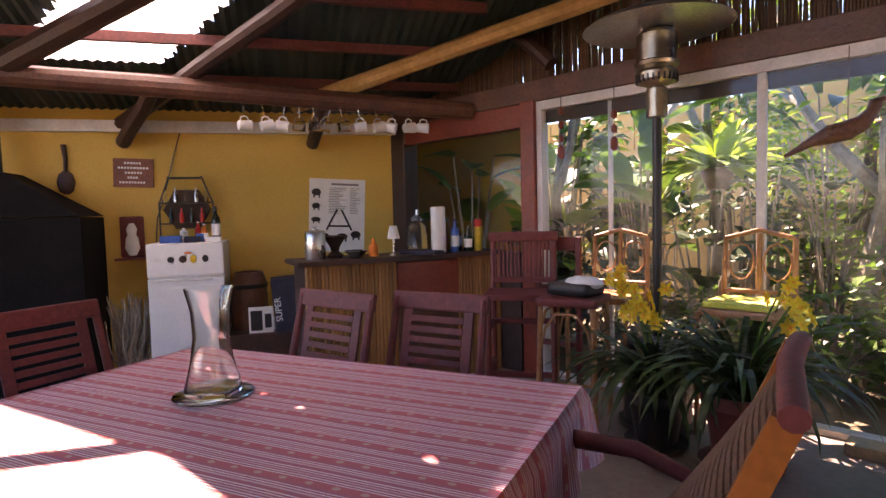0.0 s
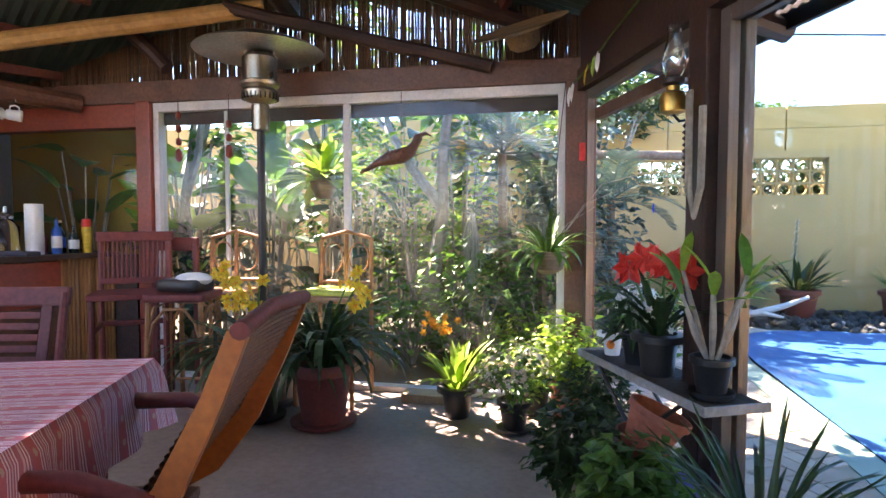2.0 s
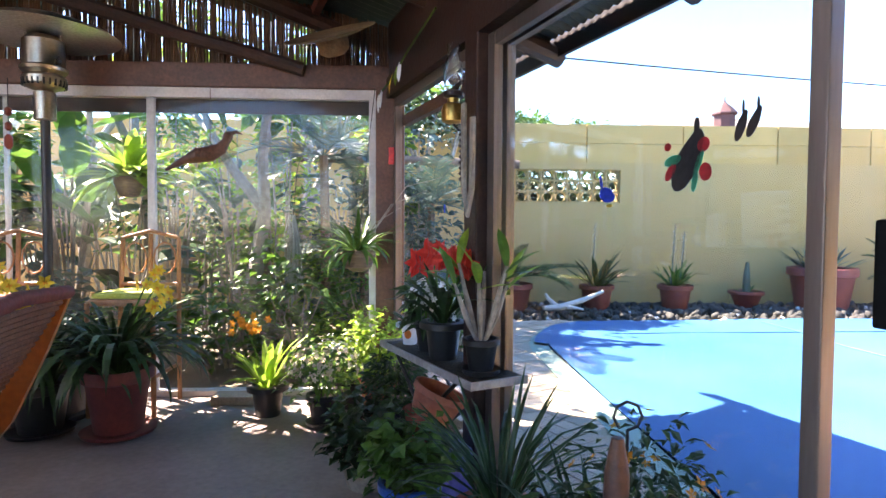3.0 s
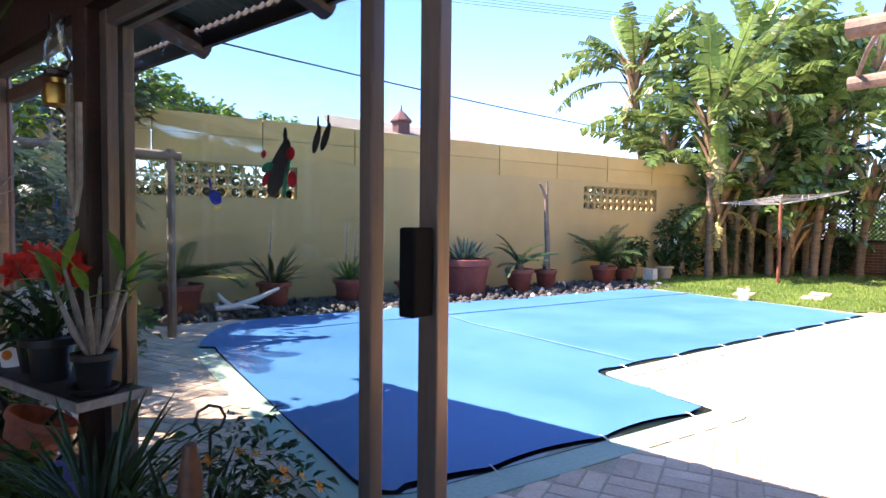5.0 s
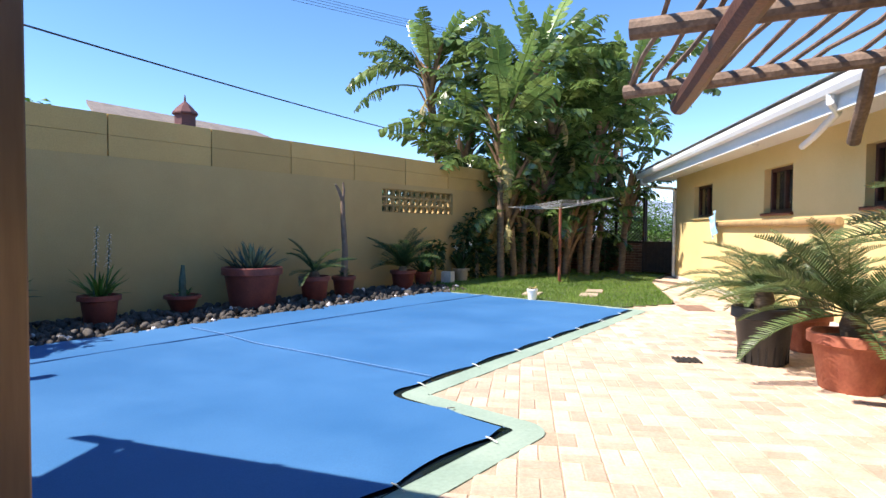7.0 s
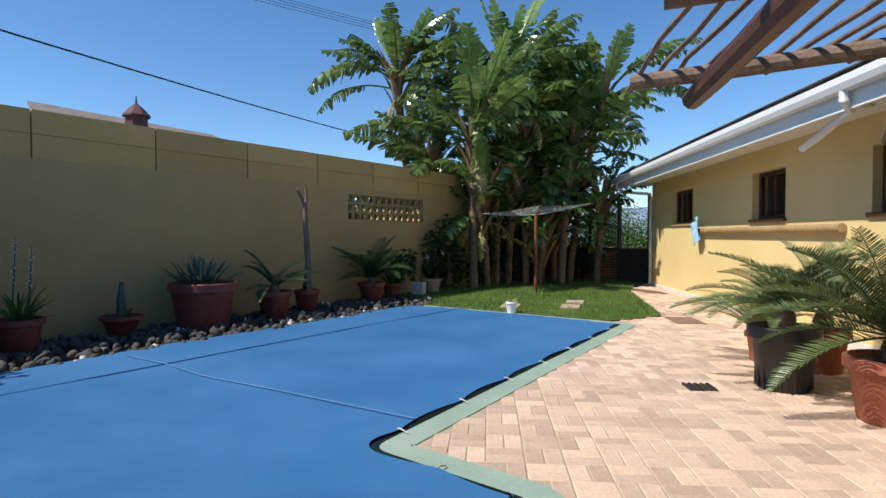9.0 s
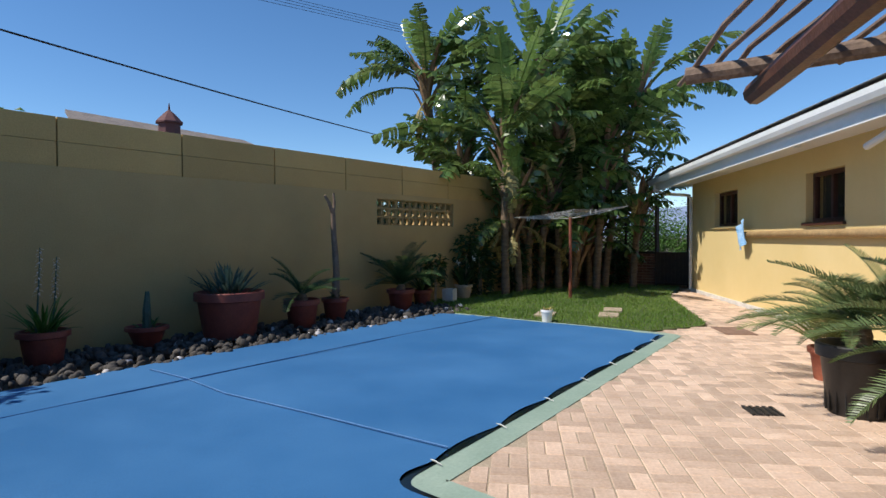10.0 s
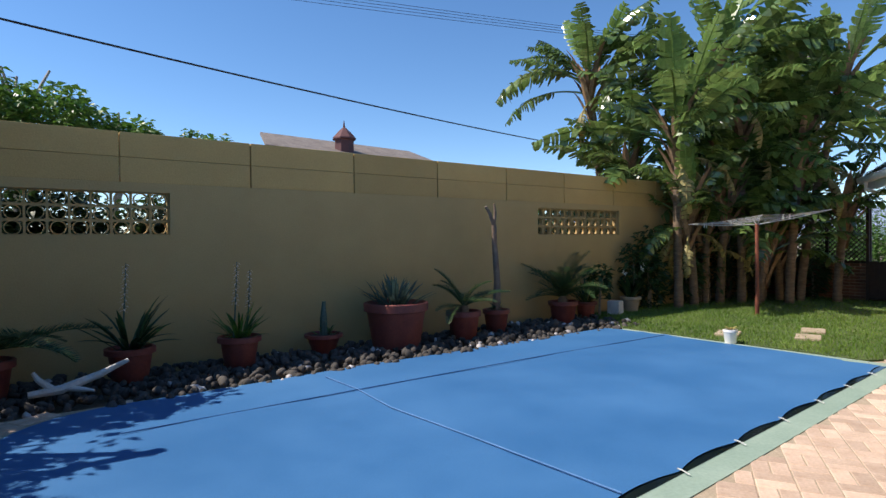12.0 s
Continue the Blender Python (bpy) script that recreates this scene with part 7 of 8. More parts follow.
bmesh.ops.transform(bm, matrix=Matrix.Translation((0.06, 0.0, 0.08)) @ Matrix.Diagonal((0.13, 0.09, 0.045, 1)), verts=bm.verts)
smooth(part("flap", bm, M["paper"], t))


def cane_chair(m, label):
    t = thing("cane_chair", label, "chair", m, "cane chairs at the window")
    for s in (-1, 1):
        bm = bmesh.new()
        tube(bm, [(s * 0.2, 0.2, 0), (s * 0.2, 0.2, 0.5), (s * 0.19, 0.24, 1.12)], 0.016, 8)
        smooth(part("back_leg", bm, M["cane"], t))
        bm = bmesh.new()
        tube(bm, [(s * 0.2, -0.2, 0), (s * 0.2, -0.2, 0.72)], 0.016, 8)
        smooth(part("front_leg", bm, M["cane"], t))
        bm = bmesh.new()
        pts = [(s * 0.10 + 0.075 * math.cos(a), 0.225, 0.98 + 0.11 * math.sin(a)) for a in (2 * math.pi * k / 12 for k in range(13))]
        tube(bm, pts, 0.007, 6, cap=False)
        smooth(part("ring", bm, M["cane"], t))
    for z, b in ((1.12, 0.05), (0.80, 0.0)):
        bm = bmesh.new()
        tube(bm, [(-0.19, 0.24 if z > 1 else 0.215, z), (0, 0.24 if z > 1 else 0.215, z + b), (0.19, 0.24 if z > 1 else 0.215, z)], 0.014, 8)
        smooth(part("back_rail", bm, M["cane"], t))
    bm = bmesh.new()
    tube(bm, [(0, 0.22, 0.8), (0, 0.24, 1.15)], 0.016, 8)
    smooth(part("splat", bm, M["cane"], t))
    bm = bmesh.new()
    box(bm, -0.2, -0.2, 0.70, 0.2, 0.2, 0.745, bevel=0.015)
    part("seat", bm, M["cane"], t)
    for q in ((-0.2, -0.2), (0.2, -0.2)):
        bm = bmesh.new()
        tube(bm, [(q[0], -0.2, 0.25), (q[0], 0.2, 0.25)], 0.012, 6)
        part("stretcher", bm, M["cane"], t)
    return t


cc = cane_chair(Matrix.Translation((-1.10, 3.42, 0.02)), "cane chair with looped back standing at the window")
copy_thing(cc, Matrix.Translation((-1.98, 3.44, 0.02)) @ Matrix.Rotation(0.1, 4, "Z"))
t = thing("cushion", "yellow-green seat cushion on the cane chair", "cushion", Matrix.Translation((-1.1, 3.40, 0.766)))
bm = bmesh.new()
box(bm, -0.18, -0.17, 0, 0.18, 0.17, 0.035, bevel=0.015)
smooth(part("cushion", bm, surf("lime_cloth", (0.50, 0.52, 0.08), (0.60, 0.60, 0.14), 0.9, scale=8, fine=90), t))

# ---- patio heater ----
M["dull_steel"] = surf("smoked_steel", (0.28, 0.25, 0.20), (0.42, 0.37, 0.30), 0.32, metal=1.0, scale=3, fine=60, bump=0.05, spread=0.15)
ph = thing("patio_heater", "tall steel patio heater with a dome reflector", "patio heater", Matrix.Translation((-1.55, 3.26, 0.02)))
bm = bmesh.new()
lathe(bm, [(0.23, 0), (0.23, 0.03), (0.2, 0.04), (0.18, 0.5), (0.1, 0.53), (0.04, 0.54)], 24)
smooth(part("base", bm, M["black"], ph))
bm = bmesh.new()
tube(bm, [(0, 0, 0.5), (0, 0, 1.2), (0, 0, 1.86)], 0.027, 12)
smooth(part("pole", bm, M["black"], ph))
bm = bmesh.new()
lathe(bm, [(0.035, 1.85), (0.06, 1.855), (0.06, 2.02), (0.045, 2.03), (0.1, 2.05), (0.118, 2.07), (0.12, 2.11), (0.10, 2.13)], 24)
smooth(part("burner", bm, M["dull_steel"], ph), 30)
bm = bmesh.new()
for k in range(24):
    box(bm, 0.108, -0.005, 2.055, 0.121, 0.005, 2.095, Matrix.Rotation(2 * math.pi * k / 24, 4, "Z"))
part("vent_slots", bm, M["black"], ph)
bm = bmesh.new()
lathe(bm, [(0.10, 2.13), (0.125, 2.15), (0.13, 2.17), (0.115, 2.18), (0.115, 2.33), (0.09, 2.36)], 24)
smooth(part("emitter", bm, M["dull_steel"], ph), 30)
bm = bmesh.new()
lathe(bm, [(0.42, 2.37), (0.425, 2.372), (0.40, 2.39), (0.25, 2.45), (0.1, 2.48), (0.02, 2.485), (0.02, 2.475), (0.1, 2.468), (0.25, 2.438), (0.40, 2.378)], 36)
smooth(part("reflector", bm, surf("dull_aluminium", (0.55, 0.55, 0.53), (0.68, 0.68, 0.66), 0.35, metal=1.0, scale=3, fine=60, bump=0.08), ph), 60)
for k in range(3):
    a = 2 * math.pi * k / 3
    bm = bmesh.new()
    tube(bm, [(0.1 * math.cos(a), 0.1 * math.sin(a), 2.34), (0.12 * math.cos(a), 0.12 * math.sin(a), 2.465)], 0.006, 6)
    part("bracket", bm, M["steel"], ph)

# ---- plants in the pavilion ----
BLOOM = {}
for key, size, n, cup in (("yellow_petal", 0.047, 6, 0.3), ("lip", 0.016, 4, 0.9)):
    g = Geo()
    flower(g, (0, 0, 0), 0, 0, size, n, cup)
    BLOOM[key] = g.mesh("flower", M["orange_petal" if key == "lip" else key])


def cymbidium(x, y, r, h, label, blades, length, sprays, petal, material="clay_red", z=0.02, saucer=True, az0=None):
    t = thing("potted_orchid", label, "potted plant", Matrix.Translation((x, y, z)), "potted plants in the pavilion")
    top = pot(t, r, h, M[material], 0.015, 0.75, saucer=saucer)
    g = Geo()
    for k in range(blades):
        a, rr = random.uniform(0, 6.28), r * 0.55 * random.random()
        blade(g, aim((rr * math.cos(a), rr * math.sin(a), top), a + random.uniform(-0.4, 0.4), random.uniform(0.9, 1.5)), length * random.uniform(0.6, 1.15), 0.034, random.uniform(1.4, 2.9), 8, 0.35)
    link("leaves", g.mesh("leaves", M["leaf_dark"]), t)
    for sx, sy, sz, cnt in sprays:
        g = Geo()
        bar(g, [(0, 0, top), (sx * 0.4, sy * 0.4, top + (sz - top) * 0.7), (sx * 0.8, sy * 0.8, sz + 0.05), (sx, sy, sz)], [0.006, 0.006, 0.005, 0.004], 5)
        link("stalk", g.mesh("stalk", M["leaf_mid"]), t)
        for k in range(cnt):
            p = Vector((sx, sy, sz)) + Vector((random.gauss(0, 0.055), random.gauss(0, 0.04), random.gauss(0, 0.055)))
            a = random.uniform(-2.6, -0.6)
            m = aim(p, a, random.uniform(-0.3, 0.5), random.uniform(0, 1), random.uniform(0.85, 1.15))
            f = link("flower", BLOOM[petal], t, m)
            link("flower_lip", BLOOM["lip"], f, Matrix.Translation((0.008, 0, 0)), "orange flower centre")
    return t


cymbidium(-0.98, 2.95, 0.175, 0.36, "yellow orchid with long leaves in a red pot", 130, 0.72, ((0.28, -0.02, 0.80, 8), (0.20, 0.08, 0.86, 5)), "yellow_petal")
cymbidium(-1.42, 2.95, 0.15, 0.28, "yellow flowering orchid in a black pot", 110, 0.7, ((-0.02, -0.12, 0.74, 14), (-0.18, -0.05, 0.84, 7), (0.08, -0.1, 0.82, 6)), "yellow_petal", "black")


def leafy(name, x, y, z, r, h, label, count, size, radii, leaf, material="black", flat=0.5, blossom=None, nb=0, fs=0.02, saucer=False, lift=0.0):
    t = thing(name, label, "potted plant", Matrix.Translation((x, y, z)), "potted plants in the pavilion")
    top = pot(t, r, h, M[material], 0.012, 0.75, saucer=saucer)
    g = Geo()
    c = (0, 0, top + radii[2] * 0.75 + lift)
    leafball(g, c, radii, count, size, flat, 0.15)
    link("leaves", g.mesh("leaves", M[leaf]), t)
    for k in range(9):
        g = Geo()
        a = k * 0.7
        bar(g, [(0.03 * math.cos(a), 0.03 * math.sin(a), top - 0.01), (radii[0] * 0.3 * math.cos(a), radii[1] * 0.3 * math.sin(a), c[2] * 0.9), (radii[0] * 0.6 * math.cos(a), radii[1] * 0.6 * math.sin(a), c[2] + radii[2] * 0.3)], [0.006, 0.005, 0.003], 5)
        link("stem", g.mesh("stem", M["leaf_mid"]), t)
    if blossom:
        g = Geo()
        for k in range(nb):
            d = Vector((random.gauss(0, 1), random.gauss(0, 1), abs(random.gauss(0, 1)) * 0.8)).normalized()
            p = Vector(c) + Vector((d.x * radii[0], d.y * radii[1], d.z * radii[2])) * random.uniform(0.75, 1.08)
            flower(g, p, math.atan2(d.y, d.x), math.asin(max(-1, min(1, d.z))), fs * random.uniform(0.8, 1.2), 5, 0.3)
        tagged(link("flowers", g.mesh("flowers", M[blossom]), t), kind="stuff")
    return t


# orange-flowered orchid
t = spiky(-0.20, 3.25, 0.10, 0.20, "orchid with pale green leaves and orange flowers in a black pot", 26, 0.36, 0.05, "leaf_lime", "black", group="potted plants in the pavilion", name="potted_orchid", z=0.02, el=(0.6, 1.45), droop=0.7)
g, c = Geo(), Geo()
bar(g, [(0, 0, 0.18), (-0.08, -0.03, 0.45), (-0.12, -0.05, 0.58)], [0.005, 0.005, 0.004], 5)
link("stalk", g.mesh("stalk", M["leaf_mid"]), t)
for k in range(16):
    flower(c, (-0.13 + random.gauss(0, 0.045), -0.06 + random.gauss(0, 0.03), 0.58 + random.gauss(0, 0.03)), random.uniform(-2.5, -0.7), 0.3, 0.03, 6)
tagged(link("flowers", c.mesh("flowers", M["orange_petal"]), t), kind="stuff")
leafy("flowering_bush", 0.18, 3.05, 0.02, 0.09, 0.17, "bushy plant with cream white blossom in a black pot", 420, 0.05, (0.24, 0.22, 0.2), "leaf_mid", blossom="pink_petal", nb=150, fs=0.02, saucer=True)
leafy("potted_fern", 0.62, 2.78, 0.02, 0.12, 0.2, "dense green fern in a dark pot under the shelf", 600, 0.06, (0.2, 0.2, 0.19), "leaf_dark", "black")
leafy("ivy_plant", 0.52, 2.22, 0.02, 0.13, 0.16, "low trailing ivy plant in a grey pot on the floor", 560, 0.06, (0.2, 0.2, 0.17), "leaf_dark", "mortar", 0.8)
leafy("geranium", 0.72, 1.86, 0.02, 0.12, 0.18, "leafy green geranium in a blue pot on the floor", 480, 0.065, (0.18, 0.18, 0.16), "leaf_mid", "blue", 0.95)
leafy("vine_plant", 0.50, 3.28, 0.02, 0.12, 0.24, "bright lime leafed plant by the corner post", 420, 0.06, (0.2, 0.16, 0.28), "leaf_lime", "clay", 0.8)
leafy("white_flower_bush", 0.28, 3.40, 0.02, 0.1, 0.2, "lime green plant with tiny white flowers", 260, 0.05, (0.18, 0.14, 0.2), "leaf_lime", "black", 0.7, "white_petal", 60, 0.014)


def spider(x, y, z, r, h, label, blades, length, leaf, material, width=0.018):
    t = spiky(x, y, r, h, label, blades, length, width, leaf, material, group="potted plants in the pavilion", name="spider_plant", z=z, el=(0.5, 1.5), droop=1.8)
    return t


spider(1.02, 1.45, 0.02, 0.14, 0.26, "arching dark green spider plant in a clay pot", 80, 0.5, "leaf_dark", "clay")
spider(1.22, 1.05, 0.02, 0.13, 0.24, "grassy green plant in a clay pot by the door", 60, 0.42, "leaf_dark", "clay")
leafy("orange_flowered_plant", 1.33, 0.98, 0.02, 0.1, 0.2, "bushy green plant with small orange flowers", 760, 0.045, (0.25, 0.25, 0.27), "leaf_dark", "clay", 0.45, "orange_petal", 18, 0.022, lift=0.06)
t = thing("cactus_pot", "brown columnar cactus in a clay pot by the door", "potted plant", Matrix.Translation((1.18, 0.80, 0.02)))
top = pot(t, 0.09, 0.16, M["clay"], 0.012)
bm = bmesh.new()
tube(bm, [(0, 0, top - 0.02), (0, 0, 0.4), (0.01, 0, 0.66), (0.01, 0, 0.74)], [0.026, 0.030, 0.028, 0.014], 10)
smooth(part("stem", bm, M["pole"], t))
t = thing("garden_hook", "thin iron garden hook with a curled top", "garden stake", Matrix.Translation((1.25, 0.90, 0.02)))
bm = bmesh.new()
tube(bm, [(0, 0, 0), (0, 0, 0.72)] + [(0.035 * math.sin(a), 0, 0.755 - 0.035 * math.cos(a)) for a in (0.0, 0.8, 1.6, 2.4, 3.2, 4.0, 4.8, 5.6)], 0.004, 6)
part("rod", bm, M["black"], t)

# plant shelf
M["shelf_edge"] = surf("weathered_grey_metal", (0.20, 0.185, 0.17), (0.36, 0.34, 0.32), 0.6, scale=7, fine=50, bump=0.15, spread=0.2)
SH = Matrix.Translation((0.57, 2.84, 0)) @ Matrix.Rotation(math.atan2(-0.945, 0.44), 4, "Z")
sh = thing("plant_shelf", "folding shelf with weathered grey edge and black iron legs", "shelf", SH)
bm = bmesh.new()
box(bm, 0.0, -0.02, 0.545, 1.0, 0.26, 0.57, bevel=0.004)
part("top", bm, M["potsoil"], sh, "dark slatted shelf top")
for q in ((0, -0.03, 0.545, 1.0, -0.02, 0.58), (1.0, -0.03, 0.545, 1.012, 0.26, 0.58), (-0.012, -0.03, 0.545, 0.0, 0.26, 0.58)):
    bm = bmesh.new()
    box(bm, *q)
    part("edge", bm, M["shelf_edge"], sh, "weathered grey metal edge")
for x0, x1 in ((0.15, 0.85), (0.85, 0.15)):
    for y in (0.0, 0.22):
        bm = bmesh.new()
        tube(bm, [(x0, y, 0.02), ((x0 + x1) / 2, y, 0.28), (x1, y, 0.545)], 0.010, 6)
        part("leg", bm, M["black"], sh)


def on_shelf(s, o, z=0.571):
    p = SH @ Vector((s, o, z))
    return p.x, p.y, p.z


x, y, z = on_shelf(0.12, 0.1)
t = spiky(x, y, 0.05, 0.12, "small green plant in a white and orange cup", 14, 0.12, 0.04, "leaf_dark", "white", group="potted plants in the pavilion", name="potted_plant", z=z)
bm = bmesh.new()
lathe(bm, [(0.5, 0), (0.5, 0.5)], 10, Matrix.Translation((-0.012, -0.045, 0.06)) @ Matrix.Rotation(radians(95), 4, "X") @ Matrix.Diagonal((0.04, 0.05, 0.006, 1)))
part("painted_flower", bm, M["orange"], t)
x, y, z = on_shelf(0.32, 0.12)
t = leafy("white_orchid", x, y, z, 0.075, 0.15, "orchid with dense white flowers in a dark pot", 60, 0.14, (0.13, 0.13, 0.14), "leaf_dark", "black", 0.3, "white_petal", 70, 0.022)
x, y, z = on_shelf(0.52, 0.10)
t = spiky(x, y, 0.09, 0.19, "amaryllis with large red flowers in a black pot", 18, 0.42, 0.045, "leaf_dark", "black", group="potted plants in the pavilion", name="potted_amaryllis", z=z, el=(0.7, 1.4), droop=1.0)
for k, (fx, fy, fz) in enumerate(((0.02, -0.05, 0.50), (-0.05, 0.06, 0.52), (0.08, -0.16, 0.48), (-0.11, 0.12, 0.47))):
    g = Geo()
    bar(g, [(0, 0, 0.15), (fx * 0.6, fy * 0.6, 0.35), (fx, fy, fz)], [0.008, 0.007, 0.006], 6)
    link("stalk", g.mesh("stalk", M["leaf_mid"]), t)
    g = Geo()
    for a in (-2.9, -1.8, -0.6):
        flower(g, (fx + 0.02 * math.cos(a), fy + 0.02 * math.sin(a), fz), a, 0.15, 0.085, 6, 0.6)
    link("flower", g.mesh("flower", M["red_petal"]), t, None, "large red trumpet flowers")
x, y, z = on_shelf(0.50, 0.02)
g = Geo()
for k in range(34):
    flower(g, (random.gauss(0, 0.05), random.gauss(0, 0.05), 0.28 + random.gauss(0, 0.035)), random.uniform(-3, 0), 0.2, 0.02, 6)
tagged(link("white_flowers", g.mesh("white_flowers", M["white_petal"]), t), kind="stuff")
x, y, z = on_shelf(0.88, 0.10)
t = thing("potted_orchid", "orchid with thick pale canes in a black pot", "potted plant", Matrix.Translation((x, y, z)), "potted plants in the pavilion")
top = pot(t, 0.075, 0.14, M["black"], 0.01, 0.75, saucer=True)
for k in range(6):
    a = k * 1.05 + 0.3
    e = Vector((0.13 * math.cos(a), 0.13 * math.sin(a), top + 0.26 + 0.04 * (k % 3)))
    g = Geo()
    bar(g, [(0.02 * math.cos(a), 0.02 * math.sin(a), top), e * 0.55 + Vector((0, 0, 0.03)), e], [0.009, 0.014, 0.007], 7)
    link("cane", g.mesh("cane", M["bark"]), t, None, "thick pale green cane")
    g = Geo()
    for j in range(3):
        blade(g, aim(e - Vector((0, 0, 0.03 * j)), a + (j - 1) * 1.3, 1.1 - 0.4 * j), 0.2, 0.045, 0.4, 5)
    link("leaves", g.mesh("leaves", M["leaf_mid"] if k % 2 else M["leaf_lime"]), t)
# stacked clay pots and box on the floor
for k, (x, y, z, r, tilt) in enumerate(((0.80, 2.16, 0.24, 0.115, 0), (0.80, 2.17, 0.34, 0.125, 24))):
    t = thing("empty_pot", "empty weathered terracotta pot stacked under the shelf", "flower pot", Matrix.Translation((x, y, z)) @ Matrix.Rotation(radians(tilt), 4, "Y"), "stacked clay pots")
    bm = bmesh.new()
    lathe(bm, [(r * 0.7, 0), (r * 0.95, 0.12), (r * 1.05, 0.125), (r * 1.05, 0.155), (r * 0.97, 0.155), (r * 0.68, 0.015)], 22)
    smooth(part("pot", bm, M["clay"], t))
t = thing("blue_crate", "blue plastic box under the stacked pots", "crate", pose(0.82, 2.16, 0.02, 0, 0, 20))
bm = bmesh.new()
box(bm, -0.14, -0.14, 0, 0.14, 0.14, 0.22, bevel=0.01)
part("box", bm, surf("violet_plastic", (0.10, 0.10, 0.35), (0.14, 0.14, 0.42), 0.5), t)
t = thing("long_planter", "low pale stone trough on the floor by the window", "planter", Matrix.Translation((-0.45, 3.52, 0.02)))
bm = bmesh.new()
box(bm, -0.18, -0.08, 0, 0.18, 0.08, 0.06, bevel=0.01)
part("trough", bm, M["mortar"], t)

# ---- hanging things ----
lan = thing("oil_lantern", "brass oil lantern with glass chimney on a wall post", "lantern", Matrix.Translation((*on_door(1.37, -0.09), 1.73)))
bm = bmesh.new()
lathe(bm, [(0.03, 0.0), (0.055, 0.01), (0.058, 0.06), (0.05, 0.09), (0.03, 0.1), (0.03, 0.12)], 20)
smooth(part("tank", bm, surf("aged_brass", (0.45, 0.25, 0.06), (0.55, 0.33, 0.09), 0.35, metal=1.0), lan))
bm = bmesh.new()
lathe(bm, [(0.03, 0.12), (0.05, 0.13), (0.05, 0.15), (0.03, 0.16)], 18)
smooth(part("burner", bm, M["pole_dark"], lan))
bm = bmesh.new()
lathe(bm, [(0.032, 0.16), (0.05, 0.2), (0.048, 0.25), (0.028, 0.33), (0.03, 0.38), (0.027, 0.38), (0.025, 0.33), (0.045, 0.25), (0.047, 0.2), (0.03, 0.162)], 20)
smooth(part("chimney", bm, M["glass"], lan))
bm = bmesh.new()
tube(bm, [Vector((DN.x * d, DN.y * d, z)) for d, z in ((0.0, 0.0), (0.03, -0.03), (0.08, -0.02), (0.09, 0.05))], 0.007, 6)
part("bracket", bm, M["black"], lan)
t = thing("coiled_rope", "grey knotted rope looped on the door post", "rope", Matrix.Translation((*on_door(1.56, -0.095), 1.30)))
for k in range(3):
    bm = bmesh.new()
    tube(bm, [Vector((DD.x * a * (0.04 + 0.008 * k), DD.y * a * (0.04 + 0.008 * k), z)) for a, z in ((-1, 0.5), (-1, 0.3), (-0.9, 0.1), (0, 0.0 - 0.01 * k), (0.9, 0.1), (1, 0.3), (1, 0.42))], 0.011, 7)
    smooth(part("loop", bm, M["bark"], t))
bm = bmesh.new()
for k in range(9):
    lathe(bm, [(0.006, 0), (0.017, 0.012), (0.006, 0.024)], 8, Matrix.Translation((DD.x * -0.07, DD.y * -0.07, 0.14 + k * 0.026)))
part("bead_string", bm, M["pole_dark"], t)
bird = thing("wooden_hornbill", "carved wooden hornbill hung before the window", "ornament", Matrix.Translation((-0.66, 3.58, 1.72)) @ Matrix.Rotation(radians(8), 4, "Z") @ Matrix.Scale(0.85, 4))
bm = bmesh.new()
tube(bm, [(-0.34, 0, -0.14), (-0.2, 0, -0.06), (-0.1, 0, -0.02), (0.0, 0, 0.0), (0.08, 0, 0.04), (0.12, 0, 0.10), (0.14, 0, 0.15), (0.16, 0, 0.17)], [0.012, 0.03, 0.06, 0.065, 0.05, 0.035, 0.04, 0.02], 12)
tube(bm, [(0.15, 0, 0.16), (0.2, 0, 0.18), (0.25, 0, 0.16)], [0.02, 0.016, 0.004], 8)
for k in range(7):
    for j in range(4):
        lathe(bm, [(0.004, 0), (0.008, 0.004), (0.002, 0.008)], 6, Matrix.Translation((-0.1 + 0.025 * k, -0.062, -0.03 + 0.02 * j)) @ Matrix.Rotation(radians(90), 4, "X"))
tube(bm, [(0.0, 0, 0.05), (0.0, 0, 0.3), (0.0, 0.02, 0.52)], 0.003, 5)
smooth(part("carving", bm, M["pole"], bird), 60)
t = thing("wall_hat", "wide brown leather hat hung under the gable", "hat", Matrix.Translation((0.18, 3.42, 2.47)) @ Matrix.Rotation(radians(-14), 4, "Y") @ Matrix.Rotation(radians(24), 4, "X"))
bm = bmesh.new()
lathe(bm, [(0.30, 0.02), (0.31, 0.028), (0.2, 0.0), (0.11, -0.01), (0.10, -0.09), (0.06, -0.12), (0.02, -0.115)], 28)
smooth(part("hat", bm, surf("tan_felt", (0.20, 0.11, 0.05), (0.30, 0.18, 0.09), 0.9, scale=6, fine=80, bump=0.3), t), 60)
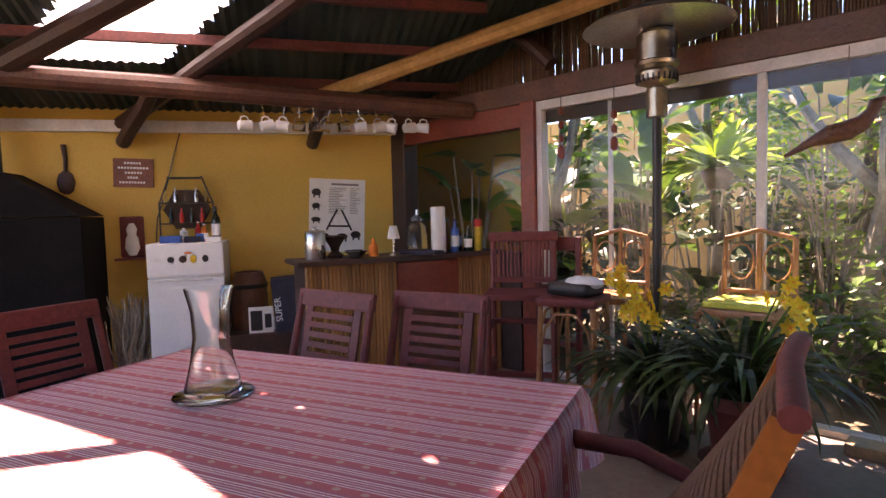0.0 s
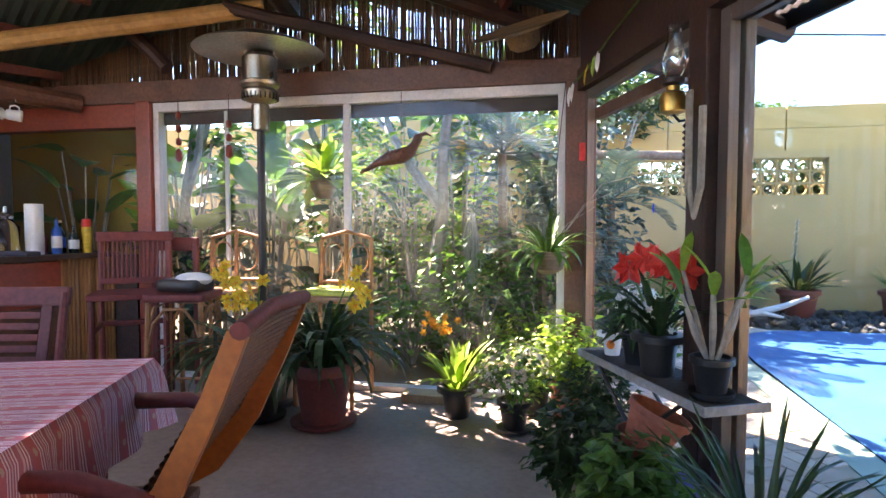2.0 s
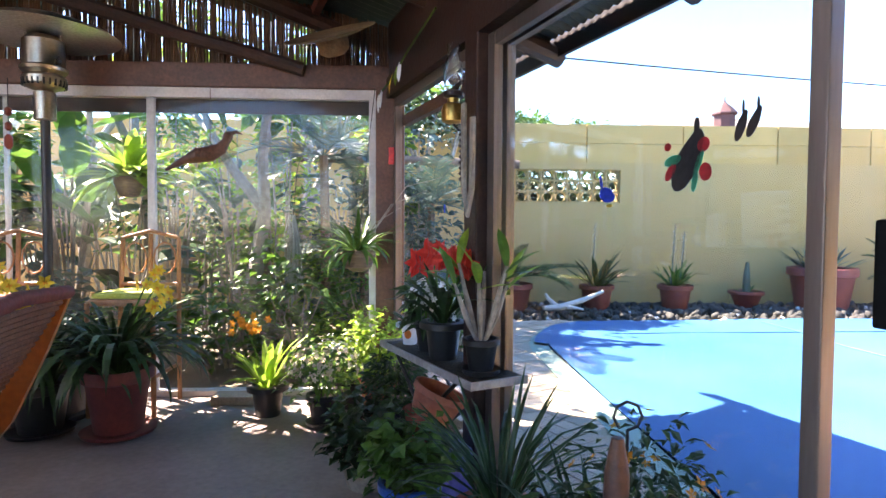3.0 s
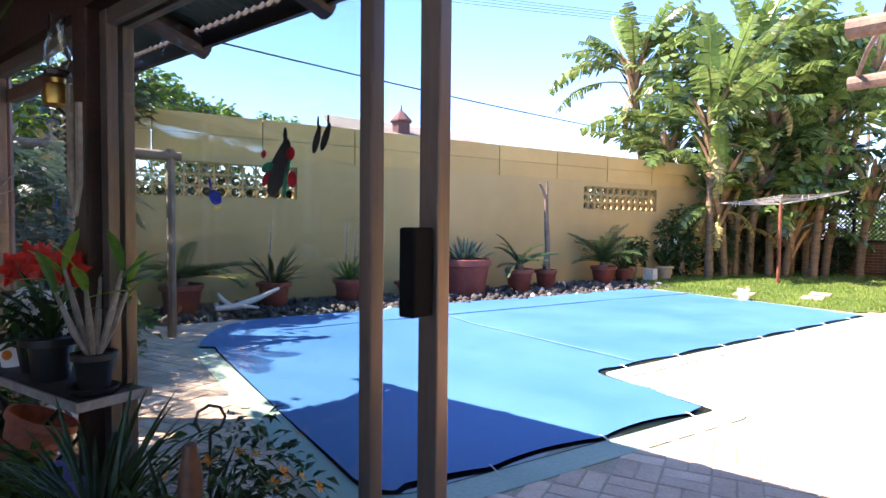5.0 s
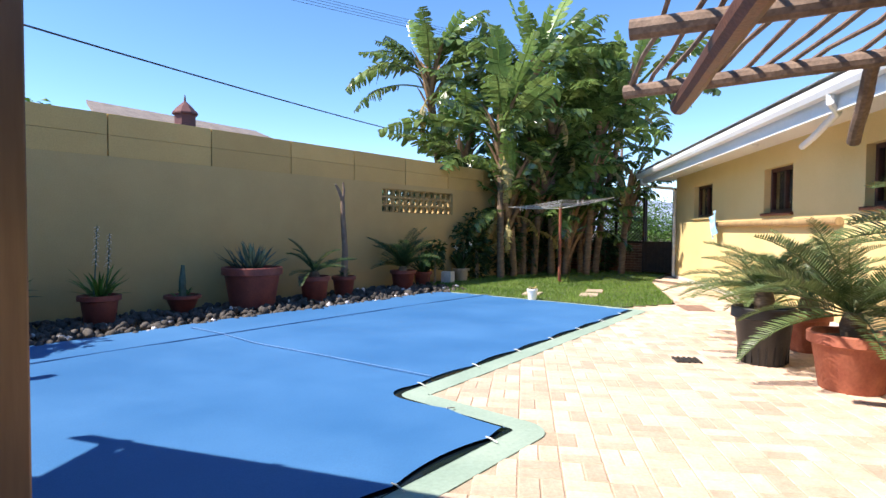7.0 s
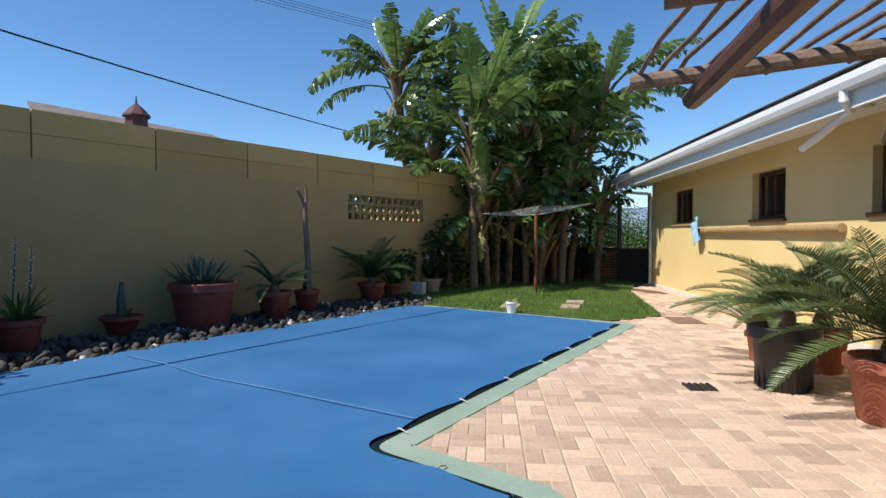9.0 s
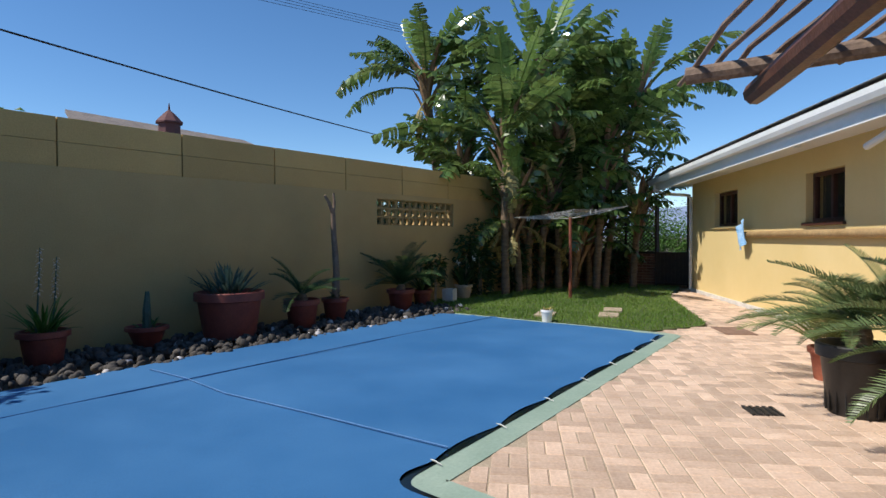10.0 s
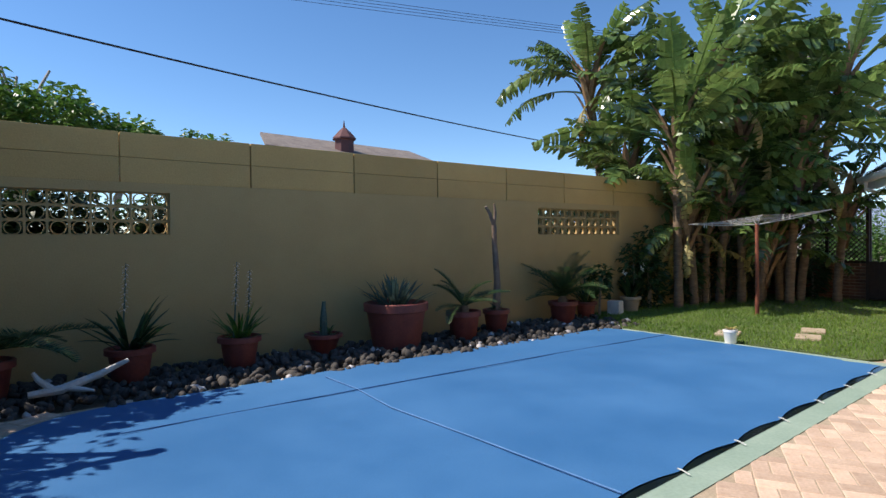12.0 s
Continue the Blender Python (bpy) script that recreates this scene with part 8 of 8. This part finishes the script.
for x, y, z, n in ((-2.45, 3.627, 1.78, 4), (-2.02, 3.627, 1.80, 3)):
    t = thing("wind_chime", "red-brown wooden chime hung by the window", "wind chime", Matrix.Translation((x, y, z)), "hanging chimes")
    bm = bmesh.new()
    tube(bm, [(0, 0, 0.1), (0, 0, 0.42)], 0.003, 5)
    part("cord", bm, M["black"], t)
    for k in range(n):
        bm = bmesh.new()
        lathe(bm, [(0.01, -0.06), (0.025, -0.04), (0.025, 0.02), (0.01, 0.04)], 10, Matrix.Translation((0, 0, 0.10 * k)) @ Matrix.Diagonal((1 - 0.2 * (k > 0), 1, 1 if k == 0 else 0.6, 1)))
        smooth(part("bead", bm, M["red_wood"], t))
bk = thing("hanging_basket", "bark basket orchid hung at the corner post", "hanging plant", Matrix.Translation((0.36, 3.38, 1.05)))
bm = bmesh.new()
lathe(bm, [(0.04, -0.12), (0.09, -0.09), (0.12, 0.0), (0.10, 0.02), (0.03, 0.02)], 16)
smooth(part("basket", bm, M["trunk"], bk))
g = Geo()
for k in range(64):
    a = random.uniform(0, 6.28)
    blade(g, aim((0.05 * math.cos(a), 0.05 * math.sin(a), 0.02), a, random.uniform(-0.1, 1.35)), random.uniform(0.15, 0.36), 0.026, random.uniform(0.5, 2.0), 6)
link("leaves", g.mesh("leaves", M["leaf_mid"]), bk)
bm = bmesh.new()
tube(bm, [(0, 0, 0.0), (0.05, 0.06, 0.6), (0.1, 0.18, 1.12)], 0.003, 5)
part("cord", bm, M["black"], bk)
for k in range(3):
    g = Geo()
    bar(g, [(0, 0, 0), (0.12 + 0.1 * k, -0.05, 0.2 + 0.12 * k), (0.28 + 0.14 * k, -0.08, 0.3 + 0.1 * k)], [0.004, 0.003, 0.002], 5)
    link("twig", g.mesh("twig", M["bark"]), bk)
t = thing("red_ribbon", "small red ribbon tied to the corner post", "ribbon", Matrix.Translation((0.57, 3.608, 1.72)))
bm = bmesh.new()
box(bm, -0.02, -0.006, -0.06, 0.02, 0.0, 0.06, bevel=0.002)
part("ribbon", bm, M["red"], t)
t = thing("garland", "pale ribbon and leaf garland strung along the beam", "garland", Matrix.Translation((0, 0, 0)))
a, b = Vector((*on_door(0.05, -0.10), 2.14)), Vector((*on_door(1.15, -0.10), 2.36))
bm = bmesh.new()
tube(bm, [a, a.lerp(b, 0.3) - Vector((0, 0, 0.02)), a.lerp(b, 0.6) + Vector((0, 0, 0.0)), b], 0.006, 6)
part("cord", bm, M["leaf_mid"], t)
for f, mt in ((0.02, "paper"), (0.08, "paper"), (0.3, "yellow"), (0.4, "leaf_lime"), (0.45, "paper")):
    g = Geo()
    blade(g, aim(a.lerp(b, f), 2.0 + f * 5, -1.3), 0.13, 0.03, 0.3, 4)
    link("strip", g.mesh("strip", M[mt]), t)

# painted birds on the door glass
def sticker(name, s, z, label, shapes):
    t = thing(name, label, "sticker", door_m @ Matrix.Translation((s, -0.0, z)) @ Matrix.Diagonal((0.8, 1, 0.8, 1)), "painted birds on the door glass")
    for pts, mt in shapes:
        bm = bmesh.new()
        f = bm.faces.new([bm.verts.new((x, 0.0165, y)) for x, y in pts])
        r = bmesh.ops.extrude_face_region(bm, geom=[f])
        bmesh.ops.translate(bm, vec=(0, -0.0012, 0), verts=[v for v in r["geom"] if isinstance(v, bmesh.types.BMVert)])
        part("film", bm, mt, t)


def oval(cx, cy, a, b, tilt, n=14, point=0.0):
    c, s = math.cos(tilt), math.sin(tilt)
    out = []
    for k in range(n):
        q = 2 * math.pi * k / n
        x, y = a * math.cos(q) * (1 + point * (math.cos(q) > 0.7)), b * math.sin(q)
        out.append((cx + x * c - y * s, cy + x * s + y * c))
    return out


INK, LBLUE, LRED, LGREEN = surf("black_film", (0.012, 0.012, 0.015), (0.02, 0.02, 0.022), 0.4), surf("blue_film", (0.02, 0.06, 0.5), (0.03, 0.09, 0.6), 0.4, trans=0.4), surf("red_film", (0.5, 0.03, 0.04), (0.6, 0.05, 0.06), 0.4, trans=0.4), surf("green_film", (0.02, 0.3, 0.17), (0.03, 0.38, 0.22), 0.4, trans=0.4)
sticker("bird_sticker", 2.42, 1.335, "blue painted guineafowl on the door glass", ((oval(0, 0, 0.045, 0.03, -0.3, point=0.2), LBLUE), (oval(-0.035, 0.055, 0.008, 0.03, 0.3), LBLUE), (oval(0.02, -0.045, 0.02, 0.006, 0), M["yellow"])))
sticker("bird_sticker", 2.76, 1.40, "black guineafowl with red tulips painted on glass", ((oval(0, 0, 0.10, 0.05, 1.05, point=0.3), INK), (oval(0.045, 0.125, 0.012, 0.03, 0), INK), (oval(0.075, 0.06, 0.026, 0.024, 0.5), LRED), (oval(0.085, -0.03, 0.026, 0.03, 0.2), LRED), (oval(-0.085, 0.07, 0.016, 0.014, 0), LRED), (oval(-0.07, -0.02, 0.035, 0.018, 0.9), LRED), (oval(0.055, 0.0, 0.012, 0.05, -0.4), LGREEN), (oval(-0.06, 0.02, 0.04, 0.018, 0.2), LGREEN), (oval(0.04, -0.06, 0.012, 0.035, -0.2), LGREEN)))
sticker("bird_sticker", 2.95, 1.475, "pair of black painted guineafowl on glass", ((oval(-0.02, 0, 0.045, 0.017, 1.2, point=0.2), INK), (oval(0.025, 0.005, 0.045, 0.017, 1.1, point=0.2), INK), (oval(-0.012, 0.06, 0.005, 0.022, 0), INK), (oval(0.04, 0.06, 0.005, 0.022, 0), INK)))
sticker("bird_sticker", 1.0, 1.33, "small blue painted bird on the glass pane", ((oval(0, 0, 0.012, 0.03, 0), LBLUE),))

# ---- garden behind the window wall ----
def bed(name, x, y, label, g, leaf, category="shrub", stems=None, group="garden plants behind the windows"):
    t = thing(name, label, category, Matrix.Translation((x, y, -0.03)), group)
    link("leaves", g.mesh("leaves", M[leaf]), t)
    if stems:
        link("stems", stems.mesh("stems", M["bark"]), t)
    return t


def big_leaf(x, y, n, length, width, leaf, label, low=0.3, stalk=0.7):
    g, st = Geo(), Geo()
    for k in range(n):
        a = k * 2.4 + random.uniform(-0.3, 0.3)
        hh = random.uniform(low, low + stalk)
        e = Vector((0.25 * math.cos(a), 0.25 * math.sin(a), hh))
        bar(st, [(0, 0, 0), e * 0.6 + Vector((0, 0, 0.1)), e], [0.012, 0.01, 0.007], 5)
        blade(g, aim(e, a, random.uniform(0.0, 1.1), random.uniform(-0.4, 0.4)), length * random.uniform(0.7, 1.15), width * random.uniform(0.8, 1.2), random.uniform(0.3, 1.0), 6, 0.2)
    return bed("big_leaf_plant", x, y, label, g, leaf, "plant", st)


big_leaf(-3.3, 4.9, 26, 0.55, 0.24, "leaf_lime", "tall plant with broad lime green leaves", 0.9, 1.3)
big_leaf(-2.6, 5.3, 26, 0.6, 0.24, "leaf_mid", "tall plant with broad green leaves", 0.9, 1.3)
big_leaf(-2.0, 6.2, 16, 0.7, 0.2, "leaf_dark", "tall broad-leafed plant in the garden bed", 0.6, 1.4)
big_leaf(-0.2, 6.6, 16, 0.7, 0.18, "leaf_dark", "leafy plant before the garden wall", 0.4, 1.2)
big_leaf(-3.9, 6.0, 18, 0.8, 0.28, "leaf_blue", "banana-like plant with blue green leaves", 0.8, 1.5)
big_leaf(-4.1, 4.45, 10, 0.5, 0.22, "leaf_mid", "broad dark leafed plant outside the small window", 1.2, 0.8)
big_leaf(-1.9, 4.9, 12, 0.55, 0.22, "leaf_dark", "lush plant with broad dark green leaves", 0.6, 1.0)
big_leaf(0.1, 5.9, 16, 0.6, 0.16, "leaf_blue", "lush leafy plant behind the windows", 1.0, 1.2)
big_leaf(-1.1, 5.7, 14, 0.5, 0.16, "leaf_dark", "lush dark leafed plant behind the windows", 1.1, 1.2)
for x, y, z, r, c, leaf, sz in ((-0.9, 4.7, 0.35, 0.5, 300, "leaf_mid", 0.13), (-0.3, 4.6, 0.6, 0.5, 350, "leaf_mid", 0.13), (0.3, 4.7, 0.6, 0.5, 700, "leaf_mid", 0.08), (-1.7, 4.6, 0.35, 0.5, 300, "leaf_mid", 0.14), (-2.5, 4.5, 0.45, 0.5, 350, "leaf_blue", 0.14),
                                (0.0, 5.6, 1.2, 0.6, 420, "leaf_blue", 0.14), (-0.6, 5.5, 1.2, 0.5, 600, "leaf_lime", 0.10), (0.55, 5.4, 0.9, 0.5, 700, "leaf_blue", 0.12), (-3.2, 4.5, 0.6, 0.45, 500, "leaf_dark", 0.12), (0.2, 4.4, 0.25, 0.4, 500, "leaf_lime", 0.07),
                                (1.1, 4.6, 0.4, 0.4, 450, "leaf_mid", 0.08), (0.8, 6.2, 1.1, 0.5, 350, "leaf_blue", 0.14), (-1.3, 6.8, 0.8, 0.6, 300, "leaf_mid", 0.15)):
    g, st = Geo(), Geo()
    leafball(g, (0, 0, z + 0.05), (r, r * 0.8, max(z, 0.3)), c, sz)
    for k in range(6):
        a = k * 1.05
        bar(st, [(0.03 * math.cos(a), 0.03 * math.sin(a), 0), (0.1 * math.cos(a), 0.1 * math.sin(a), z * 0.6), (r * 0.5 * math.cos(a), r * 0.4 * math.sin(a), z * 1.2)], [0.014, 0.011, 0.006], 5)
    bed("garden_shrub", x, y, "dense leafy shrub in the garden bed", g, leaf, "shrub", st)
PALMLET = [feather(1.0, 1.0, 30, 0.26, 0.022, 0.3).mesh("frond", M["leaf_blue"]) for _ in range(3)]
for x, y, z in ((0.25, 5.0, 1.0), (0.9, 5.6, 1.5), (-0.1, 4.9, 1.9)):
    t = thing("tree_fern", "feathery blue green fern in the garden", "fern", Matrix.Translation((x, y, -0.03)), "garden ferns")
    bm = bmesh.new()
    tube(bm, [(0, 0, 0), (0.02, 0, z * 0.5), (0, 0, z)], [0.05, 0.045, 0.04], 8)
    part("trunk", bm, M["trunk"], t)
    for k in range(13):
        link("frond", random.choice(PALMLET), t, aim((0, 0, z), k * 2.4, random.uniform(-0.2, 1.1), 0, random.uniform(0.7, 1.1)))


def tree(x, y, h, r, crown, leaf, label, spread=0.7, depth=3, count=26, csize=0.5, lsize=0.12):
    t = thing("garden_tree", label, "tree", Matrix.Translation((x, y, -0.05)), "garden trees")
    g = Geo()
    tips = twig_tree(g, Vector((0, 0, 0)), Vector((0.06, -0.05, 1)).normalized(), h * 0.42, r, depth, spread)
    link("trunk", g.mesh("trunk", M["bark"]), t)
    g = Geo()
    for p in tips:
        leafball(g, p, (csize, csize, csize * 0.7), count, lsize)
    link("crown", g.mesh("crown", M[leaf]), t)


tree(-0.75, 5.1, 3.4, 0.09, 0, "leaf_lime", "pale-barked frangipani tree behind the windows", 0.8, 3, 16, 0.4, 0.15)
tree(-3.45, 5.0, 3.6, 0.075, 0, "leaf_mid", "slender tree with a chalky white leaning trunk", 0.6, 2, 14, 0.35, 0.16)
tree(-2.2, 5.9, 3.8, 0.08, 0, "leaf_mid", "leafy tree in the narrow garden", 0.7, 3, 26, 0.45, 0.15)
tree(-0.9, 7.7, 3.3, 0.10, 0, "leaf_mid", "tall leafy tree beside the garden wall", 0.55, 3, 34, 0.7, 0.16)
tree(0.75, 7.9, 2.95, 0.07, 0, "leaf_dark", "leafy tree shading the pool corner", 0.44, 3, 100, 0.45, 0.15)
tree(-3.6, 7.2, 4.2, 0.09, 0, "leaf_mid", "leafy tree by the garden wall", 0.6, 3, 26, 0.65, 0.16)
for k in range(20):
    x, y, z = random.uniform(-3.6, 0.9), random.uniform(4.9, 7.4), random.uniform(0.9, 2.5)
    if x > 0.2:
        y = max(y, 6.3)
    r = random.uniform(0.28, 0.5)
    g, st = Geo(), Geo()
    leafball(g, (0, 0, z), (r, r * 0.8, r * 1.1), 150, random.choice((0.12, 0.16, 0.2)), random.choice((0.3, 0.5, 0.6)), 0.1)
    for j in range(3):
        a = j * 2.1 + k
        bar(st, [(0.04 * math.cos(a), 0.04 * math.sin(a), 0), (0.08 * math.cos(a), 0.08 * math.sin(a), z * 0.6), (r * 0.4 * math.cos(a), r * 0.4 * math.sin(a), z)], [0.016, 0.012, 0.006], 5)
    bed("tall_shrub", x, y, "tall airy shrub in the garden bed", g, random.choice(("leaf_lime", "leaf_mid", "leaf_mid", "leaf_dark", "leaf_blue")), "shrub", st)
moss = thing("spanish_moss", "silvery hanging moss strands on a branch outside", "hanging plant", Matrix.Translation((-0.32, 4.6, 1.22)))
g = Geo()
for k in range(70):
    x0, y0, z0 = random.gauss(0, 0.035), random.gauss(0, 0.03), random.uniform(-0.05, 0.12)
    ln = random.uniform(0.35, 0.75)
    bar(g, [(x0 * 0.4, y0 * 0.4, z0), (x0 + random.gauss(0, 0.015), y0, z0 - ln * 0.4), (x0 + random.gauss(0, 0.02), y0 + random.gauss(0, 0.02), z0 - ln)], [0.004, 0.004, 0.001], 4)
tagged(link("strands", g.mesh("strands", surf("silver_moss", (0.34, 0.38, 0.33), (0.48, 0.52, 0.46), 0.9, scale=9, fine=60, island=0.25, trans=0.3)), moss), kind="stuff")
bm = bmesh.new()
tube(bm, [(0, 0, 0.05), (0.02, 0.1, 0.5), (0.1, 0.3, 0.95)], 0.003, 5)
part("cord", bm, M["black"], moss)
hb = thing("hanging_fern", "bright lime fern in a hanging pot outside", "hanging plant", Matrix.Translation((-1.6, 4.4, 1.56)))
bm = bmesh.new()
lathe(bm, [(0.07, -0.1), (0.11, 0.0), (0.12, 0.06), (0.1, 0.06), (0.03, 0.04)], 16)
smooth(part("pot", bm, M["trunk"], hb))
g = Geo()
for k in range(64):
    a = random.uniform(0, 6.28)
    blade(g, aim((0.04 * math.cos(a), 0.04 * math.sin(a), 0.05), a, random.uniform(-0.2, 1.45)), random.uniform(0.25, 0.55), 0.10, random.uniform(0.3, 1.2), 6)
link("leaves", g.mesh("leaves", M["leaf_lime"]), hb)
bm = bmesh.new()
tube(bm, [(0, 0, 0), (0.02, 0, 0.8), (0.3, 0.4, 1.4)], 0.003, 5)
part("cord", bm, M["black"], hb)
bm = bmesh.new()
tube(bm, [(-1.0, 6.0, 1.99), (0.4, 6.0, 1.97), (1.9, 6.0, 1.93)], 0.05, 10)
smooth(part("pipe", bm, M["pole_grey"]))
ob = tagged(bpy.data.objects["pipe"], "grey timber rail across the garden", "rail")
for x in (-0.9, 1.8):
    bm = bmesh.new()
    tube(bm, [(x, 6.0, -0.03), (x, 6.0, 2.0)], 0.045, 8)
    tagged(part("rail_post", bm, M["pole_grey"]), "grey timber post carrying the garden rail", "post", "rail posts")
bench = thing("garden_bench", "slatted wooden garden bench against the wall", "bench", Matrix.Translation((-2.0, 7.6, -0.03)))
for k in range(5):
    bm = bmesh.new()
    box(bm, -0.5, 0.16, 0.48 + k * 0.09, 0.5, 0.19, 0.53 + k * 0.09)
    part("back_slat", bm, M["pole_grey"], bench)
for k in range(4):
    bm = bmesh.new()
    box(bm, -0.5, -0.2 + k * 0.1, 0.42, 0.5, -0.12 + k * 0.1, 0.45)
    part("seat_slat", bm, M["pole_grey"], bench)
for x in (-0.47, 0.43):
    for y in (-0.2, 0.16):
        bm = bmesh.new()
        box(bm, x, y, 0, x + 0.05, y + 0.05, 0.42 if y < 0 else 0.92)
        part("leg", bm, M["pole_grey"], bench)

# ---- tall cycad beside the pergola ----
cycad(5.8, -0.85, PAVE, 0.3, 0.5, 16, 1.2, "tall cycad with arching fronds under the pergola", "clay", CYCAD_SUN, group="tubs by the house", caudex=0.55, el=(0.35, 1.2))

# ---- paving ----
PAVE_POLY = [(C6.x + 0.12, C6.y), (2.2, -3.2), (9.0, -3.2), on_house(-4.4, 0.04), on_house(4.6, 0.04), (18.0, 4.7), (15.3, 4.45), (11.45, 2.66), (10.36, 3.2), (10.36, 6.75), (1.4, 6.75), (0.75, 3.9)]
HOLE = offset_poly(POOL, 0.205)
bm = bmesh.new()
slab(bm, PAVE_POLY, -0.08, 0.045)
paving = structure(part("pavement", bm, M["mortar"]), "sandy brick paving in basket weave round the pool")
M["paver"] = surf("sandy_paver", (0.53, 0.37, 0.265), (0.65, 0.48, 0.36), 0.85, scale=9, fine=60, bump=0.35, spread=0.12, obrand=0.22)
M["paver_far"] = surf("sandy_pavers", (0.53, 0.37, 0.265), (0.65, 0.48, 0.36), 0.85, scale=9, fine=60, bump=0.35, spread=0.12, island=0.22)
BL, BW = 0.2145, 0.1045


def paver_geo():
    c = 0.005
    vs, fs = [], []
    for k, (ins, z) in enumerate(((0, 0.0), (0, 0.040), (c, 0.046))):
        vs += [(ins - BL / 2, ins - BW / 2, z), (BL / 2 - ins, ins - BW / 2, z), (BL / 2 - ins, BW / 2 - ins, z), (ins - BL / 2, BW / 2 - ins, z)]
    for r in (0, 4):
        fs += [(r + i, r + (i + 1) % 4, r + 4 + (i + 1) % 4, r + 4 + i) for i in range(4)]
    fs.append((8, 9, 10, 11))
    return vs, fs


pv, pf = paver_geo()
g = Geo()
g.add(pv, pf)
paver_me = g.mesh("paver", M["paver"])
rest = Geo()
ang = math.atan2(HD.y, HD.x)
near = 0
rng = np.random.default_rng(9)
for i in range(-60, 100):
    for j in range(-60, 60):
        cx, cy = i * 0.22, j * 0.22
        for k in (0, 1):
            if (i + j) % 2:
                lx, ly, r = cx, cy + (k - 0.5) * 0.11, 0
            else:
                lx, ly, r = cx + (k - 0.5) * 0.11, cy, math.pi / 2
            x = 5.0 + lx * math.cos(ang) - ly * math.sin(ang)
            y = 1.0 + lx * math.sin(ang) + ly * math.cos(ang)
            if not inside(x, y, PAVE_POLY) or inside(x, y, HOLE) or (10.3 < x < 11.5 and y > 3.2):
                continue
            m = Matrix.Translation((x, y, 0.004 + rng.uniform(-0.0015, 0.0015))) @ Matrix.Rotation(ang + r + rng.normal(0, 0.006), 4, "Z") @ Matrix.Rotation(rng.normal(0, 0.004), 4, "X")
            if near < 300 and 3.6 < x < 6.6 and 0.4 < y < 2.6:
                link("paver", paver_me, paving, m)
                near += 1
            else:
                rest.add([m @ Vector(p) for p in pv], pf)
tagged(link("pavers", rest.mesh("pavers", M["paver_far"]), paving), "", "", kind="stuff")
for x, y, w, mt, nm, lb in ((7.15, 1.37, 0.11, "black", "drain_cover", "small square black drain grating in the paving"),):
    t = thing(nm, lb, "drain", pose(x, y, 0.051, 0, 0, 30), "drain gratings")
    for k in range(5):
        bm = bmesh.new()
        box(bm, -w, -w + k * w * 0.45, 0, w, -w + k * w * 0.45 + w * 0.22, 0.012)
        part("slat", bm, M["black"], t)
    bm = bmesh.new()
    box(bm, -w, -w, -0.004, w, w, 0.003)
    part("plate", bm, M["potsoil"], t)
bm = bmesh.new()
box(bm, -0.33, -0.2, 0, 0.33, 0.2, 0.012, bevel=0.004)
ob = tagged(part("manhole_cover", bm, surf("rusty_plate", (0.19, 0.11, 0.075), (0.27, 0.17, 0.12), 0.8, scale=6, fine=40, bump=0.3)), "rectangular rust-brown steel cover set in the paving", "manhole cover")
ob.matrix_world = pose(11.05, 2.33, 0.05, 0, 0, 30)
